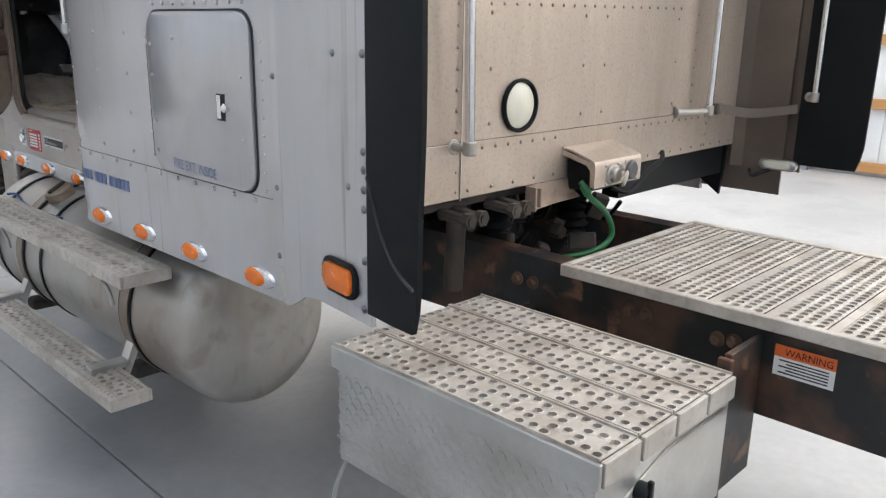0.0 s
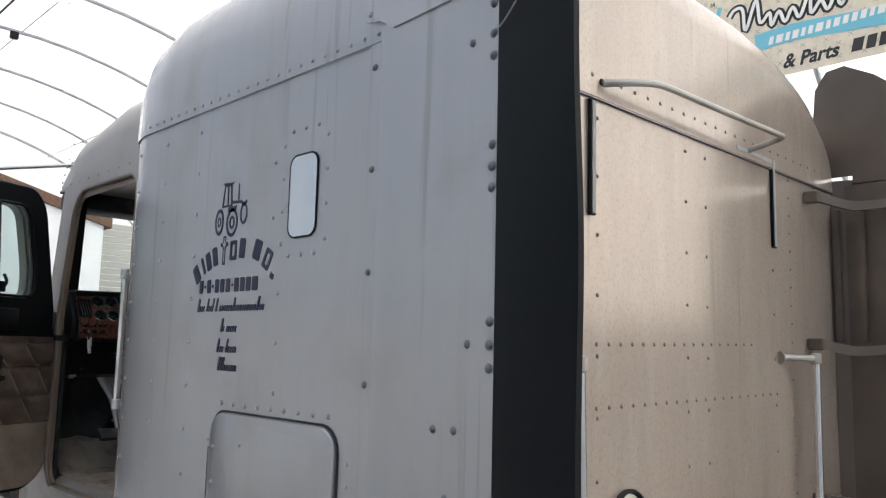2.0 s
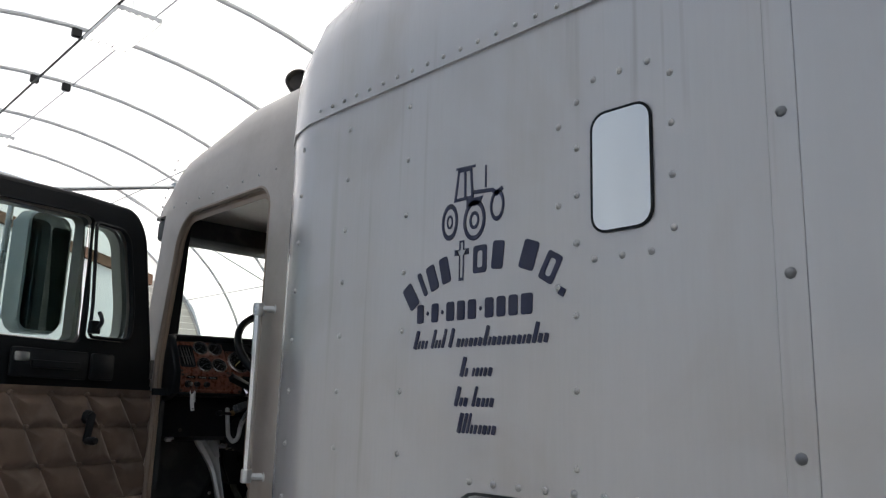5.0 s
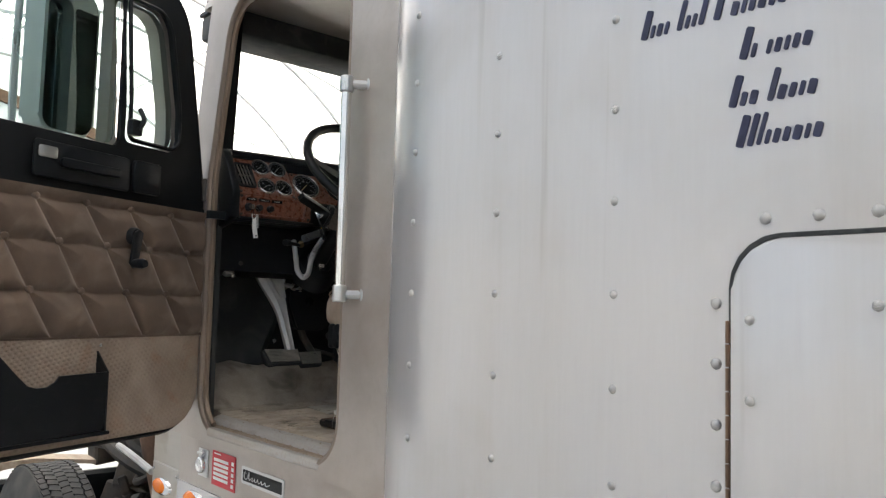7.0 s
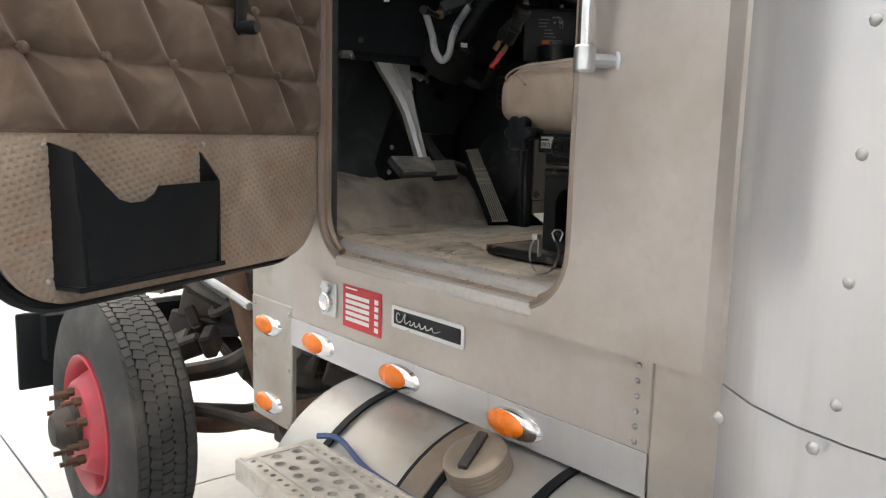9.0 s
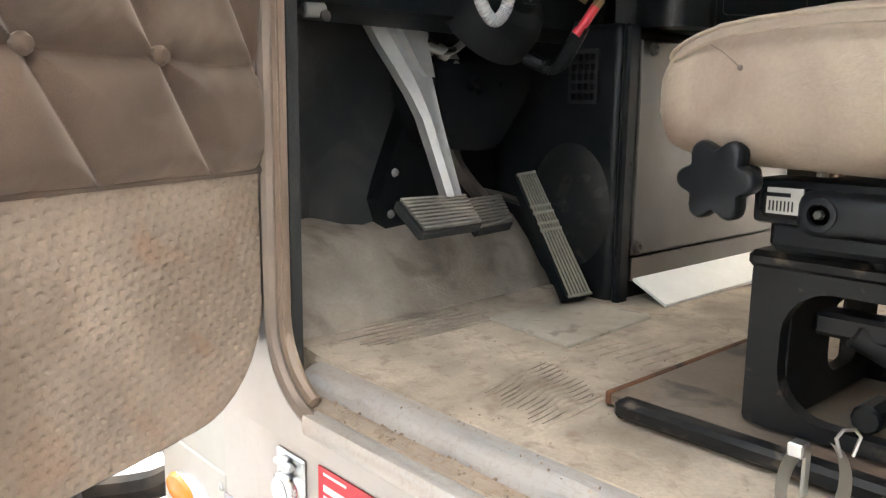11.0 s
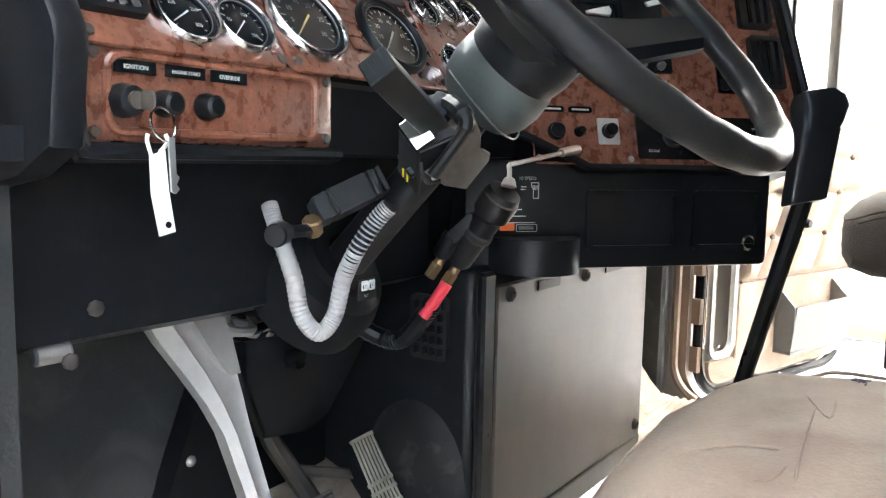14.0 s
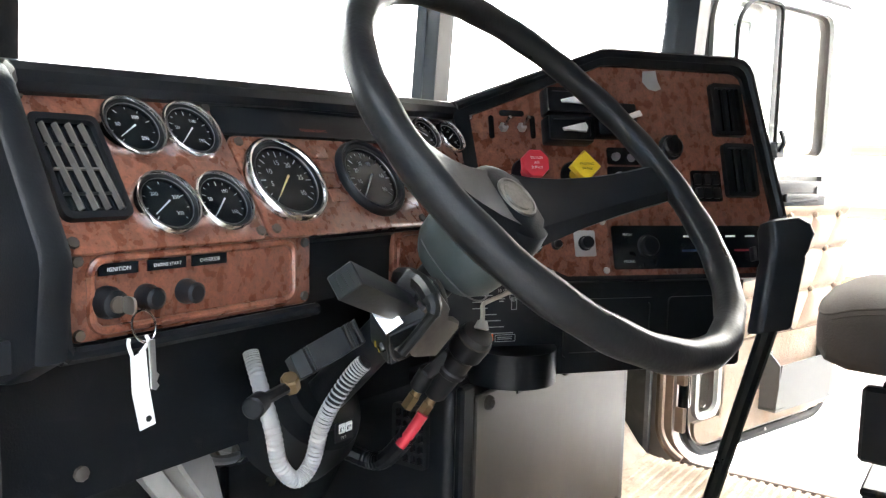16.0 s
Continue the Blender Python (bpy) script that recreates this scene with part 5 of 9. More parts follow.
part("fuel_tank", bm, TANKM, truck, "round weathered aluminium fuel tank with rubber-lined straps")

# ---- cab shell ----
def arch_of(loop, low):
    """The part of a closed loop above low, from its front foot over the top to its rear foot."""
    mid = sum(a for a, b in loop) / len(loop)
    kept = [p for p in loop if p[1] > low]
    lead = 0
    while kept[lead][0] < mid:
        lead += 1
    return kept[lead:] + kept[:lead]


BODY = [(3.545, 1.129), (5.19, 1.129), (5.19, 2.06), (4.90, 2.12), (4.79, 2.70), (3.545, 2.70)]


def dense(loop, step=0.05):
    """The same closed loop with points no further apart than step."""
    out = []
    for (a, b), (c, d) in zip(loop, loop[1:] + loop[:1]):
        n = max(1, int(math.hypot(c - a, d - b) / step))
        out += [(a + (c - a) * k / n, b + (d - b) * k / n) for k in range(n)]
    return out


def raked(loop, on=True):
    """Lean the upper front of a door opening back along the windscreen post."""
    return [(a - 0.205 * max(0.0, b - 2.05) * max(0.0, min(1.0, (a - 3.95) / 0.7)), b) for a, b in dense(loop)] if on else loop



for mir in (False, True):
    s = (lambda x: 2 * CX - x) if mir else (lambda x: x)
    front = 4.865 if mir else 4.757
    OPEN = raked(rrect(3.885, front, 1.165, 2.66, [0.13, 0.13, 0.13, 0.09], 8), not mir)
    bm = B()
    plate(bm, BODY, [OPEN], lambda a, b: (s(1.50), a, b), -0.012 if not mir else 0.03)
    side = part("cab_side", bm, CABTAN, truck, "champagne cab side with a rounded door opening")
    bm = B()
    loop = [(s(1.497), a, b) for a, b in OPEN]
    tube(bm, loop, 0.011, 8, True)
    part("opening_trim", bm, JAMB, side)
    bm = B()
    big = raked(rrect(3.896, front - (0.011 if mir else 0.006), 1.176, 2.649, [0.12, 0.12, 0.12, 0.085], 8), not mir)
    tube(bm, [(s(1.528 if mir else 1.514), a, b) for a, b in arch_of(big, 1.181)], 0.014 if mir else 0.010, 8)
    part("opening_seal", bm, PILLAR, side)
    bm = B()
    outer = arch_of(raked(rrect(3.892, front - 0.007, 1.172, 2.653, [0.12, 0.12, 0.12, 0.085], 8), not mir), 1.177)
    inner = arch_of(raked(rrect(3.905, front - (0.045 if mir else 0.018), 1.180, 2.622, [0.11, 0.10, 0.10, 0.07], 8), not mir), 1.185)
    plate(bm, outer + inner[::-1], [], lambda a, b: (s(1.517 if mir else 1.513), a, b), -0.005 if not mir else 0.008)
    part("jamb_flange", bm, PILLAR, side)
    bm = B()
    span(bm, s(1.512), s(1.53), 3.70, 4.94, 0.885, 1.128, 0.003, 1)
    lower = part("cab_skirt", bm, CABTAN, truck)
    bm = B()
    span(bm, s(1.508), s(1.512), 3.70, 4.94, 0.875, 0.958)
    part("lamp_strip", bm, SILVER, truck)
    bm = B()
    span(bm, s(1.513), s(1.53), 4.942, 5.19, 0.60, 0.985, 0.003, 1)
    span(bm, s(1.516), s(1.53), 4.942, 5.19, 0.986, 1.128)
    corner = part("corner_plate", bm, TANKM, truck)
    bm = B()
    span(bm, s(1.505), s(1.53), 3.54, 3.697, 0.85, 1.13, 0.006, 1)
    part("rear_skirt", bm, CABTAN, truck)
    if not mir:
        cabside, cabskirt = side, lower
        for y in (4.79, 4.42, 4.03):
            marker((1.508, y, 0.912))
        marker((1.513, 5.085, 0.905))
        marker((1.513, 5.085, 0.66))
        rivet_row(side, (1.499, 3.84, 1.22), (1.499, 3.84, 2.52), 18, nx, 0.0055)
        rivet_row(side, (1.499, 3.76, 1.145), (1.499, 3.76, 1.62), 6, nx, 0.006)
        rivet_row(side, (1.499, 3.98, 1.145), (1.499, 3.70, 1.14), 5, nx, 0.007)
        rivet_row(lower, (1.511, 3.73, 0.97), (1.511, 3.73, 1.11), 6, nx, 0.006)
        rivet_row(side, (1.499, 4.78, 1.2), (1.499, 4.78, 1.75), 5, nx, 0.005)
        rivet_row(side, (1.494, 3.62, 2.712), (1.494, 4.85, 2.712), 11, nx, 0.006)
        rivet_row(corner, (1.512, 4.955, 0.62), (1.512, 4.955, 0.96), 3, nx, 0.007)
        rivet_row(corner, (1.512, 5.17, 0.62), (1.512, 5.17, 0.96), 3, nx, 0.007)
    else:
        far_side = side

# hollow fairing between the cab side and the sleeper
bm = B()
loft(bm, [[(1.4985, 3.74, z), (1.4995, 3.68, z), (1.4965, 3.63, z), (1.486, 3.585, z), (1.470, 3.555, z), (1.478, 3.535, z), (1.50, 3.58, z)] for z in (1.135, 2.70)])
part("side_fairing", bm, CABTAN, truck)

# seal between cab and sleeper
bm = B()
span(bm, 1.502, 1.53, 3.47, 3.56, 0.9, 2.70)
span(bm, 2 * CX - 1.502, 2 * CX - 1.53, 3.47, 3.56, 0.9, 2.70)
part("sleeper_boot", bm, RUBBER, truck)

bm = B()
rings = []
for y, h, hw in ((3.50, 0.43, 1.056), (3.75, 0.43, 1.056), (4.26, 0.425, 1.056), (4.55, 0.37, 1.056), (4.78, 0.325, 1.056), (4.88, 0.30, 1.056), (4.93, 0.265, 1.054), (5.00, 0.17, 1.05), (5.06, 0.075, 1.048), (5.09, 0.012, 1.046)):
    lean = 0.185 * min(1.0, max(0.0, (y - 3.9) / 0.95))
    ring = [(CX - hw, y - lean * hw, 2.692)]
    for k in range(25):
        a = math.pi * k / 24
        c, q = math.cos(a), math.sin(a)
        x = -hw * math.copysign(abs(c) ** 0.45, c)
        ring.append((CX + x, y - lean * abs(x), 2.70 + (h + 0.036) * abs(q) ** 0.45))
    ring.append((CX + hw, y - lean * hw, 2.692))
    rings.append(ring)
loft(bm, rings)
cabroof = part("cab_roof", bm, CABTAN, truck, "champagne cab roof cap with a rounded front")
rivet_row(cabroof, (1.493, 4.85, 2.735), (1.495, 4.735, 2.93), 6, nx, 0.007)
bm = B()
lathe(bm, [(0, 0), (0.04, 0), (0.05, 0.03), (0.055, 0.07), (0.047, 0.075), (0.04, 0.05), (0, 0.045)], (1.75, 4.16, 3.185), (-0.5, -0.6, 0.1), 20)
cyl(bm, (1.75, 4.16, 3.10), (1.75, 4.16, 3.2), 0.02, None, 8)
part("roof_beacon", bm, IRON, truck)

# two flat windscreen panes that meet at a centre post
def screen_y(x, z):
    return 5.03 - 0.185 * abs(x - CX) - 0.07 * (z - 2.13)


for x0, x1 in ((1.60, 2.525), (2.575, 3.50)):
    bm = B()
    loft(bm, [[(x, screen_y(x, z) + d, z) for x, z in ((x0, 2.10), (x1, 2.10), (x1, 2.725), (x0, 2.725))] for d in (0.0, 0.005)])
    g = part("windscreen", bm, PANE, truck, "clear windscreen pane")
    g.visible_shadow = False
bm = B()
for x0, x1, d in ((1.54, 1.60, 0.05), (2.525, 2.575, 0.03), (3.50, 3.56, 0.05)):
    loft(bm, [[(x0, screen_y(x0, z) - d, z), (x1, screen_y(x1, z) - d, z), (x1, screen_y(x1, z) + d, z), (x0, screen_y(x0, z) + d, z)] for z in (2.08, 2.74)])
for x0, x1 in ((1.54, 2.55), (2.55, 3.56)):
    loft(bm, [[(x, screen_y(x, 2.73) - 0.04, 2.70), (x, screen_y(x, 2.73) + 0.06, 2.70), (x, screen_y(x, 2.73) + 0.06, 2.755), (x, screen_y(x, 2.73) - 0.04, 2.755)] for x in (x0, x1)])
part("windscreen_frame", bm, BLACK, truck)
bm = B()
loft(bm, [[(x, screen_y(x, 2.1) - 0.03, 2.09), (x, 5.19, 2.07), (x, 5.19, 2.05), (x, screen_y(x, 2.1) - 0.03, 2.06)] for x in (1.531, CX, 3.569)])
part("cowl", bm, CABTAN, truck)

# cab lining
bm = B()
span(bm, 1.531, 3.569, 3.3, 5.0, 2.70, 2.714)
span(bm, 1.535, 3.565, 4.78, 5.0, 2.60, 2.70, 0.02, 2)
part("headliner", bm, VINYL, truck)
bm = B()
span(bm, 1.531, 3.569, 1.9, 5.16, 1.13, 1.168)
part("cab_floor", bm, IRON, truck)
bm = B()
span(bm, 1.531, 3.569, 5.14, 5.17, 1.168, 2.12)
span(bm, 3.52, 3.565, 4.875, 5.139, 1.168, 2.1, 0.01, 1)
part("firewall", bm, VINYL, truck)
bm = B()
span(bm, 1.29, 3.81, 1.80, 1.82, 1.17, 2.7)
for x in (1.275, 3.80):
    span(bm, x, x + 0.02, 1.821, 3.12, 1.17, 2.69)
part("sleeper_lining", bm, VINYL, truck)
bm = B()
loft(bm, [[(1.531, 3.57, z), (1.531, 3.86, z), (1.56, 3.88, z), (1.58, 3.86, z), (1.58, 3.57, z)] for z in (1.17, 2.7)])
part("door_post_lining", bm, VINYL, truck)

# things under and ahead of the door
badge = thing("name_badge", (1.51, 4.32, 1.06), "black name plate with a light script squiggle in a bright rim", "badge")
bm = B()
plate(bm, rrect(4.185, 4.45, 1.032, 1.086, 0.006, 3), [rrect(4.195, 4.44, 1.041, 1.077, 0.004, 3)], lambda a, b: (1.509, a, b), 0.008)
part("rim", bm, SATIN, badge)
bm = B()
span(bm, 1.508, 1.5115, 4.1955, 4.4395, 1.0415, 1.0765)
part("plate", bm, BLACK, badge)
bm = B()
pts = [(4.413, 1.066), (4.420, 1.071), (4.426, 1.066), (4.424, 1.052), (4.414, 1.049), (4.404, 1.055), (4.396, 1.070), (4.392, 1.072), (4.394, 1.056), (4.388, 1.050), (4.378, 1.058), (4.370, 1.060), (4.374, 1.050), (4.364, 1.052), (4.358, 1.060), (4.354, 1.050), (4.344, 1.053), (4.338, 1.061), (4.333, 1.050), (4.322, 1.053), (4.316, 1.060), (4.312, 1.051), (4.300, 1.054), (4.292, 1.060), (4.288, 1.051), (4.276, 1.052), (4.262, 1.058)]
tube(bm, smooth_path([(1.506, a, b) for a, b in pts], 3), 0.0014, 4)
part("squiggle", bm, SATIN, badge)
lab = thing("red_label", (1.51, 4.58, 1.05), "red decal with white printed lines", "label")
bm = B()
span(bm, 1.5095, 1.5115, 4.495, 4.665, 0.99, 1.103)
part("sheet", bm, REDL, lab)
bm = B()
span(bm, 1.5088, 1.5093, 4.60, 4.652, 1.093, 1.097)
for k in range(5):
    span(bm, 1.5088, 1.5093, 4.545, 4.652, 1.008 + k * 0.0155, 1.018 + k * 0.0155)
for k in range(5):
    span(bm, 1.5088, 1.5093, 4.506, 4.522, 1.0 + k * 0.018, 1.012 + k * 0.018)
tagged(part("print_line", bm, WHITE, lab), kind="stuff")
lock = thing("cab_lock", (1.51, 4.735, 1.05), "round chrome lock cover hinged on a small steel plate", "lock")
bm = B()
span(bm, 1.5065, 1.5115, 4.697, 4.770, 1.002, 1.096, 0.003, 1)
part("base", bm, SATIN, lock)
bm = B()
lathe(bm, [(0, 0.012), (0.014, 0.0125), (0.022, 0.015), (0.027, 0.012), (0.0295, 0.004), (0.0295, 0)], (1.5065, 4.736, 1.042), (-1, 0, 0), 24)
part("cover", bm, CHROME, lock)
bm = B()
cyl(bm, (1.500, 4.758, 1.081), (1.500, 4.716, 1.081), 0.0055, None, 10, 0.001)
span(bm, 1.499, 1.5065, 4.728, 4.745, 1.066, 1.092, 0.002, 1)
part("hinge", bm, SATIN, lock)

# sill
bm = B()
span(bm, 1.486, 1.513, 3.97, 4.67, 1.150, 1.1795, 0.006, 2)
part("door_sill", bm, SILLM, truck, "worn aluminium door sill with dried mud")
bm = B()
span(bm, 1.5135, 1.5485, 3.88, 4.775, 1.150, 1.1775, 0.003, 1)
part("sill_channel", bm, SILLR, truck)
bm = B()
rings = []
for k in range(25):
    y = 3.88 + 0.895 * k / 24
    wv = 0.004 * math.sin(k * 1.3) + 0.003 * math.sin(k * 2.9)
    rings.append([(1.549 + wv, y, 1.168), (1.553 + wv, y, 1.186 + 0.5 * wv), (1.562 + wv, y, 1.195), (1.572, y, 1.200 + 0.3 * wv), (1.590, y, 1.2025), (1.60, y, 1.168)])
loft(bm, rings)
part("sill_lip", bm, SILLM, truck)
rnd = random.Random(21)
bm = B()
for k in range(260):
    y = rnd.uniform(3.95, 4.68)
    x, z = rnd.choice(((rnd.uniform(1.515, 1.548), 1.178), (rnd.uniform(1.515, 1.548), 1.178), (rnd.uniform(1.56, 1.62), 1.204), (rnd.uniform(1.62, 2.0), 1.206)))
    r = rnd.uniform(0.001, 0.0028) if z < 1.2 else rnd.uniform(0.0008, 0.0017)
    m = Matrix.Translation((x, y, z)) @ Euler((rnd.random() * 3, rnd.random() * 3, rnd.random() * 3)).to_matrix().to_4x4() @ Matrix.Diagonal((r, r * 1.3, r * 0.8, 1))
    bmesh.ops.create_icosphere(bm, subdivisions=1, radius=1.0, matrix=m)
tagged(part("mud_crumb", bm, PEBBLE, truck), kind="stuff")
bm = B()
span(bm, 1.591, 1.64, 3.88, 4.80, 1.169, 1.202, 0.004, 1)
part("sill_mud", bm, MATM, truck)


# doors
def build_door(mir, ang):
    """An open cab door: s runs out from the hinge, w is towards its inner side."""
    h = Vector((1.488, 4.765, 0))
    c, q = math.cos(ang), math.sin(ang)
    S, W = Vector((-c, -q, 0)), Vector((q, -c, 0))

    def put(s, z, w):
        p = h + S * s + W * w
        return (2 * CX - p.x if mir else p.x, p.y, z)
    flat = lambda w: (lambda a, b: put(a, b, w))
    
    def swept(loop, base=2.0, k=0.18, s0=0.0):
        return [(a + k * max(0.0, b - base) * max(0.0, 1 - max(0.0, a - s0) / 0.36), b - (0.055 * max(0.0, a - 0.45) if b > 2.4 else 0.0)) for a, b in dense(loop)]
    outline = rrect(0.0, 0.925, 1.172, 2.665, [0.14, 0.15, 0.09, 0.16], 8) if mir else swept(rrect(0.0, 0.925, 1.172, 2.650, [0.14, 0.15, 0.09, 0.13], 8))
    if mir:
        winA, winB = rrect(0.392, 0.725, 2.140, 2.605, [0.03, 0.04, 0.05, 0.03], 5), rrect(0.115, 0.365, 2.10, 2.605, [0.05, 0.03, 0.03, 0.12], 6)
        holeA, holeB, frame_loop = rrect(0.384, 0.733, 2.132, 2.613, [0.03, 0.04, 0.05, 0.03], 5), rrect(0.107, 0.373, 2.092, 2.613, [0.05, 0.03, 0.03, 0.12], 6), rrect(0.012, 0.915, 1.885, 2.655, [0.02, 0.02, 0.085, 0.15], 8)
    else:
        winA, winB = swept(rrect(0.394, 0.868, 2.088, 2.576, [0.03, 0.04, 0.05, 0.03], 5)), swept(rrect(0.150, 0.362, 2.108, 2.560, [0.045, 0.02, 0.02, 0.07], 6), 2.24, 0.20, 0.15)
        holeA, holeB, frame_loop = swept(rrect(0.386, 0.876, 2.080, 2.584, [0.03, 0.04, 0.05, 0.03], 5)), swept(rrect(0.142, 0.368, 2.100, 2.568, [0.045, 0.02, 0.02, 0.07], 6), 2.24, 0.20, 0.14), swept(rrect(0.012, 0.915, 1.905, 2.642, [0.02, 0.02, 0.085, 0.125], 8))
    peep = [rrect(0.020, 0.122, 1.318, 1.662, 0.035, 5)] if mir else []
    d = part("door", plate(B(), outline, [winA, winB] + peep, flat(-0.06), 0.05 if not mir else -0.05), CABTAN, truck, "open cab door with a tufted brown velour inner pad")
    bm = B()
    plate(bm, frame_loop, [holeA, holeB], flat(-0.0095), 0.016 if not mir else -0.016)
    # the far door's surround, pad and pocket get paler colours than the near one's
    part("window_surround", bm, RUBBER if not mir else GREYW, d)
    for loop in (winA, winB):
        bm = B()
        prism(bm, loop, put, -0.038, -0.034)
        g = part("pane", bm, TINTED if not mir else PANE, d)
        g.visible_shadow = False
    bm = B()
    tube(bm, [put(a, b, 0.004) for a, b in winB], 0.007, 6, True)
    part("vent_seal", bm, RUBBER, d)
    bm = B()
    prism(bm, rrect(0.335, 0.375, 2.12, 2.17, 0.006, 2), put, 0.005, 0.03)
    tube(bm, smooth_path([put(0.350, 2.14, 0.03), put(0.345, 2.17, 0.045), put(0.35, 2.205, 0.03)], 4), 0.008, 6)
    part("vent_latch", bm, BLACK, d)
    bm = B()
    prism(bm, rrect(0.362, 0.70, 1.940, 2.045, 0.012, 3), put, 0.0075, 0.016, 0.004)
    prism(bm, rrect(0.238, 0.350, 1.942, 2.045, 0.012, 3), put, 0.0075, 0.022, 0.004)
    prism(bm, rrect(0.41, 0.62, 1.975, 2.003, 0.008, 3), put, 0.017, 0.032, 0.004)
    part("door_handle", bm, BLACK, d)
    bm = B()
    prism(bm, rrect(0.63, 0.69, 1.995, 2.028, 0.006, 2), put, 0.017, 0.024, 0.003)
    part("lock_tab", bm, SATIN, d)
    # tufted pad
    z0, z1, s0, s1 = (1.535, 1.962, 0.145, 0.885) if mir else (1.492, 1.912, 0.006, 0.915)
    rise = 0.045 if mir else 0.0
    nx_, nz_ = (330, 150) if not mir else (150, 80)
    buttons = []
    for r, (zb, off) in enumerate(((1.885, 0.0), (1.765, -0.083), (1.625, 0.002), (1.490, -0.083))):
        for k in range(-1, 7):
            buttons.append((0.182 - rise + off + 0.168 * k, zb + rise, r))
    rows = [[b for b in buttons if b[2] == r] for r in range(4)]

    def height(s, z):
        e = 0.028
        dline = 9.0
        for zb in (1.885, 1.765, 1.625, 1.490):
            sag = 0.006 * abs(math.sin((s - 0.182 + rise) / 0.168 * math.pi))
            dline = min(dline, abs(z - zb - rise + sag))
        for r in range(3):
            za, zb = rows[r][0][1], rows[r + 1][0][1]
            if zb <= z <= za:
                t = (za - z) / (za - zb)
                for b in rows[r]:
                    dline = min(dline, abs(s - (b[0] - t * 0.084)) * 0.9)
        f = min(1.0, math.sqrt(dline * dline + 0.0035 ** 2) / 0.045)
        hgt = e * (1 - (1 - f) ** 2.4)
        edge = min(s - s0, s1 - s, 0.02) / 0.02
        return 0.004 + hgt * max(0.0, edge) ** 0.5
    bm = B()
    grid = [[bm.verts.new(put(s0 + (s1 - s0) * i / nx_, z0 + (z1 - z0) * j / nz_, height(s0 + (s1 - s0) * i / nx_, z0 + (z1 - z0) * j / nz_))) for i in range(nx_ + 1)] for j in range(nz_ + 1)]
    for j in range(nz_):
        for i in range(nx_):
            bm.faces.new((grid[j][i], grid[j][i + 1], grid[j + 1][i + 1], grid[j + 1][i]))
    pad = part("tufted_pad", bm, VELOUR if not mir else SEATM, d, "buttoned velour pad" if not mir else "buttoned pad in the seat colour")
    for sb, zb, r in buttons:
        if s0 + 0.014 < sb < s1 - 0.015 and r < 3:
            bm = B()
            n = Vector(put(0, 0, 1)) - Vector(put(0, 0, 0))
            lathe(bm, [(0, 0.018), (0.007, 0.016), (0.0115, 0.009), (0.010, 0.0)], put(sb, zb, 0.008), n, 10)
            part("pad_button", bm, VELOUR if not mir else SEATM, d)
    # woven lower carpet
    bm = B()
    low = rrect(0.006, 0.917, 1.178, 1.490, [0.135, 0.145, 0.004, 0.004], 8) if not mir else rrect(0.142, 0.885, 1.22, 1.533, [0.02, 0.145, 0.004, 0.004], 8)
    if mir:
        prism(bm, low, put, -0.0095, 0.004)
        prism(bm, rrect(0.006, 0.140, 1.22, 1.295, [0.06, 0.004, 0.004, 0.004], 6), put, -0.0095, 0.004)
    else:
        prism(bm, low, put, -0.0095, 0.004)
    part("carpet_panel", bm, WEAVE, d, "woven tan carpet lower panel")
    # soft woven surface with slanted dimples in brick order
    zt = 1.487 if not mir else 1.530
    zl = 1.180 if not mir else 1.222
    cut = 0.0028 if not mir else 0.006
    ns, nz = int(0.905 / cut), int((zt - zl) / cut)
    bm = B()
    verts = {}
    for i in range(ns + 1):
        for j in range(nz + 1):
            s_, z_ = 0.009 + 0.905 * i / ns, zl + (zt - zl) * j / nz
            rc = 0.140
            ds, dz = max(rc - s_ + 0.006, s_ - 0.917 + rc, 0.0), max(zl - 0.002 + rc - z_, 0.0)
            if ds * ds + dz * dz > (rc - 0.002) ** 2 and ds > 0 and dz > 0:
                continue
            if mir and (s_ > 0.88 or s_ < 0.145 and z_ > 1.292):
                continue
            r_ = (z_ + 0.22 * s_) / 0.0125
            row = math.floor(r_)
            u_ = (s_ - 0.25 * (z_ - zl)) / 0.0172 + 0.5 * (row % 2)
            du, dv = (u_ - math.floor(u_) - 0.5) * 0.0172, (r_ - row - 0.5) * 0.0125
            pit = math.exp(-(du / 0.0042) ** 2 - (dv / 0.0027) ** 2)
            verts[i, j] = bm.verts.new(put(s_, z_, 0.0072 - 0.0040 * pit))
    for i in range(ns):
        for j in range(nz):
            q = [verts.get((i, j)), verts.get((i + 1, j)), verts.get((i + 1, j + 1)), verts.get((i, j + 1))]
            if None not in q:
                bm.faces.new(q)
    part("carpet_weave", bm, CARPET, d, "soft woven carpet face with dimples")
    bm = B()
    tube(bm, [put(0.006 + 0.909 * k / 12 if not mir else 0.15 + 0.735 * k / 12, 1.491 if not mir else 1.533, 0.006) for k in range(13)], 0.006, 6)
    part("welt", bm, VELOUR, d)
    if mir:
        bm = B()
        plate(bm, rrect(0.004, 0.140, 1.299, 1.680, 0.045, 5), [rrect(0.020, 0.122, 1.318, 1.662, 0.034, 5)], flat(0.005), -0.016)
        part("lower_window_frame", bm, GREYW, d, "grey frame of the small lower door window")
        bm = B()
        prism(bm, rrect(0.022, 0.120, 1.320, 1.660, 0.033, 5), put, -0.03, -0.026)
        part("lower_pane", bm, PANE, d).visible_shadow = False
        bm = B()
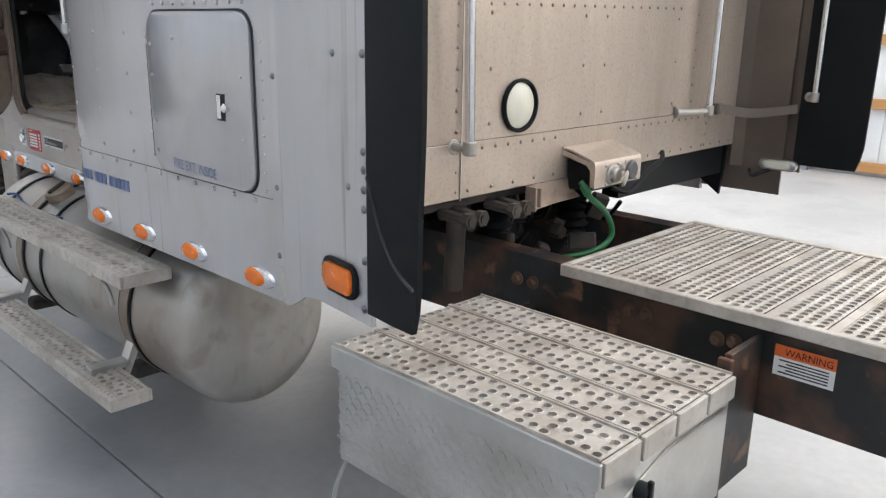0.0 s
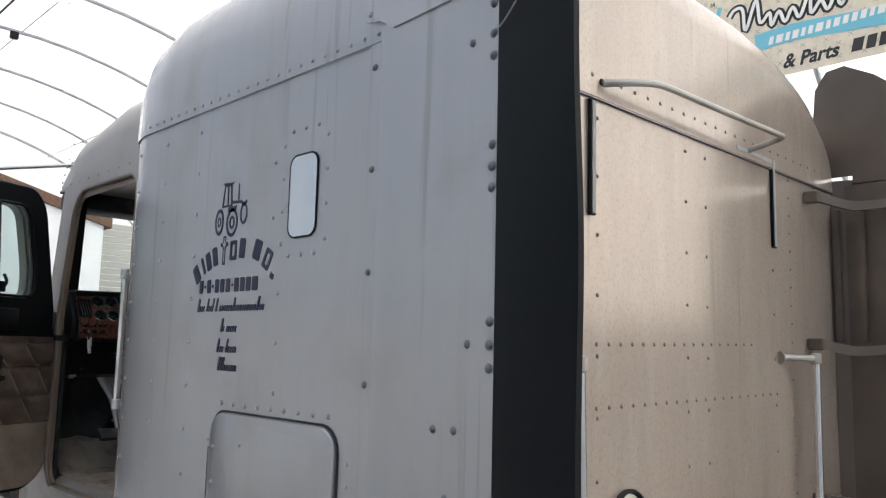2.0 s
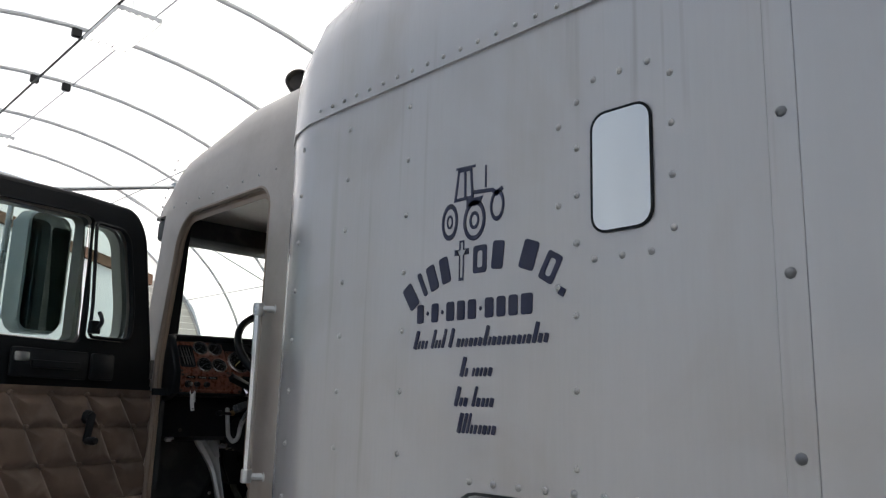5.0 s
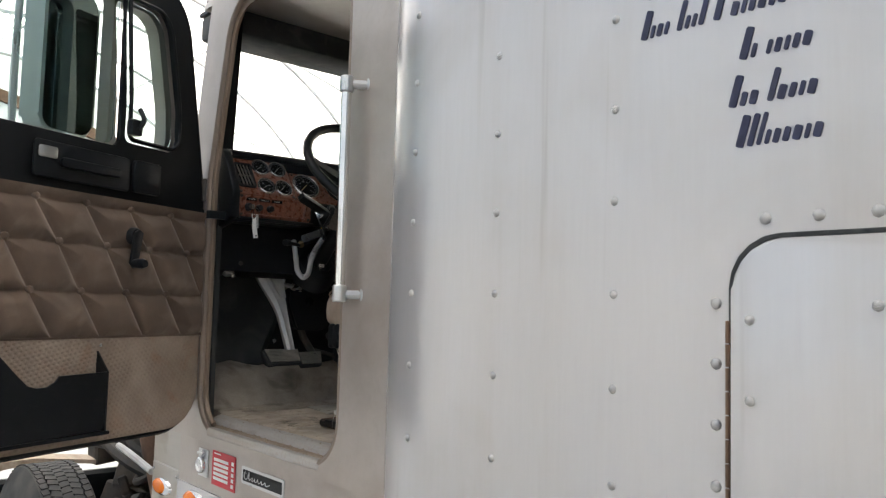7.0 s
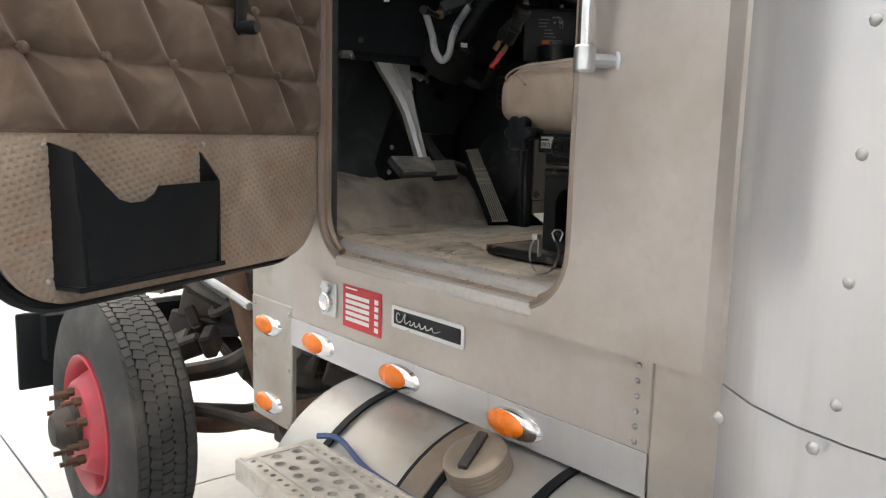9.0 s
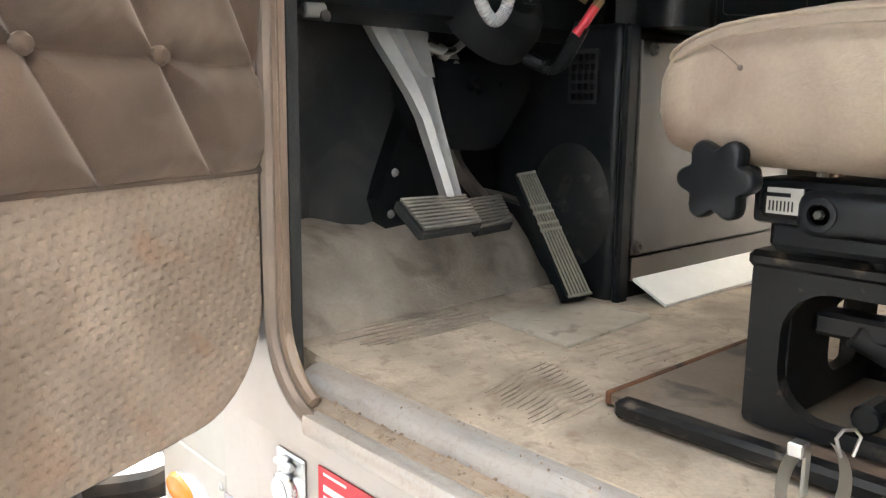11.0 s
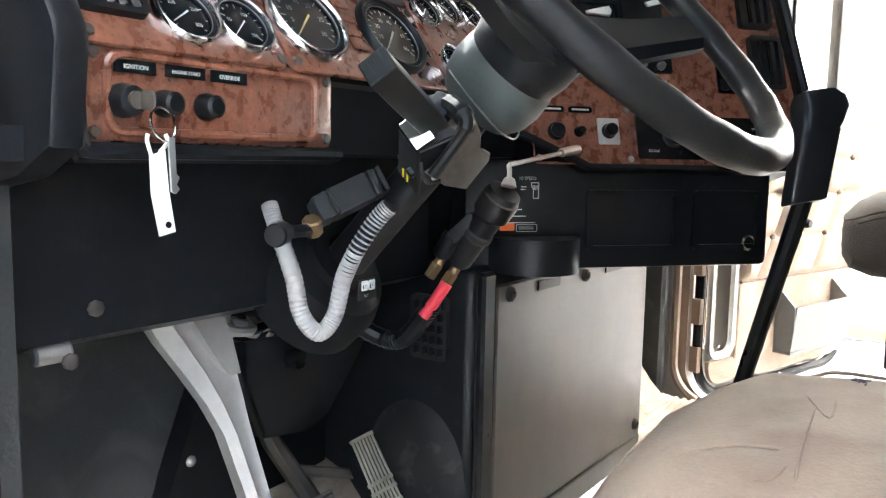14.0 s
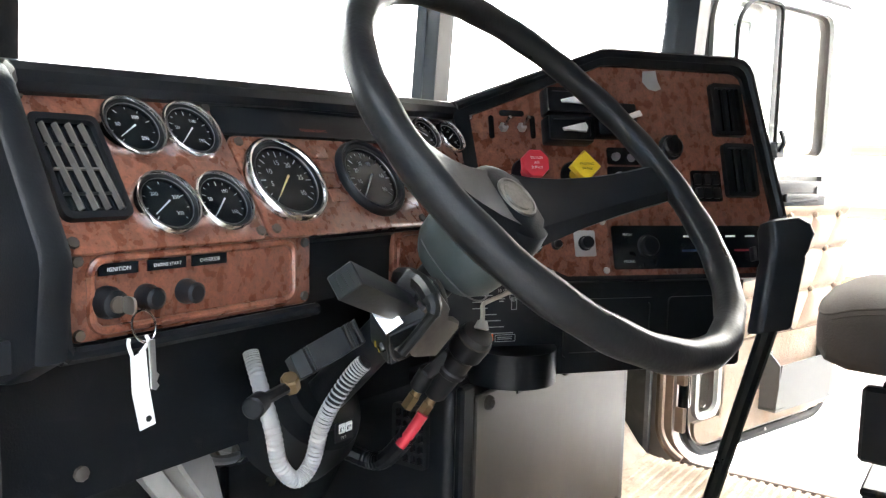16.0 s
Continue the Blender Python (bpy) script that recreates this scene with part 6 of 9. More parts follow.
        plate(bm, rrect(0.38, 0.90, 1.955, 2.075, 0.012, 3), [rrect(0.40, 0.68, 2.035, 2.062, 0.004, 2), rrect(0.40, 0.68, 2.0, 2.022, 0.004, 2)], flat(0.008), -0.02)
        part("pull_panel", bm, GREYW, d)
        for z_ in (1.30, 1.45, 1.60, 1.8):
            bm = B()
            prism(bm, rrect(-0.02, 0.0, z_ - 0.04, z_ + 0.04, 0.004, 2), put, -0.05, -0.02, 0.002)
            part("hinge_leaf", bm, PILLAR, d)
    # pocket
    bm = B()
    if not mir:
        prof = [(0.805, 1.455), (0.775, 1.425), (0.745, 1.395), (0.715, 1.368), (0.69, 1.36), (0.655, 1.36), (0.628, 1.372), (0.615, 1.388), (0.46, 1.390), (0.449, 1.391), (0.463, 1.222), (0.785, 1.218)]
    else:
        prof = [(0.735, 1.440), (0.393, 1.436), (0.365, 1.292), (0.715, 1.284)]
    prism(bm, prof, put, 0.062, 0.068)
    far = 0.735 if mir else 0.805
    base = 0.0 if not mir else 0.072
    for sa, zt, zf in ((far, 1.47 if not mir else 1.503, 1.455 if not mir else 1.440), (0.436, 1.45, 1.390) if not mir else (0.366, 1.508, 1.436)):
        loft(bm, [[put(sa + e + lean_, z_, w_) for z_, w_, lean_ in ((1.214 + base, 0.004, 0.0), (1.214 + base, 0.0675, 0.012 if sa < 0.5 else -0.018), (zf, 0.0675, 0.012 if sa < 0.5 else 0.0), (zt, 0.004, 0.0))] for e in (0.0, 0.006)])
    prism(bm, rrect(0.434 if not mir else 0.366, far + 0.004, 1.207 + base, 1.217 + base, 0.002, 1), put, 0.004, 0.067)
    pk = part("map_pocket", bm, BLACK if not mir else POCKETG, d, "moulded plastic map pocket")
    for sb, zb in ((0.82, 1.465), (0.43, 1.465), (0.822, 1.225), (0.42, 1.20)):
        RIVETS.append((d, Vector(put(sb, zb, 0.006)), Vector(put(0, 0, 1)) - Vector(put(0, 0, 0)), 0.006))
    # window crank
    bm = B()
    n = Vector(put(0, 0, 1)) - Vector(put(0, 0, 0))
    lathe(bm, [(0, 0.05), (0.022, 0.05), (0.026, 0.044), (0.028, 0.03)], put(0.352, 1.802, 0), n, 16)
    prism(bm, [(0.336, 1.812), (0.352, 1.822), (0.369, 1.812), (0.383, 1.715), (0.368, 1.700), (0.352, 1.712)], put, 0.05, 0.062, 0.004)
    lathe(bm, [(0, 0.105), (0.012, 0.105), (0.016, 0.095), (0.014, 0.06)], put(0.367, 1.715, 0), n, 14)
    part("window_crank", bm, BLACK, d)
    # edge and check strap
    bm = B()
    tube(bm, [put(a, b, -0.035) for a, b in outline], 0.016, 8, True)
    part("door_edge_seal", bm, RUBBER, d)
    bm = B()
    prism(bm, rrect(-0.10, 0.02, 1.905, 1.93, 0.004, 2), put, -0.02, -0.012)
    if not mir:
        loft(bm, [[(1.556, 4.712, z_), (1.556, 4.700, z_), (1.478, 4.712, z_), (1.474, 4.726, z_)] for z_ in (1.894, 1.922)])
    part("check_strap", bm, BLACK, d)
    # mirror on the outer side
    bm = B()
    prism(bm, rrect(0.345, 0.548, 2.115, 2.60, 0.05, 5), put, -0.27, -0.18, 0.02)
    mr = part("mirror", bm, HOUSING, d, "tall chrome-backed mirror on tubular arms")
    bm = B()
    prism(bm, rrect(0.355, 0.536, 2.127, 2.588, 0.042, 5), put, -0.181, -0.177)
    part("mirror_glass", bm, MIRRORD, mr)
    bm = B()
    tube(bm, smooth_path([put(0.50, 2.0, -0.06), put(0.56, 2.04, -0.22), put(0.575, 2.10, -0.26), put(0.575, 2.56, -0.26), put(0.555, 2.625, -0.25), put(0.46, 2.63, -0.22), put(0.36, 2.62, -0.06)], 5), 0.012, 8)
    part("mirror_arm", bm, SATIN, mr)
    return d


build_door(False, radians(23.6))
build_door(True, radians(17.0))
bm = B()
tube(bm, [(1.60, 4.88, 2.86), (1.03, 4.92, 2.735)], 0.010, 8)
box(bm, (1.57, 4.88, 2.855), (0.06, 0.04, 0.03), 0.006, 1)
part("mirror_stay", bm, SATIN, truck)
for z in (1.40, 2.0):
    bm = B()
    cyl(bm, (1.487, 4.778, z - 0.04), (1.487, 4.778, z + 0.04), 0.013, None, 10)
    part("door_hinge", bm, IRON, truck)


# ---- running gear ----
def wheel(x_out, side, y, r, width):
    """A steer wheel: tyre with blocks, red disc rim, studs and hub."""
    zc = GROUND + r
    ax = Vector((side, 0, 0))
    wh = part("wheel", lathe(B(), [(0.0, 0.035), (0.10, 0.035), (0.172, 0.030), (0.184, 0.020), (0.212, -0.030), (0.236, -0.078), (0.246, -0.085), (0.255, -0.040), (0.268, -0.004), (0.280, 0.006), (0.287, 0.002), (0.287, -0.02), (0.26, -0.10)], (x_out, y, zc), (ax.x, 0, 0), 48), REDP, truck, "steer wheel with a worn tyre and red painted disc")
    bm = B()
    hw = width / 2
    prof = [(0.285, 0.012), (0.31, 0.0), (0.40, -0.012), (0.46, 0.0), (r - 0.035, 0.012), (r - 0.008, 0.03), (r, 0.05)]
    groove = []
    for k in range(4):
        c = 0.05 + (width - 0.1) * (k + 0.5) / 4
        groove += [(r, c - 0.008), (r - 0.014, c - 0.005), (r - 0.014, c + 0.005), (r, c + 0.008)]
    prof += groove + [(r, width - 0.05), (r - 0.008, width - 0.03), (r - 0.035, width - 0.012), (0.46, width), (0.40, width + 0.012), (0.31, width), (0.285, width - 0.012)]
    lathe(bm, prof, (x_out, y, zc), (-ax.x, 0, 0), 72)
    part("tyre", bm, TYRE, wh, "worn ribbed tyre")
    bm = B()
    for k in range(80):
        a = 2 * math.pi * k / 80
        for j in range(5):
            c = 0.052 + (width - 0.104) * j / 4
            aa = a + (0.02 if j % 2 else -0.015)
            d = Vector((0, math.cos(aa), math.sin(aa)))
            t = Vector((0, -math.sin(aa), math.cos(aa)))
            p = Vector((x_out - ax.x * c, y, zc)) + d * r
            m = Matrix((Vector((1, 0, 0)), t, d)).transposed()
            box(bm, p, (0.046 if 0 < j < 4 else 0.03, 0.031, 0.006), 0, 0, m @ Euler((0, 0, 0.25 if j % 2 else -0.25)).to_matrix())
    tagged(part("tread_pattern", bm, TYRE, wh, smooth=False), kind="stuff")
    for k in range(10):
        a = 2 * math.pi * (k + 0.3) / 10
        bm = B()
        p = Vector((x_out + ax.x * 0.03, y + 0.143 * math.cos(a), zc + 0.143 * math.sin(a)))
        cyl(bm, p, p + ax * 0.075, 0.011, None, 8)
        cyl(bm, p, p + ax * 0.032, 0.019, None, 6)
        part("stud", bm, RUST, wh)
    bm = B()
    lathe(bm, [(0, 0.10), (0.06, 0.095), (0.078, 0.07), (0.084, 0.03), (0.095, 0.025), (0.10, 0.0)], (x_out + ax.x * 0.03, y, zc), (ax.x, 0, 0), 24)
    part("hub", bm, IRON, wh)
    return wh


wheel(1.285, -1, 6.22, 0.525, 0.28)
wheel(2 * CX - 1.285, 1, 6.22, 0.525, 0.28)
bm = B()
tube(bm, [(1.55, 6.22, 0.27), (1.75, 6.22, 0.22), (2.0, 6.22, 0.16), (3.1, 6.22, 0.16), (3.35, 6.22, 0.22), (3.55, 6.22, 0.27)], 0.06, 10)
part("front_axle", bm, IRON, truck)
for x in (2.17, 2.93):
    bm = B()
    for k in range(3):
        pts = smooth_path([(x, 5.25 + 0.16 * k, 0.60 - 0.06 * k), (x, 5.6, 0.42 - 0.028 * k), (x, 6.22, 0.27 - 0.028 * k), (x, 6.85, 0.42 - 0.028 * k), (x, 7.2 - 0.16 * k, 0.60 - 0.06 * k)], 4)
        rings = [[(p.x - 0.045, p.y, p.z - 0.012), (p.x + 0.045, p.y, p.z - 0.012), (p.x + 0.045, p.y, p.z + 0.012), (p.x - 0.045, p.y, p.z + 0.012)] for p in pts]
        loft(bm, rings)
    part("leaf_spring", bm, IRON, truck)
bm = B()
tube(bm, smooth_path([(1.66, 6.0, 0.34), (1.72, 5.75, 0.36), (1.80, 5.5, 0.37), (1.95, 5.25, 0.40)], 4), 0.024, 8)
tube(bm, smooth_path([(1.80, 5.5, 0.37), (1.75, 5.45, 0.55), (1.80, 5.35, 0.72)], 4), 0.035, 8)
cyl(bm, (1.80, 5.5, 0.33), (1.80, 5.5, 0.42), 0.04, None, 10, 0.006)
tube(bm, smooth_path([(1.62, 6.15, 0.45), (1.75, 5.85, 0.55), (1.80, 5.6, 0.70), (1.95, 5.4, 0.80)], 4), 0.04, 8)
part("steering_linkage", bm, IRON, truck)
bm = B()
span(bm, 2.25, 2.85, 5.25, 6.9, 0.55, 1.55, 0.05, 2)
span(bm, 2.40, 2.70, 5.3, 6.8, 1.55, 1.78, 0.04, 2)
rnd = random.Random(11)
span(bm, 2.28, 2.82, 5.35, 6.5, 0.22, 0.56, 0.05, 2)
for k in range(64):
    x, y, z = rnd.uniform(1.85, 2.3), rnd.uniform(5.25, 6.9), rnd.uniform(0.38, 1.15)
    box(bm, (x, y, z), (rnd.uniform(0.05, 0.2), rnd.uniform(0.05, 0.2), rnd.uniform(0.05, 0.2)), 0.012, 1, Euler((rnd.uniform(-.5, .5), rnd.uniform(-.5, .5), rnd.uniform(-1, 1))).to_matrix())
for k in range(16):
    x, y, z = rnd.uniform(1.75, 2.2), rnd.uniform(5.25, 6.2), rnd.uniform(0.75, 1.2)
    tube(bm, smooth_path([(x, y, z), (x + rnd.uniform(-.1, .1), y + .2, z - .1), (x + rnd.uniform(-.15, .15), y + .4, z - .03), (x + rnd.uniform(-.2, .2), y + .7, z + .05)], 5), rnd.choice((0.012, 0.02, 0.03)), 7)
part("engine", bm, IRON, truck, "dirty exposed engine with hoses")
bm = B()
tube(bm, smooth_path([(1.53, 5.24, 0.93), (1.54, 5.45, 0.95), (1.56, 5.7, 0.96), (1.66, 5.9, 0.90), (1.80, 6.0, 0.80)], 5), 0.014, 8)
part("hose", bm, GREYC, truck)
bm = B()
span(bm, 1.215, 1.40, 7.0, 7.03, 0.225, 0.60, 0.012, 2)
span(bm, 1.32, 3.78, 6.98, 7.05, 0.35, 0.60, 0.02, 1)
part("bumper", bm, RUBBER, truck)
bm = B()
loft(bm, [[(1.14, y, z), (1.42, y, z + 0.006), (1.70, y, z - 0.03), (1.70, y, z - 0.05), (1.42, y, z - 0.016), (1.16, y, z - 0.05)] for y, z in ((6.42, 0.80), (6.56, 0.805))])
part("fender_bracket", bm, SILLR, truck, "dusty bent fender bracket over the steer wheel")
bm = B()
tube(bm, smooth_path([(1.86, 5.30, 0.52), (1.80, 5.55, 0.42), (1.72, 5.85, 0.30), (1.66, 6.10, 0.24)], 5), 0.032, 10)
cyl(bm, (1.80, 5.62, 0.42), (1.72, 5.78, 0.98), 0.036, 0.042, 12, 0.006)
part("shock_absorber", bm, RUST, truck)

# ---- cab interior ----
bm = B()
prof = [(3.60, 1.20), (4.80, 1.205), (4.862, 1.214), (4.893, 1.245), (4.93, 1.295), (4.975, 1.342), (5.06, 1.368), (5.13, 1.38)]
rings = []
for k in range(15):
    x = 1.60 + (3.50 - 1.60) * k / 14
    lump = 0.012 * math.sin(x * 9) + 0.006 * math.sin(x * 23)
    rings.append([(x, y, z + (lump if i > 2 else 0.003 * math.sin(x * 7 + y * 5))) for i, (y, z) in enumerate(prof)])
loft(bm, [[(x, y, z) for x, y, z in r[:3]] + [(r[2][0], r[2][1], 1.17), (r[0][0], r[0][1], 1.17)] for r in rings])
floormat = part("floor_mat", bm, MATM, truck, "dusty tan rubber floor mat, worn and creased")
bm = B()
loft(bm, [[(x, y + 0.001, z) for x, y, z in r[2:]] + [(r[-1][0], r[-1][1], 1.17), (r[2][0], r[2][1] + 0.001, 1.17)] for r in rings])
part("toe_board", bm, TOEM, truck, "grimy carpeted toe board behind the pedals")
for k in range(13):
    bm = B()
    u = k / 12
    a, b = Vector((1.655, 4.398, 1.2030)).lerp(Vector((1.682, 4.527, 1.2030)), u), Vector((1.786, 4.409, 1.2030)).lerp(Vector((1.846, 4.562, 1.2030)), u)
    jag = 0.02 * math.sin(k * 5.1)
    tube(bm, [a + Vector((jag, 0, -0.0025)), (a + b) / 2 + Vector((0, 0.002, -0.0004)), b + Vector((jag * 0.7, 0, -0.0025))], [0.0015, 0.0060, 0.0015], 6)
    part("mat_rib", bm, MATM, floormat)
# dark strips between the ribs; the grooves' shade is in their colour
GROOVE = mat("rib_gap_shade", (0.27, 0.222, 0.172), 1.0, 0, 0.3, 30, 160, 0.2)
for k in range(12):
    bm = B()
    u = (k + 0.5) / 12
    a, b = Vector((1.655, 4.398, 1.2034)).lerp(Vector((1.682, 4.527, 1.2034)), u), Vector((1.786, 4.409, 1.2034)).lerp(Vector((1.846, 4.562, 1.2034)), u)
    jag = 0.009 * math.sin(k * 5.1)
    tube(bm, [a + Vector((jag, 0, 0)), (a + b) / 2 + Vector((0, 0.002, 0)), b + Vector((jag * 0.7, 0, 0))], [0.0006, 0.0014, 0.0006], 6)
    part("mat_groove", bm, GROOVE, floormat)
# these ribs take the darker toe colour in place of rib shade
for k in range(8):
    bm = B()
    yy = 4.868 - 0.0135 * k
    zz = 1.2046 + max(0, yy - 4.80) * 0.145
    tube(bm, [(1.69 + 0.03 * math.sin(k * 3.7), yy, zz), (1.83, yy - 0.003, zz + 0.0008), (1.97 + 0.03 * math.sin(k * 2.3), yy - 0.004, zz)], [0.0008, 0.0026, 0.0008], 6)
    part("mat_rib", bm, TOEM, floormat)
for k in range(7):
    bm = B()
    yy = 4.57 - 0.024 * k
    tube(bm, [(1.93 + 0.01 * math.sin(k * 3), yy, 1.2045), (2.05, yy - 0.01, 1.205), (2.17 + 0.02 * math.sin(k * 2), yy - 0.015, 1.2045)], [0.001, 0.0028, 0.001], 6)
    part("mat_rib", bm, MATM, floormat)
bm = B()
loop = [(1.943, 4.775), (2.172, 4.772), (2.187, 4.607), (2.17, 4.59), (1.914, 4.576)]
prism(bm, loop, lambda a, b, wd: (a, b, wd), 1.203, 1.2105, 0.003)
part("heel_plate", bm, mat("grey_heel_pad", (0.50, 0.445, 0.365), 0.8, 0, 0.15, 9, 90, 0.08, (0.30, 0.245, 0.18), 0.7, 7, specks=((0.22, 0.17, 0.12), 0.6, 25.0, 0.57, 0.7)), truck)
bm = B()
for k in range(54):
    span(bm, 2.965, 3.49, 3.70 + k * 0.024, 3.713 + k * 0.024, 1.204, 1.212, 0.003, 1)
tagged(part("ribbed_mat", bm, MATM, truck), kind="stuff")

# kick wall on the driver's side and firewall cover
bm = B()
loft(bm, [[(1.531, 4.757, z), (1.553, 4.765, z), (1.562, 4.90, z), (1.60 + 0.008 * math.sin(z * 14), 5.0 + (z - 1.2) * 0.02, z), (1.64, 5.030 + 0.012 * math.sin(z * 11 + 1), z), (1.70, 5.045 + 0.012 * math.sin(z * 17), z), (1.76, 5.052 + 0.016 * math.sin(z * 9 + 2), z), (1.82, 5.058 + 0.012 * math.sin(z * 13), z), (1.95, 5.062, z), (1.95, 5.13, z), (1.531, 5.13, z)] for z in [1.19 + 0.04 * k for k in range(20)]])
part("kick_panel", bm, KICK, truck, "dusty grey-black kick panel padding")
bm = B()
prism(bm, [(1.883, 1.40), (1.904, 1.338), (2.0, 1.341), (2.21, 1.345), (2.21, 1.70), (2.01, 1.70)], lambda a, b, wd: (a, wd, b), 5.02, 5.06)
part("firewall_plate", bm, BLACK, truck)
bm = B()
span(bm, 1.904, 2.0, 5.010, 5.02, 1.328, 1.338, 0.001, 1)
part("plate_edge", bm, SATIN, truck)
bm = B()
loft(bm, [[(1.905 + a, 4.885 + b, z) for a, b in ((0, 0), (0.13, -0.02), (w_, 0), (w_, 0.13), (0, 0.13))] for z, w_ in ((1.66, 0.26), (1.60, 0.255))] + [[(1.955, 4.90, 1.50), (2.03, 4.885, 1.49), (2.09, 4.90, 1.50), (2.09, 5.01, 1.50), (1.955, 5.01, 1.50)]])
bmesh.ops.bevel(bm, geom=list(bm.edges), offset=0.008, segments=2, affect="EDGES")
part("valve_housing", bm, BLACK, truck)
for x, z in ((1.915, 1.37), (1.925, 1.45), (1.98, 1.60)):
    RIVETS.append((floormat, Vector((x, 5.02, z)), Vector((0, -1, 0)), 0.009))

# engine tunnel with the steel access panel
bm = B()
span(bm, 2.215, 2.95, 4.715, 5.13, 1.18, 1.735, 0.02, 3)
tunnel = part("engine_tunnel", bm, BLACK, truck, "black engine tunnel with a grey steel access panel")
bm = B()
lathe(bm, [(0, 0.017), (0.03, 0.0165), (0.055, 0.0145), (0.075, 0.0105), (0.09, 0.005), (0.1, 0.0)], (2.2145, 4.79, 1.28), (-1, 0, 0), 36)
bm.transform(Matrix.Translation((0, 4.825, 1.385)) @ Matrix.Diagonal((1, 1.0, 1.25, 1)) @ Matrix.Translation((0, -4.79, -1.28)))
part("tunnel_bulge", bm, mat("scuffed_bulge", (0.014, 0.0145, 0.015), 0.5, 0, 0.3, 12, 200, 0.08, (0.05, 0.047, 0.042), 0.5, 11, specks=((0.12, 0.11, 0.098), 0.5, 26.0, 0.55, 0.76), spec=0.25), tunnel)
bm = B()
span(bm, 2.214, 2.25, 4.697, 4.714, 1.19, 1.73, 0.005, 1)
part("tunnel_corner", bm, BLACK, tunnel)
bm = B()
span(bm, 2.262, 2.885, 4.702, 4.713, 1.292, 1.705, 0.003, 1)
pan = part("access_panel", bm, PANEL, tunnel, "grey steel access panel")
for x in (2.39, 2.67):
    bm = B()
    span(bm, x, x + 0.08, 4.6985, 4.7015, 1.682, 1.698)
    part("panel_slot", bm, BLACK, pan)
for x, z in ((2.297, 1.688), (2.576, 1.688), (2.853, 1.688), (2.865, 1.32), (2.275, 1.31)):
    bm = B()
    lathe(bm, [(0.013, 0), (0.012, 0.006), (0.007, 0.009), (0.004, 0.004), (0, 0.004)], (x, 4.7015, z), (0, -1, 0), 12)
    part("screw", bm, IRON, pan)
bm = B()
span(bm, 2.255, 2.885, 4.6965, 4.7015, 1.245, 1.29)
part("panel_foot", bm, PANEL, tunnel)
bm = B()
loft(bm, [[(2.262, 4.696, 1.250), (2.885, 4.696, 1.250), (2.885, 4.62, 1.212), (2.262, 4.62, 1.212)], [(2.262, 4.700, 1.246), (2.885, 4.700, 1.246), (2.885, 4.62, 1.206), (2.262, 4.62, 1.206)]])
part("ramp_strip", bm, WHITE, tunnel, "bright angled metal strip")
bm = B()
plate(bm, rrect(4.758, 4.828, 1.585, 1.688, 0.008, 2), [rrect(4.764 + 0.0148 * i, 4.7755 + 0.0148 * i, 1.592 + 0.0184 * j, 1.606 + 0.0184 * j, 0.002, 1) for i in range(4) for j in range(5)], lambda a, b: (2.2125, a, b), -0.010)
part("vent_grille", bm, mat("black_grille", (0.018, 0.019, 0.020), 0.5, 0, 0.2, 20, 90, 0.03), tunnel)

# ---- dashboard ----
dash = thing("dashboard", (1.95, 4.75, 1.75), "black dashboard with burl wood panels, chrome gauges and switches", "dashboard")
K = 0.676
DN = Vector((0, -1, K)).normalized()
DV = Vector((0, K, 1)).normalized()
DP = Vector((0, 4.737, 2.081)) - DN * 0.013


def on_dash(x, v, w=0.0):
    """x, height along the slanted gauge panel from z 2.081, and out of it."""
    p = DP + DV * v + DN * w
    return (x, p.y, p.z)


def zv(z):
    return (z - 2.081) / DV.z


bm = B()
prof = [(4.697, 1.985), (4.790, 2.126), (4.78, 2.140), (4.80, 2.152), (4.90, 2.12), (5.11, 2.03), (5.11, 1.76), (4.83, 1.72), (4.80, 1.90), (4.72, 1.905), (4.705, 1.98)]
prism(bm, prof, lambda a, b, wd: (wd, a, b), 1.552, 2.33)
body = part("dash_body", bm, BLACK, dash)
bm = B()
prof = [(4.655, 1.985), (4.658, 2.0), (4.738, 2.140), (4.755, 2.155), (4.84, 2.165), (4.84, 1.86), (4.72, 1.88), (4.668, 1.905)]
prism(bm, prof, lambda a, b, wd: (wd, a, b), 1.535, 1.566, 0.006)
part("end_cap", bm, BLACK, dash)
bm = B()
tube(bm, smooth_path([(1.555, 4.755, 2.13), (1.565, 4.772, 2.144), (1.60, 4.782, 2.147), (1.842, 4.786, 2.153), (2.10, 4.79, 2.158), (2.33, 4.797, 2.163)], 4), 0.0165, 10)
tube(bm, smooth_path([(1.571, 4.690, 1.99), (1.571, 4.688, 1.925), (1.574, 4.687, 1.908), (1.588, 4.687, 1.9035), (1.70, 4.688, 1.9035), (1.882, 4.690, 1.9035)], 5), 0.0075, 8)
span(bm, 1.572, 1.885, 4.695, 4.80, 1.893, 1.9045, 0.003, 1)
part("dash_lip", bm, BLACK, dash)
bm = B()
prism(bm, [(4.80, 1.90), (4.80, 1.72), (4.86, 1.70), (5.1, 1.75), (5.1, 1.90)], lambda a, b, wd: (wd, a, b), 1.555, 2.21)
part("knee_panel", bm, BLACK, dash)
for x, z in ((1.648, 1.748), (1.62, 1.70)):
    bm = B()
    lathe(bm, [(0.0085, 0), (0.0085, 0.004), (0.006, 0.006), (0.0, 0.007)], (x, 4.799, z), (0, -1, 0), 8)
    part("screw", bm, IRON, dash)
bm = B()
cyl(bm, (1.590, 4.812, 1.708), (1.626, 4.808, 1.709), 0.011, None, 12, 0.003)
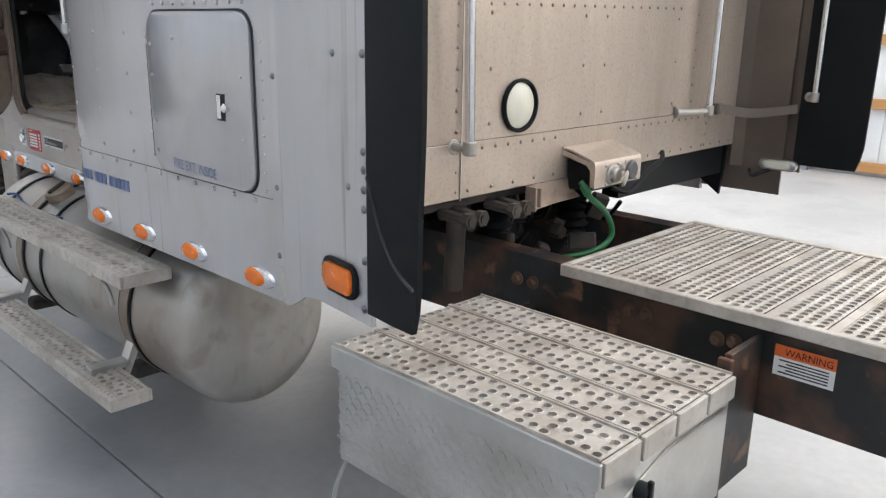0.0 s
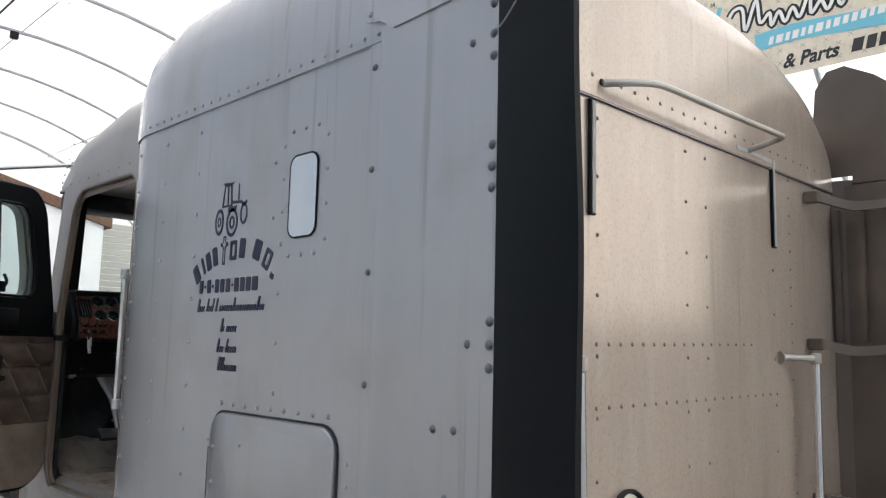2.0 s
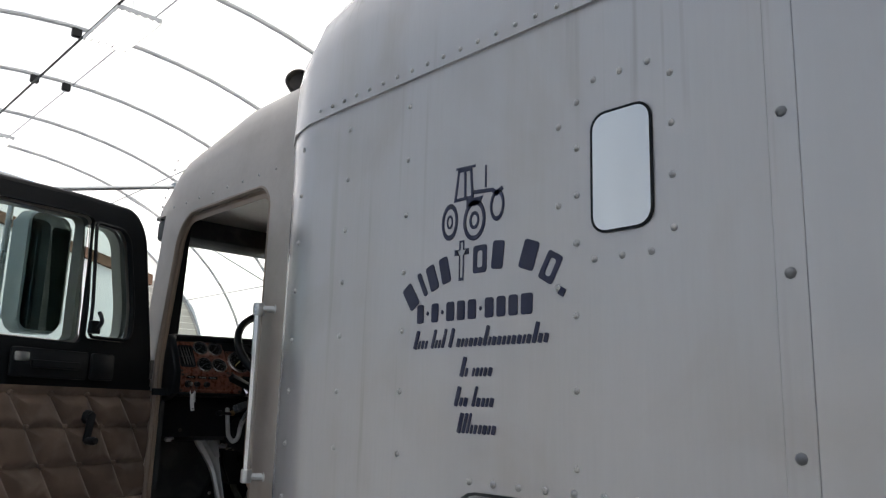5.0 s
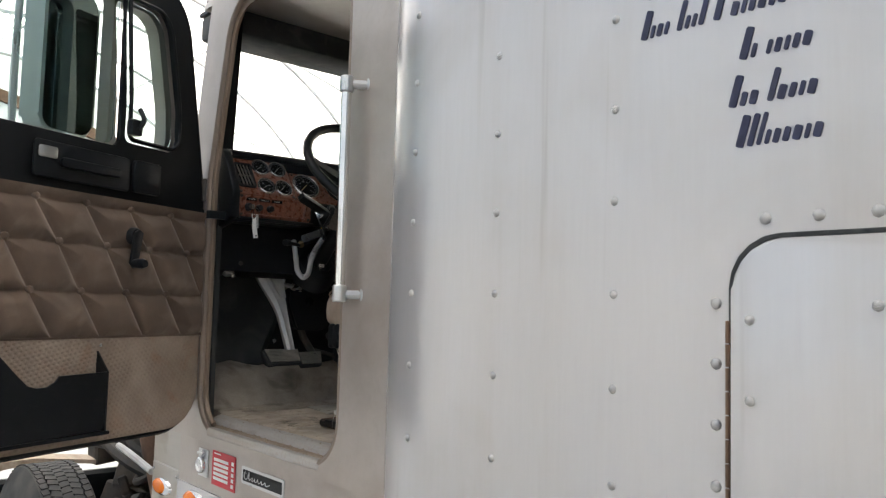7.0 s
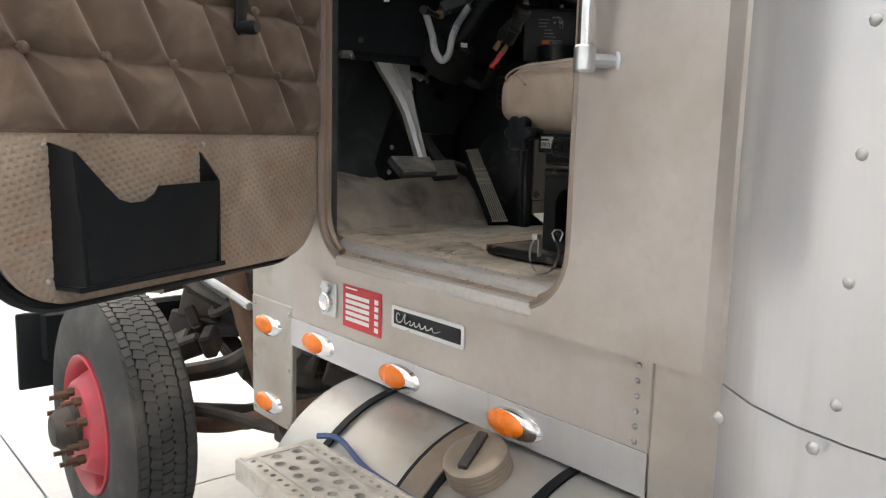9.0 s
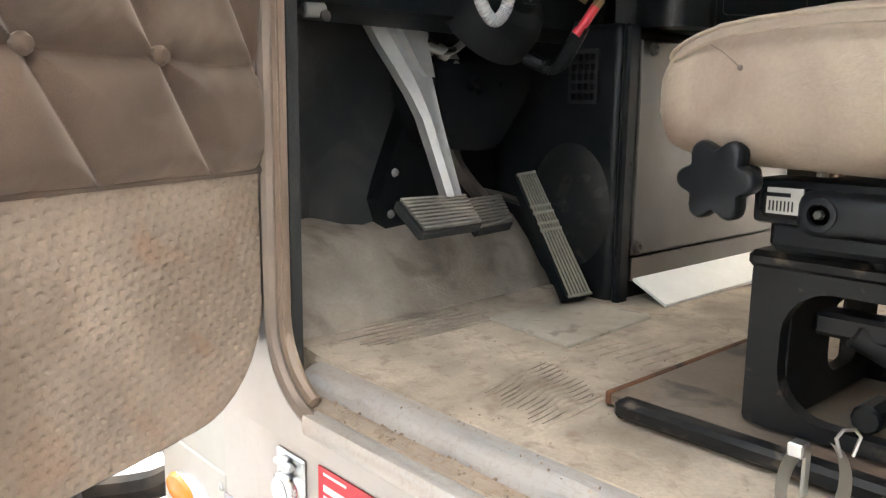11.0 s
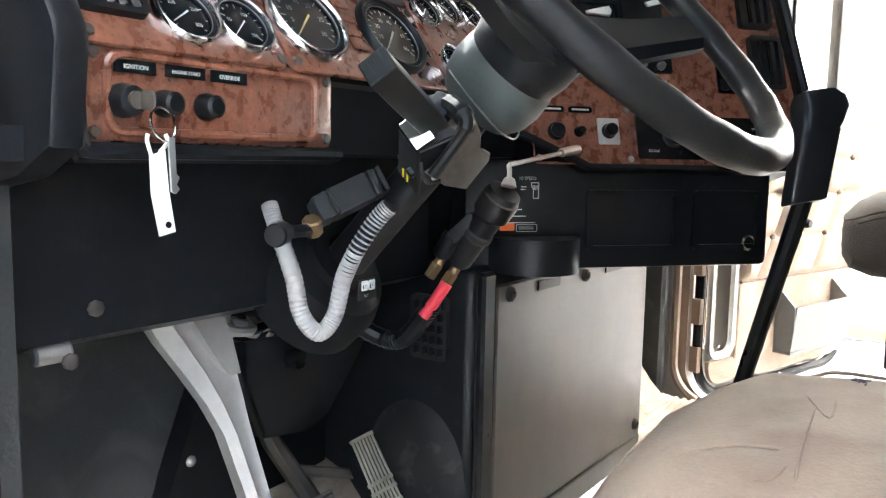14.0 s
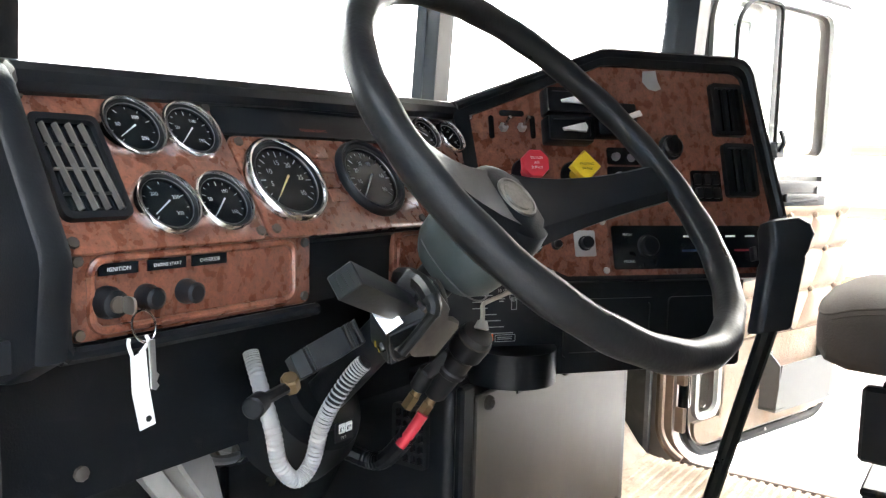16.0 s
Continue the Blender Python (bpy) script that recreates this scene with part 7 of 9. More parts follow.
cyl(bm, (1.60, 4.85, 1.712), (1.604, 4.815, 1.709), 0.007, None, 8)
part("bracket_bolt", bm, SATIN, dash)


def wood_panel(name, x0, x1, v0, v1, r=0.012):
    bm = B()
    prism(bm, rrect(x0, x1, v0, v1, r, 3), lambda a, b, wd: on_dash(a, b, wd), 0.0, 0.006, 0.002)
    return part(name, bm, WOOD, dash, "burl wood veneer panel")


wood_panel("gauge_panel", 1.572, 1.806, zv(1.996), zv(2.143))
wood_panel("gauge_panel", 1.809, 2.100, zv(1.996), zv(2.108))
bm = B()
prism(bm, [(2.103, zv(1.996)), (2.215, zv(1.996)), (2.315, zv(2.150)), (2.103, zv(2.143))], lambda a, b, wd: on_dash(a, b, wd), 0.0, 0.006, 0.002)
part("gauge_panel", bm, WOOD, dash)
bm = B()
prism(bm, rrect(1.80, 2.10, zv(2.110), zv(2.146), 0.004, 2), lambda a, b, wd: on_dash(a, b, wd), 0.0, 0.007, 0.002)
strip = part("warning_light_strip", bm, BLACK, dash)
part("words", lettering("PARKING BRAKE", 0.0065, lambda a, b, wd: on_dash(1.93 + a, zv(2.116) + b, 0.0075)), mat("dim_red_print", (0.30, 0.05, 0.03), 0.5), strip)


def screw_on(x, v, w=0.006):
    bm = B()
    lathe(bm, [(0.006, 0), (0.0055, 0.003), (0.0, 0.0035)], on_dash(x, v, w), DN, 8)
    part("screw", bm, IRON, dash)


for x, z in ((1.585, 2.135), (1.584, 2.005), (1.795, 2.137), (1.797, 2.004), (1.822, 2.10), (1.82, 2.005), (2.09, 2.10), (2.09, 2.005), (2.112, 2.003), (2.112, 2.137)):
    screw_on(x, zv(z))


PRINT = mat("grey_dial_print", (0.42, 0.43, 0.42), 0.5, 0, 0.05, 20, 90, 0.0)
SOILED = mat("soiled_card", (0.42, 0.42, 0.42), 0.6, 0, 0.2, 20, 90, 0.0)
NEEDLE = mat("pale_yellow_needle", (0.62, 0.52, 0.22), 0.5, 0, 0.05, 20, 90, 0.0)


def gauge(x, z, r, needle, ticks, marks, rim=CHROME):
    """A round instrument: bezel, sunk dial, ticks, numerals, needle and cover glass."""
    v = zv(z)
    at = on_dash(x, v, 0.005)
    bm = B()
    lathe(bm, [(r * 1.06, 0.0), (r * 1.055, 0.005), (r * 1.03, 0.0095), (r * 0.995, 0.0118), (r * 0.95, 0.0112), (r * 0.915, 0.0080), (r * 0.91, 0.005)], at, DN, 40)
    g = part("gauge", bm, rim, dash, "round black gauge in a chrome bezel")
    bm = B()
    lathe(bm, [(r * 0.89, 0.0035), (0, 0.0035)], at, DN, 30)
    part("dial", bm, DIAL, g)
    bm = B()
    lathe(bm, [(r * 0.918, 0.0080), (r * 0.88, 0.0078), (r * 0.82, 0.0060), (r * 0.80, 0.0042)], at, DN, 36)
    part("inner_ring", bm, RUBBER, g)
    bm = B()
    lathe(bm, [(r * 0.822, 0.0062), (r * 0.812, 0.0075), (r * 0.80, 0.0062)], at, DN, 36)
    part("dial_ring", bm, RIVETD, g)
    bm = B()
    for k in range(ticks):
        a = radians(225 - 270 * k / (ticks - 1))
        ln_ = 0.14 if k % 3 == 0 else 0.07
        q = [(r * p * math.cos(a) + s * r * 0.012 * math.sin(a), r * p * math.sin(a) - s * r * 0.012 * math.cos(a)) for p, s in ((0.72, -0.7), (0.72, 0.7), (0.72 - ln_, 0.7), (0.72 - ln_, -0.7))]
        prism(bm, q, lambda a_, b_, wd: on_dash(x + a_, v + b_, wd), 0.0088, 0.0092)
    part("scale", bm, PRINT, g)
    for s, a in marks:
        a = radians(a)
        part("numeral", lettering(s, r * 0.17, lambda a_, b_, wd: on_dash(x + r * 0.45 * math.cos(a) + a_, v + r * 0.45 * math.sin(a) - r * 0.07 + b_, 0.009 + wd), 0.0003, "CENTER"), PRINT, g)
    bm = B()
    a = radians(needle)
    c, s = math.cos(a), math.sin(a)
    prism(bm, [(x_ * c - y_ * s, x_ * s + y_ * c) for x_, y_ in ((-0.15 * r, -0.026 * r), (0.60 * r, -0.012 * r), (0.60 * r, 0.012 * r), (-0.15 * r, 0.026 * r))], lambda a_, b_, wd: on_dash(x + a_, v + b_, wd), 0.0098, 0.0106)
    part("needle", bm, NEEDLE if r > 0.05 and x < 1.9 else PRINT, g)


small = [("50", 190), ("100", 80), ("200", -40)]
gauge(1.689, 2.108, 0.0345, 215, 9, [("50", 165), ("100", 60), ("200", -50)])
gauge(1.759, 2.108, 0.0345, 225, 13, [("50", 165), ("100", 60), ("150", -50)])
gauge(1.692, 2.034, 0.0345, 215, 9, [("200", 130), ("250", 30), ("300", -45)])
gauge(1.761, 2.034, 0.0345, 225, 13, [("50", 165), ("100", 60), ("150", -50)])
gauge(1.866, 2.056, 0.0545, 225, 19, [("5", 190), ("10", 150), ("15", 100), ("20", 60), ("25", 10), ("30", -45)])
gauge(2.019, 2.058, 0.0545, 225, 19, [("10", 190), ("20", 150), ("30", 110), ("40", 70), ("60", 10), ("80", -45)], BLACK)
gauge(2.135, 2.110, 0.028, 225, 9, small)
gauge(2.197, 2.122, 0.028, 150, 9, small)
gauge(2.262, 2.120, 0.028, 30, 9, small)
gauge(2.140, 2.035, 0.028, 215, 9, small)
gauge(2.200, 2.035, 0.028, 215, 9, small)
for k in range(4):
    bm = B()
    prism(bm, rrect(1.928, 1.958, zv(2.030) + 0.021 * k, zv(2.030) + 0.021 * k + 0.018, 0.002, 1), lambda a, b, wd: on_dash(a, b, wd), 0.006, 0.009, 0.001)
    part("blank_switch", bm, WOOD, dash)

# left air vent
SLATM = mat("dusty_slat", (0.095, 0.086, 0.074), 0.7, 0, 0.35, 20, 90, 0.03)
bm = B()
plate(bm, rrect(1.582, 1.650, zv(2.022), zv(2.115), 0.008, 3), [rrect(1.5875, 1.6445, zv(2.0275), zv(2.1095), 0.005, 3)], lambda a, b: on_dash(a, b, 0.006), 0.008)
vent = part("air_vent", bm, BLACK, dash, "black air vent with pale upright slats")
bm = B()
prism(bm, rrect(1.5875, 1.6445, zv(2.0275), zv(2.1095), 0.004, 2), lambda a, b, wd: on_dash(a, b, wd), 0.006, 0.0068)
part("vent_well", bm, DIAL, vent)
for k in range(4):
    bm = B()
    x = 1.5955 + 0.0128 * k
    loft(bm, [[on_dash(x - 0.0016 + dx, q, 0.0085), on_dash(x + 0.0002 + dx, q, 0.0085), on_dash(x + 0.0020 + dx, q, 0.0135), on_dash(x + 0.0004 + dx, q, 0.0135)] for q, dx in ((zv(2.030), 0.0060 + 0.0008 * (k % 2)), (zv(2.107), -0.0020))])
    part("slat", bm, SLATM, vent)
for k in range(3):
    bm = B()
    q = zv(2.045 + 0.022 * k)
    prism(bm, rrect(1.591, 1.641, q - 0.0011, q + 0.0011, 0.0008, 1), lambda a, b, wd: on_dash(a, b, wd), 0.0072, 0.0100)
    part("cross_slat", bm, SLATM if k == 1 else BLACK, vent)

# ignition panel
bm = B()
prism(bm, rrect(1.570, 1.885, 1.905, 2.0, 0.012, 3), lambda a, b, wd: (a, 4.712 - wd, b), -0.03, 0.008, 0.003)
part("ignition_surround", bm, BLACK, dash)
bm = B()
prism(bm, rrect(1.580, 1.876, 1.911, 1.994, 0.010, 3), lambda a, b, wd: (a, 4.703 - wd, b), 0.0, 0.010, 0.004)
ig = part("ignition_panel", bm, WOOD, dash, "burl wood ignition panel with raised edges")
bm = B()
tube(bm, [(a, 4.692, b) for a, b in rrect(1.600, 1.847, 1.920, 1.985, 0.014, 4)], 0.0045, 8, True)
part("panel_bead", bm, WOOD, ig)
IY = 4.692
for s, x0, x1 in (("IGNITION", 1.607, 1.647), ("ENGINE START", 1.657, 1.700), ("OVERRIDE", 1.707, 1.750)):
    bm = B()
    span(bm, x0, x1, IY - 0.002, IY, 1.970, 1.981)
    l_ = part("name_strip", bm, DIAL, ig)
    wd_ = 0.0046 if len(s) > 9 else 0.0054
    part("words", lettering(s, wd_, lambda a, b, w_: ((x0 + x1) / 2 + a, IY - 0.0022 - w_, 1.9735 + b), 0.0003, "CENTER"), WHITE, l_)
for x, r in ((1.614, 0.0125), (1.655, 0.0105), (1.700, 0.0105)):
    bm = B()
    lathe(bm, [(r * 1.2, 0), (r * 1.2, 0.006), (r, 0.010), (r, 0.018), (r * 0.7, 0.020), (0, 0.020)], (x, IY, 1.946), (0, -1, 0), 18)
    sw_ = part("switch", bm, BLACK, ig)
    if r > 0.012:
        bm = B()
        lathe(bm, [(0.008, 0.019), (0.0075, 0.023), (0.0, 0.0235)], (x, IY, 1.946), (0, -1, 0), 16)
        part("key_barrel", bm, IRON, sw_)
for x, z in ((1.588, 1.985), (1.588, 1.919), (1.8635, 1.983), (1.8635, 1.921)):
    bm = B()
    lathe(bm, [(0.006, 0), (0.005, 0.003), (0, 0.0035)], (x, IY, z), (0, -1, 0), 8)
    part("screw", bm, IRON, ig)

# dark cubby and the little wood panel beside the column
bm = B()
span(bm, 1.888, 2.0, 4.73, 4.80, 1.91, 1.995)
part("cubby", bm, DIAL, dash)
bm = B()
prism(bm, rrect(2.040, 2.20, 1.908, 1.990, 0.01, 3), lambda a, b, wd: (a, 4.71 - wd, b), 0.0, 0.010, 0.003)
tube(bm, [(a, 4.700, b) for a, b in rrect(2.050, 2.19, 1.917, 1.981, 0.012, 4)], 0.0035, 8, True)
part("switch_panel", bm, WOOD, dash)

# angled wing panel
WU, WV, WN = Vector((0.777, -0.629, 0)), Vector((0.181, 0.223, 0.958)), Vector((-0.603, -0.744, 0.287))
WP = Vector((2.445, 4.598, 1.947))


def wing(u, v, w=0.0):
    return tuple(WP + WU * u + WV * v + WN * w)


OUT = [(-0.238, 0.236), (0.030, 0.341), (0.046, 0.347), (0.062, 0.3485), (0.318, 0.348), (0.338, 0.343), (0.350, 0.332), (0.355, 0.318), (0.386, 0.046), (0.335, -0.064), (-0.06, -0.064), (-0.20, 0.0)]
INN = [(-0.207, 0.214), (0.026, 0.309), (0.040, 0.3155), (0.056, 0.317), (0.306, 0.317), (0.318, 0.314), (0.325, 0.307), (0.328, 0.297), (0.357, 0.05), (0.31, -0.056), (-0.056, -0.056), (-0.185, 0.005)]
bm = B()
prism(bm, [(a * 0.995, b * 0.99) for a, b in OUT], wing, -0.16, 0.004, 0.004)
part("wing_body", bm, BLACK, dash)
bm = B()
plate(bm, OUT, [INN], lambda a, b: wing(a, b, 0.004), 0.012)
tube(bm, [wing(a * 0.97 + 0.002, b * 0.975, 0.013) for a, b in OUT[:9]], 0.0085, 8)
part("wing_rim", bm, BLACK, dash)
bm = B()
prism(bm, [(a * 1.01, b * 1.01) for a, b in INN], wing, 0.002, 0.008)
wingp = part("wing_panel", bm, WOOD, dash, "dark burl wood wing panel")


def knob_block(name, u0, u1, v0, v1, d=0.012, material=None, bev=0.003, r=0.004):
    bm = B()
    prism(bm, rrect(u0, u1, v0, v1, r, 2), wing, 0.008, 0.008 + d, bev)
    return part(name, bm, material or BLACK, dash)


def knob(u, v, r, h, material=None, n=16, name="knob"):
    bm = B()
    lathe(bm, [(r * 1.25, 0.006), (r * 1.2, 0.012), (r, 0.014), (r, h), (r * 0.8, h + 0.003), (0, h + 0.003)], wing(u, v), WN, n)
    return part(name, bm, material or BLACK, dash)


for (u, v, m_, n_, word) in ((-0.113, 0.123, REDK, 8, "TRAILER AIR SUPPLY"), (-0.025, 0.120, YELLOW, 4, "PARKING BRAKE")):
    bm = B()
    lathe(bm, [(0.027, 0.008), (0.025, 0.012), (0.0, 0.012)], wing(u + 0.002, v - 0.004), WN, 20)
    part("valve_plate", bm, BLACK, dash)
    bm = B()
    c, ax_ = Vector(wing(u, v)), WN
    lathe(bm, [(0.011, 0.01), (0.012, 0.03), (0.014, 0.045)], wing(u + 0.001, v - 0.003), WN, 12)
    rr = 0.0245 if n_ == 8 else 0.0275
    loop = [(rr * math.cos(2 * math.pi * k / n_ + (math.pi / 8 if n_ == 8 else 0)), rr * math.sin(2 * math.pi * k / n_ + (math.pi / 8 if n_ == 8 else 0))) for k in range(n_)]
    prism(bm, [(u + a, v + b) for a, b in loop], wing, 0.042, 0.060, 0.005)
    valve = part("air_valve_knob", bm, m_, dash, "red octagonal push valve" if n_ == 8 else "yellow diamond push valve")
    for q, line in enumerate(word.split(" ")):
        part("words", lettering(line, 0.0060, lambda a, b, wd: wing(u + a, v + (0.006 if n_ == 8 else 0.001) - 0.008 * q + b, 0.0602 + wd), 0.0003, "CENTER"), WHITE if n_ == 8 else BLACK, valve)
for u, v in ((-0.146, 0.198), (-0.113, 0.199)):
    knob(u, v, 0.007, 0.014, SATIN, 6, "toggle_nut")
    bm = B()
    tube(bm, [wing(u, v, 0.012), wing(u + 0.004, v + 0.01, 0.034)], 0.0035, 6)
    part("toggle", bm, CHROME, dash)
knob_block("name_strip", -0.152, -0.108, 0.218, 0.228, 0.002, DIAL, 0)
knob_block("name_strip", -0.172, -0.163, 0.178, 0.218, 0.002, DIAL, 0)
knob_block("name_strip", -0.098, -0.089, 0.180, 0.220, 0.002, DIAL, 0)
for u, v in ((-0.078, 0.262), (-0.079, 0.213)):
    knob_block("switch_block", u, u + 0.084, v - 0.045, v, 0.030, BLACK, 0.004)
    bm = B()
    plate(bm, rrect(u + 0.002, u + 0.082, v - 0.043, v - 0.002, 0.004, 2), [rrect(u + 0.008, u + 0.076, v - 0.037, v - 0.008, 0.003, 2)], lambda a, b: wing(a, b, 0.037), 0.006)
    part("block_rim", bm, BLACK, dash)
    bm = B()
    prism(bm, [(u + 0.024, v - 0.024), (u + 0.056, v - 0.016), (u + 0.066, v - 0.013), (u + 0.070, v - 0.022), (u + 0.066, v - 0.031), (u + 0.056, v - 0.027), (u + 0.026, v - 0.029)], wing, 0.041, 0.047, 0.002)
    part("paddle", bm, WHITE, dash)
knob_block("switch_block", 0.015, 0.090, 0.182, 0.240, 0.030, BLACK, 0.004)
bm = B()
prism(bm, [(0.055, 0.212), (0.092, 0.226), (0.097, 0.216), (0.060, 0.205)], wing, 0.039, 0.045, 0.002)
part("paddle", bm, WHITE, dash)
knob_block("switch_plate", 0.040, 0.102, 0.138, 0.168, 0.003, DIAL, 0)
knob_block("switch_plate", 0.038, 0.114, 0.104, 0.134, 0.003, DIAL, 0)
for u, v in ((0.055, 0.151), (0.085, 0.150), (0.058, 0.117), (0.092, 0.116)):
    knob(u, v, 0.0065, 0.018, SATIN, 8)
knob(0.167, 0.172, 0.019, 0.020)
knob_block("grip", 0.163, 0.171, 0.155, 0.189, 0.022, BLACK, 0.002, 0.002)
knob_block("switch_plate", 0.200, 0.260, 0.074, 0.130, 0.003, DIAL, 0)
for i in range(3):
    for j in range(2):
        knob_block("rocker", 0.205 + 0.018 * i, 0.219 + 0.018 * i, 0.079 + 0.025 * j, 0.098 + 0.025 * j, 0.009, BLACK, 0.002, 0.002)
for v0, du in ((0.195, -0.008), (0.082, 0.004)):
    bm = B()
    plate(bm, rrect(0.264 + du, 0.328 + du, v0, v0 + 0.098, 0.006, 2), [rrect(0.271 + du, 0.321 + du, v0 + 0.008, v0 + 0.090, 0.004, 2)], lambda a, b: wing(a, b, 0.008), 0.012)
    vt = part("air_vent", bm, BLACK, dash)
    bm = B()
    prism(bm, rrect(0.271 + du, 0.321 + du, v0 + 0.008, v0 + 0.090, 0.004, 2), wing, 0.0075, 0.0092)
    part("vent_well", bm, DIAL, vt)
    for k in range(3):
        bm = B()
        prism(bm, rrect(0.273 + du + 0.017 * k, 0.281 + du + 0.017 * k, v0 + 0.009, v0 + 0.089, 0.002, 1), wing, 0.010, 0.017)
        part("slat", bm, BLACK, vt)
bm = B()
prism(bm, [(0.127, 0.312), (0.153, 0.315), (0.155, 0.296), (0.161, 0.281), (0.15, 0.276), (0.135, 0.279), (0.124, 0.292)], wing, 0.0082, 0.0088)
part("worn_sticker", bm, SOILED, dash)
# heater controls
knob_block("heater_panel", 0.034, 0.328, -0.045, 0.030, 0.004, DIAL, 0.001)
knob(0.10, -0.006, 0.017, 0.022)
for u, s in ((0.062, "FRESH"), (0.062, "RECIRC")):
    part("words", lettering(s, 0.0062, lambda a, b, wd: wing(u + a, (0.012 if s == "FRESH" else -0.034) + b, 0.0125 + wd), 0.0003, "CENTER"), WHITE, dash)
for u0, m_ in ((0.165, BLUE), (0.27, REDL)):
    knob_block("slider_mark", u0, u0 + 0.04, -0.016, -0.0125, 0.0048, m_, 0, 0.001)
for u0 in (0.17, 0.21, 0.255, 0.295):
    knob_block("print_bar", u0, u0 + 0.020, 0.009, 0.0125, 0.0046, WHITE, 0, 0.001)
for u0 in (0.205, 0.30):
    knob_block("slider", u0, u0 + 0.008, -0.035, -0.01, 0.016, BLACK, 0.002, 0.002)
knob_block("switch_card", -0.035, 0.003, -0.022, 0.022, 0.002, SOILED, 0, 0.002)
knob(-0.016, 0.000, 0.0105, 0.024)
knob(-0.108, -0.002, 0.012, 0.02)
knob(-0.068, -0.002, 0.007, 0.02)
bm = B()
plate(bm, rrect(-0.150, 0.030, -0.056, 0.047, 0.008, 3), [rrect(-0.1475, 0.0275, -0.0535, 0.0445, 0.007, 3)], lambda a, b: wing(a, b, 0.008), 0.0016)
part("panel_border", bm, WOOD, wingp)
for u0 in (-0.133, -0.084):
    strip_ = knob_block("name_strip", u0, u0 + 0.042, 0.030, 0.040, 0.002, DIAL, 0)
    bm = B()
    prism(bm, rrect(u0 + 0.006, u0 + 0.036, 0.0335, 0.0365, 0.0005, 1), wing, 0.0100, 0.0104)
    part("print_bar", bm, PRINT, strip_)
for u, v in ((-0.205, 0.215), (-0.140, -0.046), (0.020, -0.046), (0.020, 0.037), (-0.140, 0.037), (0.31, 0.335)):
    bm = B()
    lathe(bm, [(0.006, 0.008), (0.005, 0.011), (0, 0.0115)], wing(u, v), WN, 8)
    part("screw", bm, SATIN, dash)

# lower black panel under the wing, with cup holder, recesses and ring
LP = Vector((2.40, 4.63, 1.80))


def lower(u, v, w=0.0):
    return tuple(LP + WU * u + Vector((0, 0, 1)) * v + Vector((-0.629, -0.777, 0)) * w)


bm = B()
prism(bm, rrect(-0.20, 0.36, -0.075, 0.10, 0.01, 2), lower, -0.12, 0.0, 0.006)
part("lower_panel", bm, BLACK, dash)
for u0, u1 in ((0.007, 0.177), (0.205, 0.34)):
    bm = B()
    plate(bm, rrect(u0, u1, -0.045, 0.055, 0.008, 3), [rrect(u0 + 0.008, u1 - 0.008, -0.037, 0.047, 0.006, 3)], lambda a, b: lower(a, b, 0.0), 0.005)
    part("recess_rim", bm, BLACK, dash)
bm = B()
lathe(bm, [(0.014, 0.0), (0.014, 0.004), (0.010, 0.006), (0.010, 0.001)], lower(0.318, -0.035, 0.0), (-0.629, -0.777, 0), 20)
part("plug_ring", bm, CHROME, dash)
bm = B()
cylr = [lower(-0.085 + 0.075 * math.cos(radians(a)), -0.075, 0.075 * math.sin(radians(a)) + 0.002) for a in range(0, 181, 15)]
loft(bm, [[(x, y, z) for x, y, z in cylr], [(x, y, z + 0.055) for x, y, z in cylr]])
part("cup_holder", bm, BLACK, dash)
bm = B()
for k, (u0, u1) in enumerate(((-0.155, -0.120), (-0.155, -0.125), (-0.155, -0.128), (-0.135, -0.112), (-0.135, -0.105), (-0.135, -0.098), (-0.135, -0.082))):
    v0 = 0.064 - 0.0105 * k
    prism(bm, rrect(u0, u1, v0, v0 + 0.0013, 0.0005, 1), lower, 0.0005, 0.001)
for k in range(2):
    prism(bm, rrect(-0.108, -0.098 - 0.002 * k, 0.058 - 0.004 * k, 0.0595 - 0.004 * k, 0.0005, 1), lower, 0.0005, 0.001)
    prism(bm, rrect(-0.110, -0.084, -0.006 - 0.003 * k, -0.0048 - 0.003 * k, 0.0004, 1), lower, 0.0005, 0.001)
tagged(part("print_line", bm, PRINT, dash), kind="stuff")
bm = B()
plate(bm, rrect(-0.114, -0.078, -0.013, -0.001, 0.001, 1), [rrect(-0.113, -0.079, -0.012, -0.002, 0.001, 1)], lambda a, b: lower(a, b, 0.0006), 0.0004)
part("print_frame", bm, PRINT, dash)
bm = B()
prism(bm, rrect(-0.142, -0.117, -0.011, 0.001, 0.001, 1), lower, 0.0005, 0.001)
part("warning_patch", bm, ORANGEL, dash)
part("words", lettering("10 SPEED", 0.0075, lambda a, b, wd: lower(-0.112 + a, 0.070 + b, 0.001 + wd), 0.0003), PRINT, dash)
bm = B()
plate(bm, [(-0.087, 0.040), (-0.077, 0.040), (-0.077, 0.066), (-0.091, 0.066), (-0.090, 0.058), (-0.087, 0.056)], [[(-0.0858, 0.0412), (-0.0782, 0.0412), (-0.0782, 0.0648), (-0.0895, 0.0648), (-0.0888, 0.0588), (-0.0858, 0.0568)]], lambda a, b: lower(a, b, 0.0006), 0.0004)
for k in range(4):
    prism(bm, rrect(-0.088 + 0.0024 * k, -0.0868 + 0.0024 * k, 0.0535 + 0.001 * (k % 2), 0.0615, 0.0003, 1), lower, 0.0011, 0.0014)
part("shift_diagram", bm, PRINT, dash)

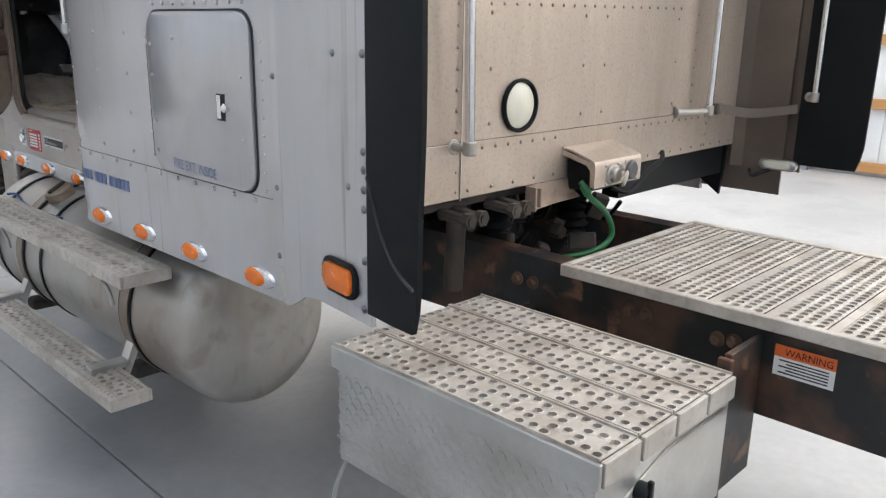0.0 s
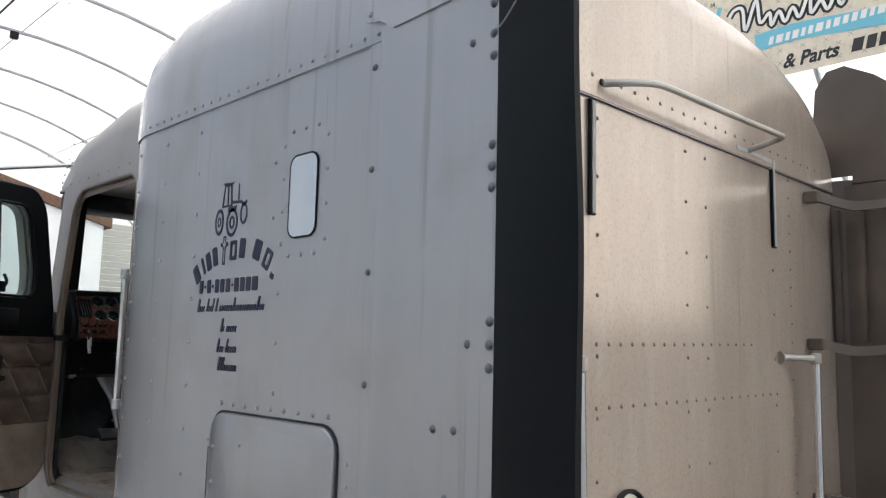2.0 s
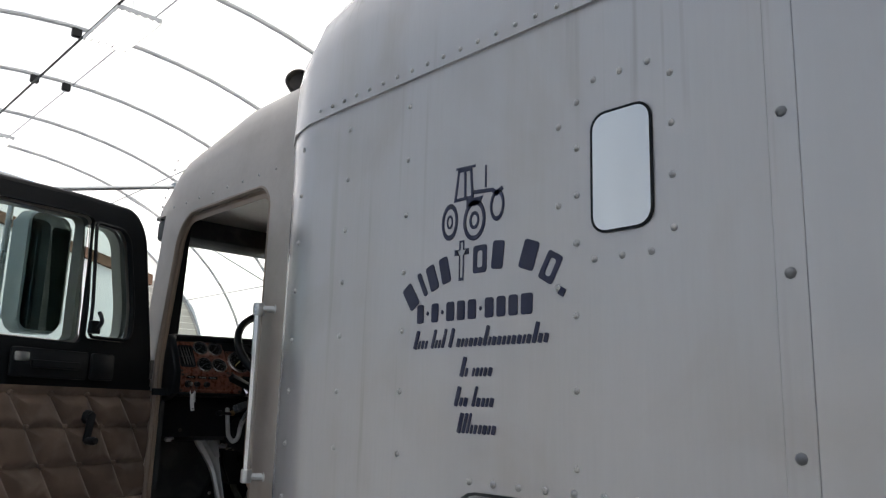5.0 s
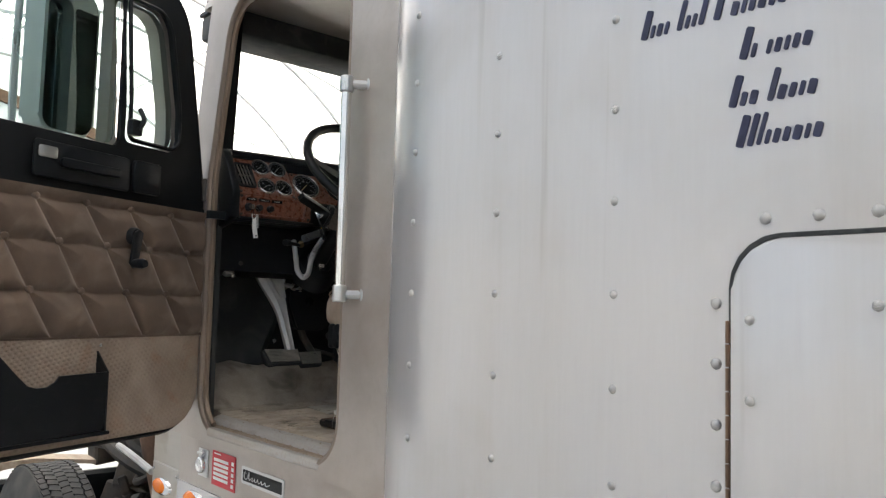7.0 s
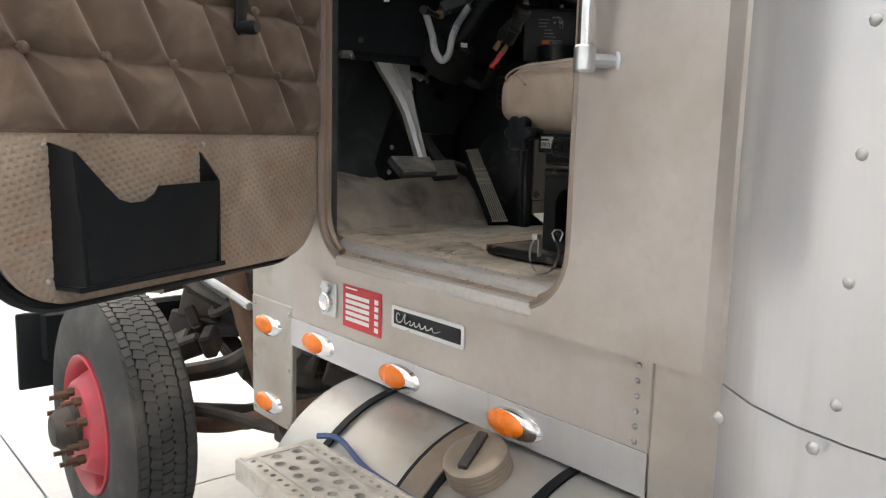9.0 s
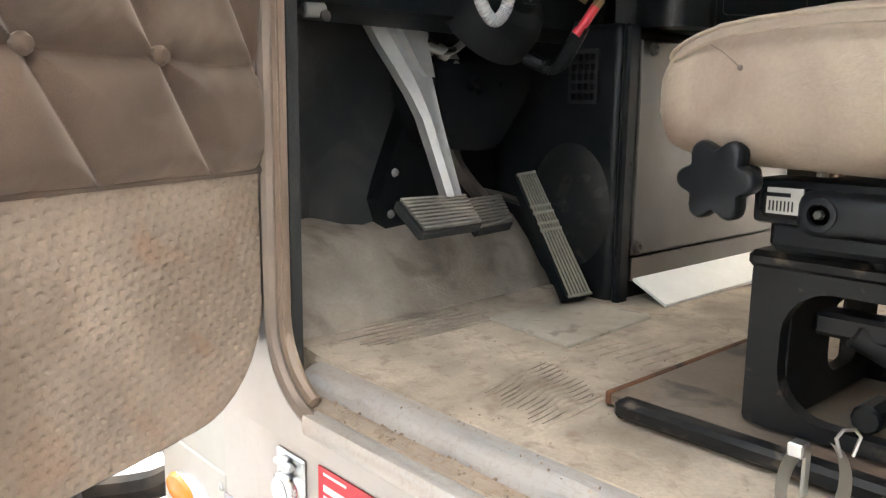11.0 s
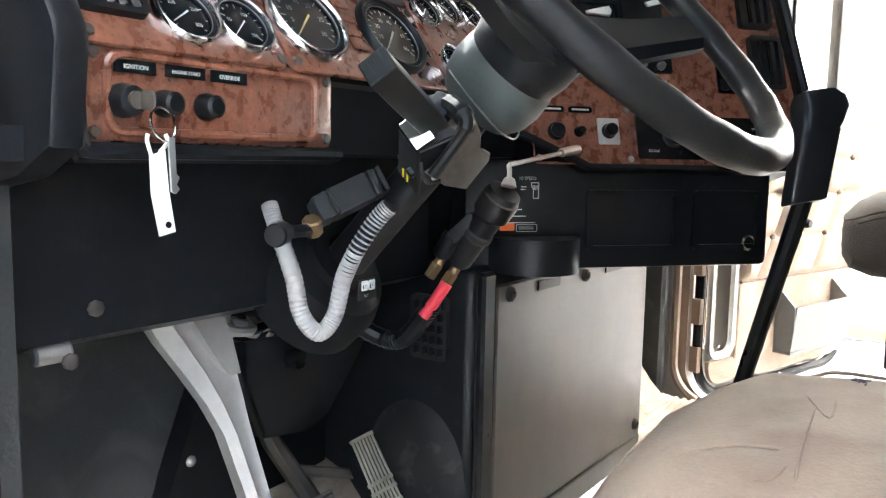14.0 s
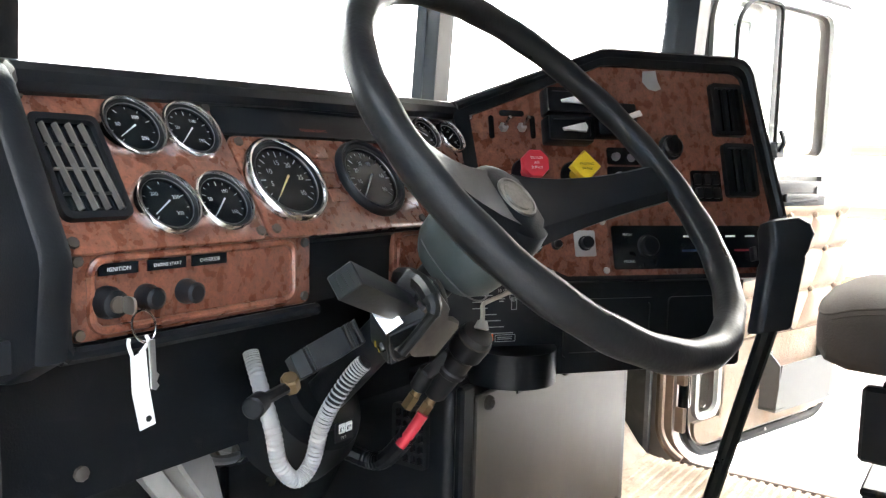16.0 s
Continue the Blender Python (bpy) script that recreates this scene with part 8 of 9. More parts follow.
# keys hanging from the ignition
keys = thing("key_ring", (1.626, 4.66, 1.93), "steel key ring with keys and a white plastic tag", "keys")
bm = B()
prism(bm, rrect(1.640, 1.660, 1.938, 1.954, 0.006, 3), lambda a, b, wd: (1.617 + wd, 4.672 - (a - 1.640), b), 0.0, 0.0028, 0.0006)
part("key_head", bm, mat("worn_nickel_key", (0.36, 0.34, 0.31), 0.35, 0.9, 0.1, 30, 90, 0.0), keys)
bm = B()
tube(bm, [(1.628 + 0.012 * math.cos(t), 4.655 + 0.004 * math.sin(t), 1.927 + 0.014 * math.sin(t)) for t in (2 * math.pi * k / 20 for k in range(20))], 0.0012, 6, True)
part("ring", bm, CHROME, keys)
bm = B()
prism(bm, [(1.614, 1.900), (1.629, 1.905), (1.632, 1.87), (1.638, 1.835), (1.622, 1.832), (1.615, 1.868)], lambda a, b, wd: (a, 4.656 - wd, b), 0.0, 0.0016)
tube(bm, smooth_path([(1.616, 4.655, 1.900), (1.612, 4.655, 1.912), (1.613, 4.655, 1.918)], 3), 0.0018, 5)
tube(bm, smooth_path([(1.624, 4.655, 1.903), (1.632, 4.655, 1.912), (1.630, 4.655, 1.918)], 3), 0.0018, 5)
part("tag", bm, WHITE, keys, "white plastic tag")
bm = B()
cyl(bm, (1.6305, 4.6542, 1.8415), (1.6305, 4.6538, 1.8415), 0.003, None, 10)
part("tag_hole", bm, BLACK, keys)
bm = B()
prism(bm, [(1.634, 1.915), (1.640, 1.915), (1.641, 1.885), (1.644, 1.882), (1.641, 1.876), (1.644, 1.872), (1.640, 1.868), (1.636, 1.87)], lambda a, b, wd: (a, 4.650 - wd, b), 0.0, 0.0022)
bm.transform(Matrix.Translation((-0.006, 0, 0)))
part("key", bm, SATIN, keys)

# ---- steering ----
SC, SN = Vector((1.95, 4.415, 2.088)), Vector((-0.028, -0.73, 0.683))
steer = thing("steering_wheel", tuple(SC - SN * 0.3), "black two-spoke steering wheel on a tilting column", "steering wheel")
su = Vector((1, 0, 0))
su = (su - SN * su.dot(SN)).normalized()
sv = SN.cross(su)
bm = B()
rad = []
pts = []
for k in range(96):
    a = 2 * math.pi * k / 96
    pts.append(SC + 0.245 * (math.cos(a) * su + math.sin(a) * sv))
    rad.append(0.0165 + 0.0006 * math.sin(a * 22))
tube(bm, pts, rad, 12, True)
part("rim", bm, mat("wheel_rubber", (0.014, 0.0145, 0.015), 0.32, 0, 0.25, 9, 200, 0.08, (0.026, 0.024, 0.022), 0.5, 22, (1, 1, 1), 0.14, spec=0.2), steer)
hub_at = SC - SN * 0.075
bm = B()
lathe(bm, [(0, 0.009), (0.040, 0.008), (0.052, 0.002), (0.058, -0.012), (0.058, -0.03), (0.052, -0.06), (0.05, -0.07)], hub_at, SN, 32)
part("hub", bm, BLACK, steer)
bm = B()
lathe(bm, [(0, 0.0112), (0.018, 0.0110), (0.0185, 0.0098), (0.023, 0.0098), (0.0235, 0.0115), (0.026, 0.0112), (0.027, 0.006)], hub_at, SN, 28)
part("horn_button", bm, mat("dull_emblem_metal", (0.30, 0.29, 0.27), 0.35, 0.9, 0.3, 60, 200, 0.1), steer)
s1 = (math.cos(radians(-9)) * su + math.sin(radians(-9)) * sv)
s2 = SN.cross(s1)
for sgn in (1, -1):
    bm = B()
    rings = []
    for t in (0.0, 0.15, 0.32, 0.38, 0.6, 0.8, 1.0):
        c = hub_at + s1 * sgn * (0.02 + 0.215 * t) + SN * (0.072 * t ** 1.4 - 0.010)
        hw, th = 0.054 - 0.058 * t + 0.032 * t * t, 0.017 - 0.004 * t
        rings.append([c + s2 * hw + SN * th * 0.2, c + s2 * hw * 0.7 + SN * th, c - s2 * hw * 0.7 + SN * th, c - s2 * hw + SN * th * 0.2, c - s2 * hw * 0.8 - SN * th, c + s2 * hw * 0.8 - SN * th])
    loft(bm, rings)
    part("spoke", bm, BLACK, steer)
bm = B()
lathe(bm, [(0.048, -0.035), (0.056, -0.055), (0.058, -0.075), (0.055, -0.095), (0.046, -0.110), (0.030, -0.116), (0.0, -0.117)], hub_at, SN, 32)
part("column_shroud", bm, mat("grey_shroud", (0.060, 0.073, 0.069), 0.38, 0, 0.2, 9, 200, 0.05, spec=0.25), steer)
bm = B()
tube(bm, smooth_path([hub_at - SN * (0.098 + 0.010 * math.sin(a * 1.5)) + (su * math.cos(a) + sv * math.sin(a)) * 0.0555 for a in (radians(150 + 14 * k) for k in range(14))], 2), 0.0011, 6)
part("shroud_wire", bm, RIVETD, steer)
bm = B()
low_end = Vector((1.962, 4.80, 1.72))
cyl(bm, hub_at - SN * 0.10, low_end, 0.024, 0.028, 16)
part("column_tube", bm, BLACK, steer)
bm = B()
lathe(bm, [(0.03, 0.07), (0.05, 0.064), (0.052, 0.052), (0.075, 0.042), (0.088, 0.015), (0.09, -0.03), (0.0, -0.04)], (1.962, 4.80, 1.735), (0, -0.75, 0.6), 28)
part("column_boot", bm, RUBBER, steer)


def slab_along(bm, a, b, w, h, bev=0.004, up=(0, 0, 1)):
    a, b = Vector(a), Vector(b)
    d = (b - a).normalized()
    s_ = d.cross(Vector(up)).normalized()
    u_ = s_.cross(d)
    m = Matrix((s_, d, u_)).transposed()
    box(bm, (a + b) / 2, (w, (b - a).length, h), bev, 2, m)


WORNG = mat("worn_grey_plastic", (0.0085, 0.0100, 0.0105), 0.34, 0, 0.25, 20, 200, 0.05, (0.022, 0.021, 0.019), 0.5, 25, spec=0.2)
lever_d = (Vector((1.846, 4.524, 1.928)) - Vector((1.711, 4.492, 1.976))).normalized()
lever_u = (Vector((0.004, -0.014, -0.019)) - lever_d * lever_d.dot(Vector((0.004, -0.014, -0.019)))).normalized()
lever_v = lever_d.cross(lever_u)
bm = B()
rings = []
for t_, w_ in ((0.0, 0.0112), (0.0015, 0.0124), (0.05, 0.0124), (0.10, 0.0120), (0.138, 0.0112), (0.142, 0.0096)):
    c = Vector((1.711, 4.492, 1.976)) + lever_d * t_
    rings.append([c + lever_u * a + lever_v * b for a, b in rrect(-w_, w_, -w_ * 1.08, w_ * 1.08, 0.0016, 2)])
loft(bm, rings)
lever = part("signal_lever", bm, WORNG, steer, "square-ended worn black turn signal lever")
for k in range(3):
    bm = B()
    c = Vector((1.711, 4.492, 1.976)) - lever_d * 0.0002 + lever_v * (0.006 * (k - 1))
    box(bm, c, (0.0012, 0.015, 0.0008), 0, 1, Matrix((lever_v, lever_u, lever_d)).transposed())
    part("end_rib", bm, WORNG, lever)
# box-shaped flasher switch clamped to the column
bm = B()
near_ = [Vector(p) for p in ((1.800, 4.540, 1.932), (1.806, 4.520, 1.907), (1.846, 4.549, 1.864), (1.848, 4.578, 1.888))]
far_ = [Vector(p) for p in ((1.832, 4.512, 1.942), (1.840, 4.494, 1.926), (1.852, 4.531, 1.874), (1.862, 4.560, 1.902))]
loft(bm, [near_, far_])
bmesh.ops.bevel(bm, geom=list(bm.edges), offset=0.0022, segments=2, affect="EDGES")
part("switch_housing", bm, WORNG, steer)
la, lb, lc = Vector((1.800, 4.5385, 1.931)), Vector((1.8055, 4.521, 1.908)), Vector((0.0125, -0.0115, 0.013))
lx, lz = (lb - la).normalized(), lc.normalized()
ly = lz.cross(lx).normalized()
bm = B()
box(bm, (la + lb + lc) / 2 + ly * (0.003 if ly.x < 0 else -0.003), (0.030, 0.0025, 0.0215), 0.0008, 1, Matrix((lx, ly, lx.cross(ly))).transposed())
part("silver_label", bm, CHROME, steer, "bright silver foil label")
bm = B()
box(bm, (1.831, 4.546, 1.8885), (0.010, 0.012, 0.010), 0.002, 1, Matrix((lx, ly, lx.cross(ly))).transposed())
part("latch", bm, WORNG, steer)
tag_n = (near_[3] - near_[0]).cross(near_[1] - near_[0]).normalized()
tag_n = tag_n if tag_n.x < 0 else -tag_n
for k in range(2):
    bm = B()
    tag_a, tag_b = near_[2].lerp(near_[3], 0.50 + 0.2 * k), near_[1].lerp(near_[0], 0.45 + 0.2 * k)
    tag_c = tag_a.lerp(tag_b, 0.16) + tag_n * 0.0006
    td = (tag_b - tag_a).normalized()
    box(bm, tag_c, (0.013, 0.0022, 0.001), 0, 1, Matrix((td, tag_n.cross(td), tag_n)).transposed())
    part("yellow_tag", bm, YELLOW, steer)
bm = B()
tube(bm, smooth_path([(1.880, 4.562, 1.953), (1.871, 4.545, 1.955), (1.855, 4.516, 1.952), (1.843, 4.496, 1.944), (1.839, 4.488, 1.933), (1.837, 4.498, 1.917), (1.832, 4.522, 1.886)], 5), [0.012] * 11 + [0.0105] * 6 + [0.008] * 5 + [0.006] * 20, 10)
part("switch_hook", bm, WORNG, steer)
# worn cast clamp plate round the column
pu, pv = Vector((0.051, 0.003, -0.026)).normalized(), Vector((-0.027, 0.026, -0.050))
pv = (pv - pu * pu.dot(pv)).normalized()
pn = pu.cross(pv).normalized()
pn = pn if pn.y < 0 else -pn
pc = Vector((1.860, 4.499, 1.936))
bm = B()
prism(bm, [(-0.014, -0.012), (0.026, -0.003), (0.034, 0.012), (0.056, 0.003), (0.062, 0.010), (0.060, 0.048), (0.030, 0.060), (-0.006, 0.064)], lambda a, b, wd: tuple(pc + pu * a + pv * b + pn * wd), -0.014, 0.0, 0.0025)
part("clamp_plate", bm, mat("worn_clamp_metal", (0.13, 0.115, 0.10), 0.42, 0.4, 0.3, 20, 120, 0.05, (0.05, 0.045, 0.04), 0.7, 30), steer)
bm = B()
for a, b, c, d in ((-0.004, 0.004, 0.020, 0.012), (0.010, 0.020, 0.024, 0.020)):
    box(bm, pc + pu * a + pv * b - pn * 0.030, (0.03, 0.03, 0.03), 0.004, 2, Matrix((pu, pv, pn)).transposed())
part("column_bracket", bm, BLACK, steer)
bm = B()
box(bm, pc + pu * 0.012 + pv * 0.062 - pn * 0.002, (0.010, 0.005, 0.004), 0.001, 1, Matrix((pu, pv, pn)).transposed())
part("bright_clip", bm, SATIN, steer)
bm = B()
tube(bm, smooth_path([pc + pu * 0.016 + pv * 0.060, pc + pu * 0.0 + pv * 0.070 + pn * 0.004, pc - pu * 0.016 + pv * 0.068 + pn * 0.006, pc - pu * 0.022 + pv * 0.060], 5), 0.0018, 6)
part("wire", bm, IRON, steer)
for k in range(5):
    bm = B()
    o_ = 0.006 * k
    tube(bm, smooth_path([(1.85 + o_, 4.545, 1.925), (1.86 + o_, 4.53 - o_, 1.945 - o_), (1.885 + o_, 4.535, 1.950), (1.91, 4.55 + o_, 1.945)], 4), 0.0022, 6)
    part("wire", bm, (BLACK, IRON, WHITE, BLACK, IRON)[k], steer)
ra, rb, rc_ = Vector((1.839, 4.675, 1.864)), Vector((0.050, -0.018, 0.022)), Vector((0.003, -0.016, -0.027))
rn = rb.cross(rc_).normalized()
rn = rn if rn.x < 0 else -rn


def relay(a, b, w):
    return tuple(ra + rb * a + rc_ * b + rn * w)


bm = B()
loft(bm, [[relay(0.16, 0.0, w), relay(1.0, 0.0, w), relay(1.0, 1.0, w), relay(0.16, 1.0, w)] for w in (-0.03, 0.0)])
bmesh.ops.bevel(bm, geom=list(bm.edges), offset=0.0015, segments=2, affect="EDGES")
RELAYM = mat("worn_black_housing", (0.022, 0.025, 0.0265), 0.34, 0, 0.2, 20, 200, 0.05, (0.045, 0.043, 0.04), 0.5, 30, spec=0.4)
relay_box = part("relay_box", bm, RELAYM, steer)
for a0, a1, w0 in ((-0.22, 0.08, 0.0005), (0.09, 0.15, 0.003), (1.02, 1.10, 0.003), (1.12, 1.22, -0.002), (1.24, 1.34, 0.001)):
    bm = B()
    loft(bm, [[relay(a0, 0.04, w), relay(a1, 0.0, w), relay(a1, 1.0, w), relay(a0, 0.96, w)] for w in (-0.028, w0)])
    bmesh.ops.bevel(bm, geom=list(bm.edges), offset=0.0012, segments=1, affect="EDGES")
    part("collar", bm, RELAYM, relay_box)
bm = B()
cyl(bm, (1.834, 4.682, 1.818), (1.825, 4.675, 1.835), 0.011, None, 8, 0.002)
part("brass_nut", bm, BRASS, steer)
bm = B()
cyl(bm, (1.765, 4.655, 1.826), (1.742, 4.643, 1.825), 0.0115, 0.012, 16, 0.002)
cyl(bm, (1.835, 4.684, 1.822), (1.76, 4.652, 1.826), 0.007, None, 10)
part("tilt_knob", bm, BLACK, steer)
bm = B()
pts = smooth_path([(1.850, 4.768, 1.845), (1.845, 4.752, 1.822), (1.827, 4.706, 1.770), (1.828, 4.694, 1.728), (1.850, 4.689, 1.704), (1.868, 4.682, 1.722), (1.868, 4.668, 1.767), (1.870, 4.652, 1.798)], 16)
tube(bm, pts, 0.0092, 12, False, 0.0011)
part("conduit", bm, GREYC, steer, "grey ribbed plastic conduit loop")
sl = smooth_path([(1.868, 4.668, 1.767), (1.870, 4.652, 1.798), (1.881, 4.633, 1.832), (1.888, 4.618, 1.850)], 14)
bm = B()
tube(bm, sl, 0.0092, 12)
sleeve = part("conduit_sleeve", bm, BLACK, steer)
for k in range(1, len(sl) - 3, 2):
    d_, u_, v_ = basis((Vector(sl[k + 1]) - Vector(sl[k - 1])).normalized())
    bm = B()
    tube(bm, [Vector(sl[k]) + (u_ * math.cos(a) + v_ * math.sin(a)) * 0.0093 for a in (2 * math.pi * j / 18 for j in range(18))], 0.0012, 5, True)
    part("conduit_ridge", bm, GREYC, sleeve)
bm = B()
pts = smooth_path([(2.042, 4.672, 1.712), (2.046, 4.685, 1.695), (2.062, 4.73, 1.655), (2.062, 4.765, 1.648), (2.035, 4.80, 1.672), (2.01, 4.82, 1.71)], 10)
tube(bm, pts, 0.0125, 10, False, 0.0012)
part("black_loom", bm, BLACK, steer)
bm = B()
tube(bm, [(2.032, 4.678, 1.696), (2.040, 4.668, 1.712), (2.051, 4.654, 1.740)], 0.0082, 12)
part("red_air_line", bm, REDK, steer)
for c in ((2.060, 4.656, 1.748), (2.043, 4.668, 1.761)):
    bm = B()
    a = Vector(c) - Vector((0.004, -0.006, 0.013))
    cyl(bm, a, a + Vector((0.006, -0.010, 0.018)), 0.0088, None, 6, 0.001)
    cyl(bm, a + Vector((0.006, -0.010, 0.018)), a + Vector((0.008, -0.014, 0.026)), 0.0068, None, 12)
    part("brass_fitting", bm, BRASS, steer)
bm = B()
va, vb = Vector((2.064, 4.646, 1.768)), Vector((2.052, 4.566, 1.868))
lathe(bm, [(0, 0), (0.015, 0), (0.017, 0.004), (0.018, 0.045), (0.021, 0.048), (0.021, 0.055), (0.019, 0.058), (0.019, 0.080), (0.024, 0.086), (0.025, 0.108), (0.021, 0.122), (0, 0.126)], va, vb - va, 24)
cyl(bm, (2.046, 4.660, 1.776), (2.043, 4.640, 1.806), 0.0125, 0.0125, 14, 0.003)
slab_along(bm, (2.043, 4.642, 1.800), (2.052, 4.612, 1.83), 0.020, 0.018, 0.003)
part("trailer_valve", bm, mat("grimy_black_casting", (0.012, 0.0125, 0.0135), 0.38, 0.1, 0.25, 20, 200, 0.06, (0.05, 0.046, 0.04), 0.5, 26, spec=0.3), steer)
bm = B()
lathe(bm, [(0.0235, 0), (0.0245, 0.002), (0.0235, 0.004), (0.020, 0.004)], va + (vb - va).normalized() * 0.110, vb - va, 24)
part("valve_collar", bm, IRON, steer)
bm = B()
cyl(bm, (2.052, 4.566, 1.868), (2.055, 4.566, 1.880), 0.010, 0.007, 12, 0.002)
tube(bm, smooth_path([(2.055, 4.567, 1.876), (2.066, 4.573, 1.888), (2.079, 4.581, 1.895), (2.104, 4.583, 1.898), (2.215, 4.574, 1.913)], 5), 0.0031, 8)
cyl(bm, (2.205, 4.5745, 1.912), (2.258, 4.573, 1.918), 0.006, 0.007, 10, 0.002)
part("valve_handle", bm, TANKM, steer)
bm = B()
span(bm, 1.906, 1.938, 4.679, 4.682, 1.734, 1.758)
part("tilt_label", bm, BLACK, steer)
for k in range(2):
    bm = B()
    x_ = 1.910 + 0.0125 * k
    plate(bm, rrect(x_, x_ + 0.0112, 1.7485, 1.7605, 0.001, 1), [[(x_ + 0.002, 1.7505), (x_ + 0.005, 1.7505), (x_ + 0.005, 1.7575), (x_ + 0.002, 1.7545)], [(x_ + 0.0062, 1.751), (x_ + 0.0092, 1.754), (x_ + 0.007, 1.7585)]], lambda a, b: (a, 4.678, b - 0.0035), 0.0008)
    part("tilt_symbol", bm, WHITE, steer)
part("words", lettering("TILT", 0.0045, lambda a, b, wd: (1.914 + a, 4.6785 - wd, 1.7375 + b)), WHITE, steer)

# ---- pedals ----
bm = B()
arm = ((1.725, 1.805, 4.905, 1.79), (1.757, 1.831, 4.885, 1.715), (1.775, 1.853, 4.872, 1.675), (1.800, 1.873, 4.862, 1.635), (1.822, 1.876, 4.850, 1.595), (1.838, 1.878, 4.838, 1.555), (1.847, 1.882, 4.815, 1.49), (1.856, 1.888, 4.795, 1.428))
loft(bm, [[(a, y, z), ((a * 2 + b) / 3, y - 0.008, z), ((a * 2 + b) / 3 + 0.006, y + 0.001, z), (b - 0.008, y + 0.001, z), (b, y - 0.003, z), (b, y + 0.02, z), (a, y + 0.02, z)] for a, b, y, z in arm])
loft(bm, [[(a, y, z), (b, y, z), (b, y + 0.016, z), (a, y + 0.016, z)] for a, b, y, z in ((1.800, 1.852, 4.866, 1.725), (1.828, 1.868, 4.856, 1.67), (1.846, 1.872, 4.850, 1.638), (1.858, 1.874, 4.848, 1.625))])
clutch = part("clutch_pedal", bm, mat("cast_aluminium", (0.47, 0.46, 0.44), 0.5, 0.6, 0.15, 12, 90, 0.06, (0.30, 0.28, 0.25), 0.5, 12), truck, "cast aluminium clutch pedal with a ribbed black pad")


def pedal_pad(parent, quad, th=0.022, ribs=9, along=1, wear=False):
    q = [Vector(p) for p in quad]
    n = (q[1] - q[0]).cross(q[3] - q[0]).normalized()
    n = n if n.z > 0 else -n
    bm = B()
    loft(bm, [[p - n * th for p in q], [p for p in q]])
    bmesh.ops.bevel(bm, geom=list(bm.edges), offset=0.006, segments=2, affect="EDGES")
    part("pad", bm, VINYL, parent)
    for k in range(ribs):
        t = (k + 0.7) / (ribs + 0.4)
        a, b = (q[0].lerp(q[3], t), q[1].lerp(q[2], t)) if along else (q[0].lerp(q[1], t), q[3].lerp(q[2], t))
        a, b = a.lerp(b, 0.05), a.lerp(b, 0.95)
        bm = B()
        slab_along(bm, a + n * 0.001, b + n * 0.001, 0.0055, 0.006, 0.0015, n)
        part("pad_rib", bm, RIBD, parent)


RIBM = mat("worn_treadle_metal", (0.42, 0.38, 0.31), 0.55, 0.3, 0.2, 12, 120, 0.05)
RIBD = mat("worn_pad_rubber", (0.20, 0.185, 0.16), 0.7, 0, 0.3, 12, 120, 0.05, (0.42, 0.38, 0.31), 0.8, 14)
pedal_pad(clutch, [(1.757, 4.811, 1.430), (1.917, 4.809, 1.428), (1.889, 4.738, 1.387), (1.751, 4.735, 1.385)])
bm = B()
tube(bm, smooth_path([(2.00, 4.97, 1.56), (2.008, 4.945, 1.485), (2.02, 4.93, 1.45), (2.02, 4.88, 1.41), (2.0, 4.83, 1.395)], 5), 0.015, 8)
brake = part("brake_pedal", bm, IRON, truck, "brake pedal with a ribbed rubber pad")
pedal_pad(brake, [(1.928, 4.843, 1.414), (2.045, 4.848, 1.416), (2.005, 4.776, 1.374), (1.905, 4.77, 1.371)])
bm = B()
tube(bm, smooth_path([(2.06, 4.93, 1.415), (2.105, 4.905, 1.403), (2.163, 4.895, 1.384)], 4), 0.009, 6)
accel = part("accelerator_pedal", bm, IRON, truck, "long slotted treadle accelerator pedal")
q = [Vector(p) for p in ((2.136, 4.900, 1.442), (2.190, 4.900, 1.446), (2.178, 4.735, 1.222), (2.112, 4.738, 1.224))]
n = (q[1] - q[0]).cross(q[3] - q[0]).normalized()
n = n if n.y < 0 else -n
bm = B()
loft(bm, [[p - n * 0.018 for p in q], q])
part("treadle", bm, RUBBER, accel)
for k in range(7):
    t = (k + 0.5) / 7
    bm = B()
    slab_along(bm, q[0].lerp(q[1], t) + n * 0.007, q[3].lerp(q[2], t) + n * 0.007, 0.0034, 0.004, 0.0008, n)
    part("treadle_rib", bm, RIBM, accel)
for t in (0.006, 0.28, 0.335, 0.42, 0.475, 0.994):
    bm = B()
    slab_along(bm, q[0].lerp(q[3], t) + n * 0.0065, q[1].lerp(q[2], t) + n * 0.0065, 0.006, 0.005, 0.001, n)
    part("treadle_rib", bm, RIBM, accel)
rnd = random.Random(3)
for k in range(9):
    bm = B()
    c = Vector((1.865 + 0.012 * k, 4.885 + rnd.uniform(0, 0.03), 1.695 - 0.006 * k + rnd.uniform(-0.014, 0.012)))
    if k % 3:
        box(bm, c, (0.022, 0.03, 0.02), 0.004, 1, Euler((rnd.random(), rnd.random(), rnd.random())).to_matrix())
    else:
        cyl(bm, c, c + Vector((0.02, -0.012, rnd.uniform(-0.01, 0.01))), 0.009, None, 8, 0.002)
    part("linkage_piece", bm, (SATIN, IRON, TANKM)[k % 3], truck)
bm = B()
tube(bm, smooth_path([(1.84, 4.89, 1.70), (1.88, 4.87, 1.675), (1.93, 4.87, 1.672), (1.97, 4.88, 1.69)], 4), 0.007, 8)
part("pedal_linkage", bm, SATIN, truck)

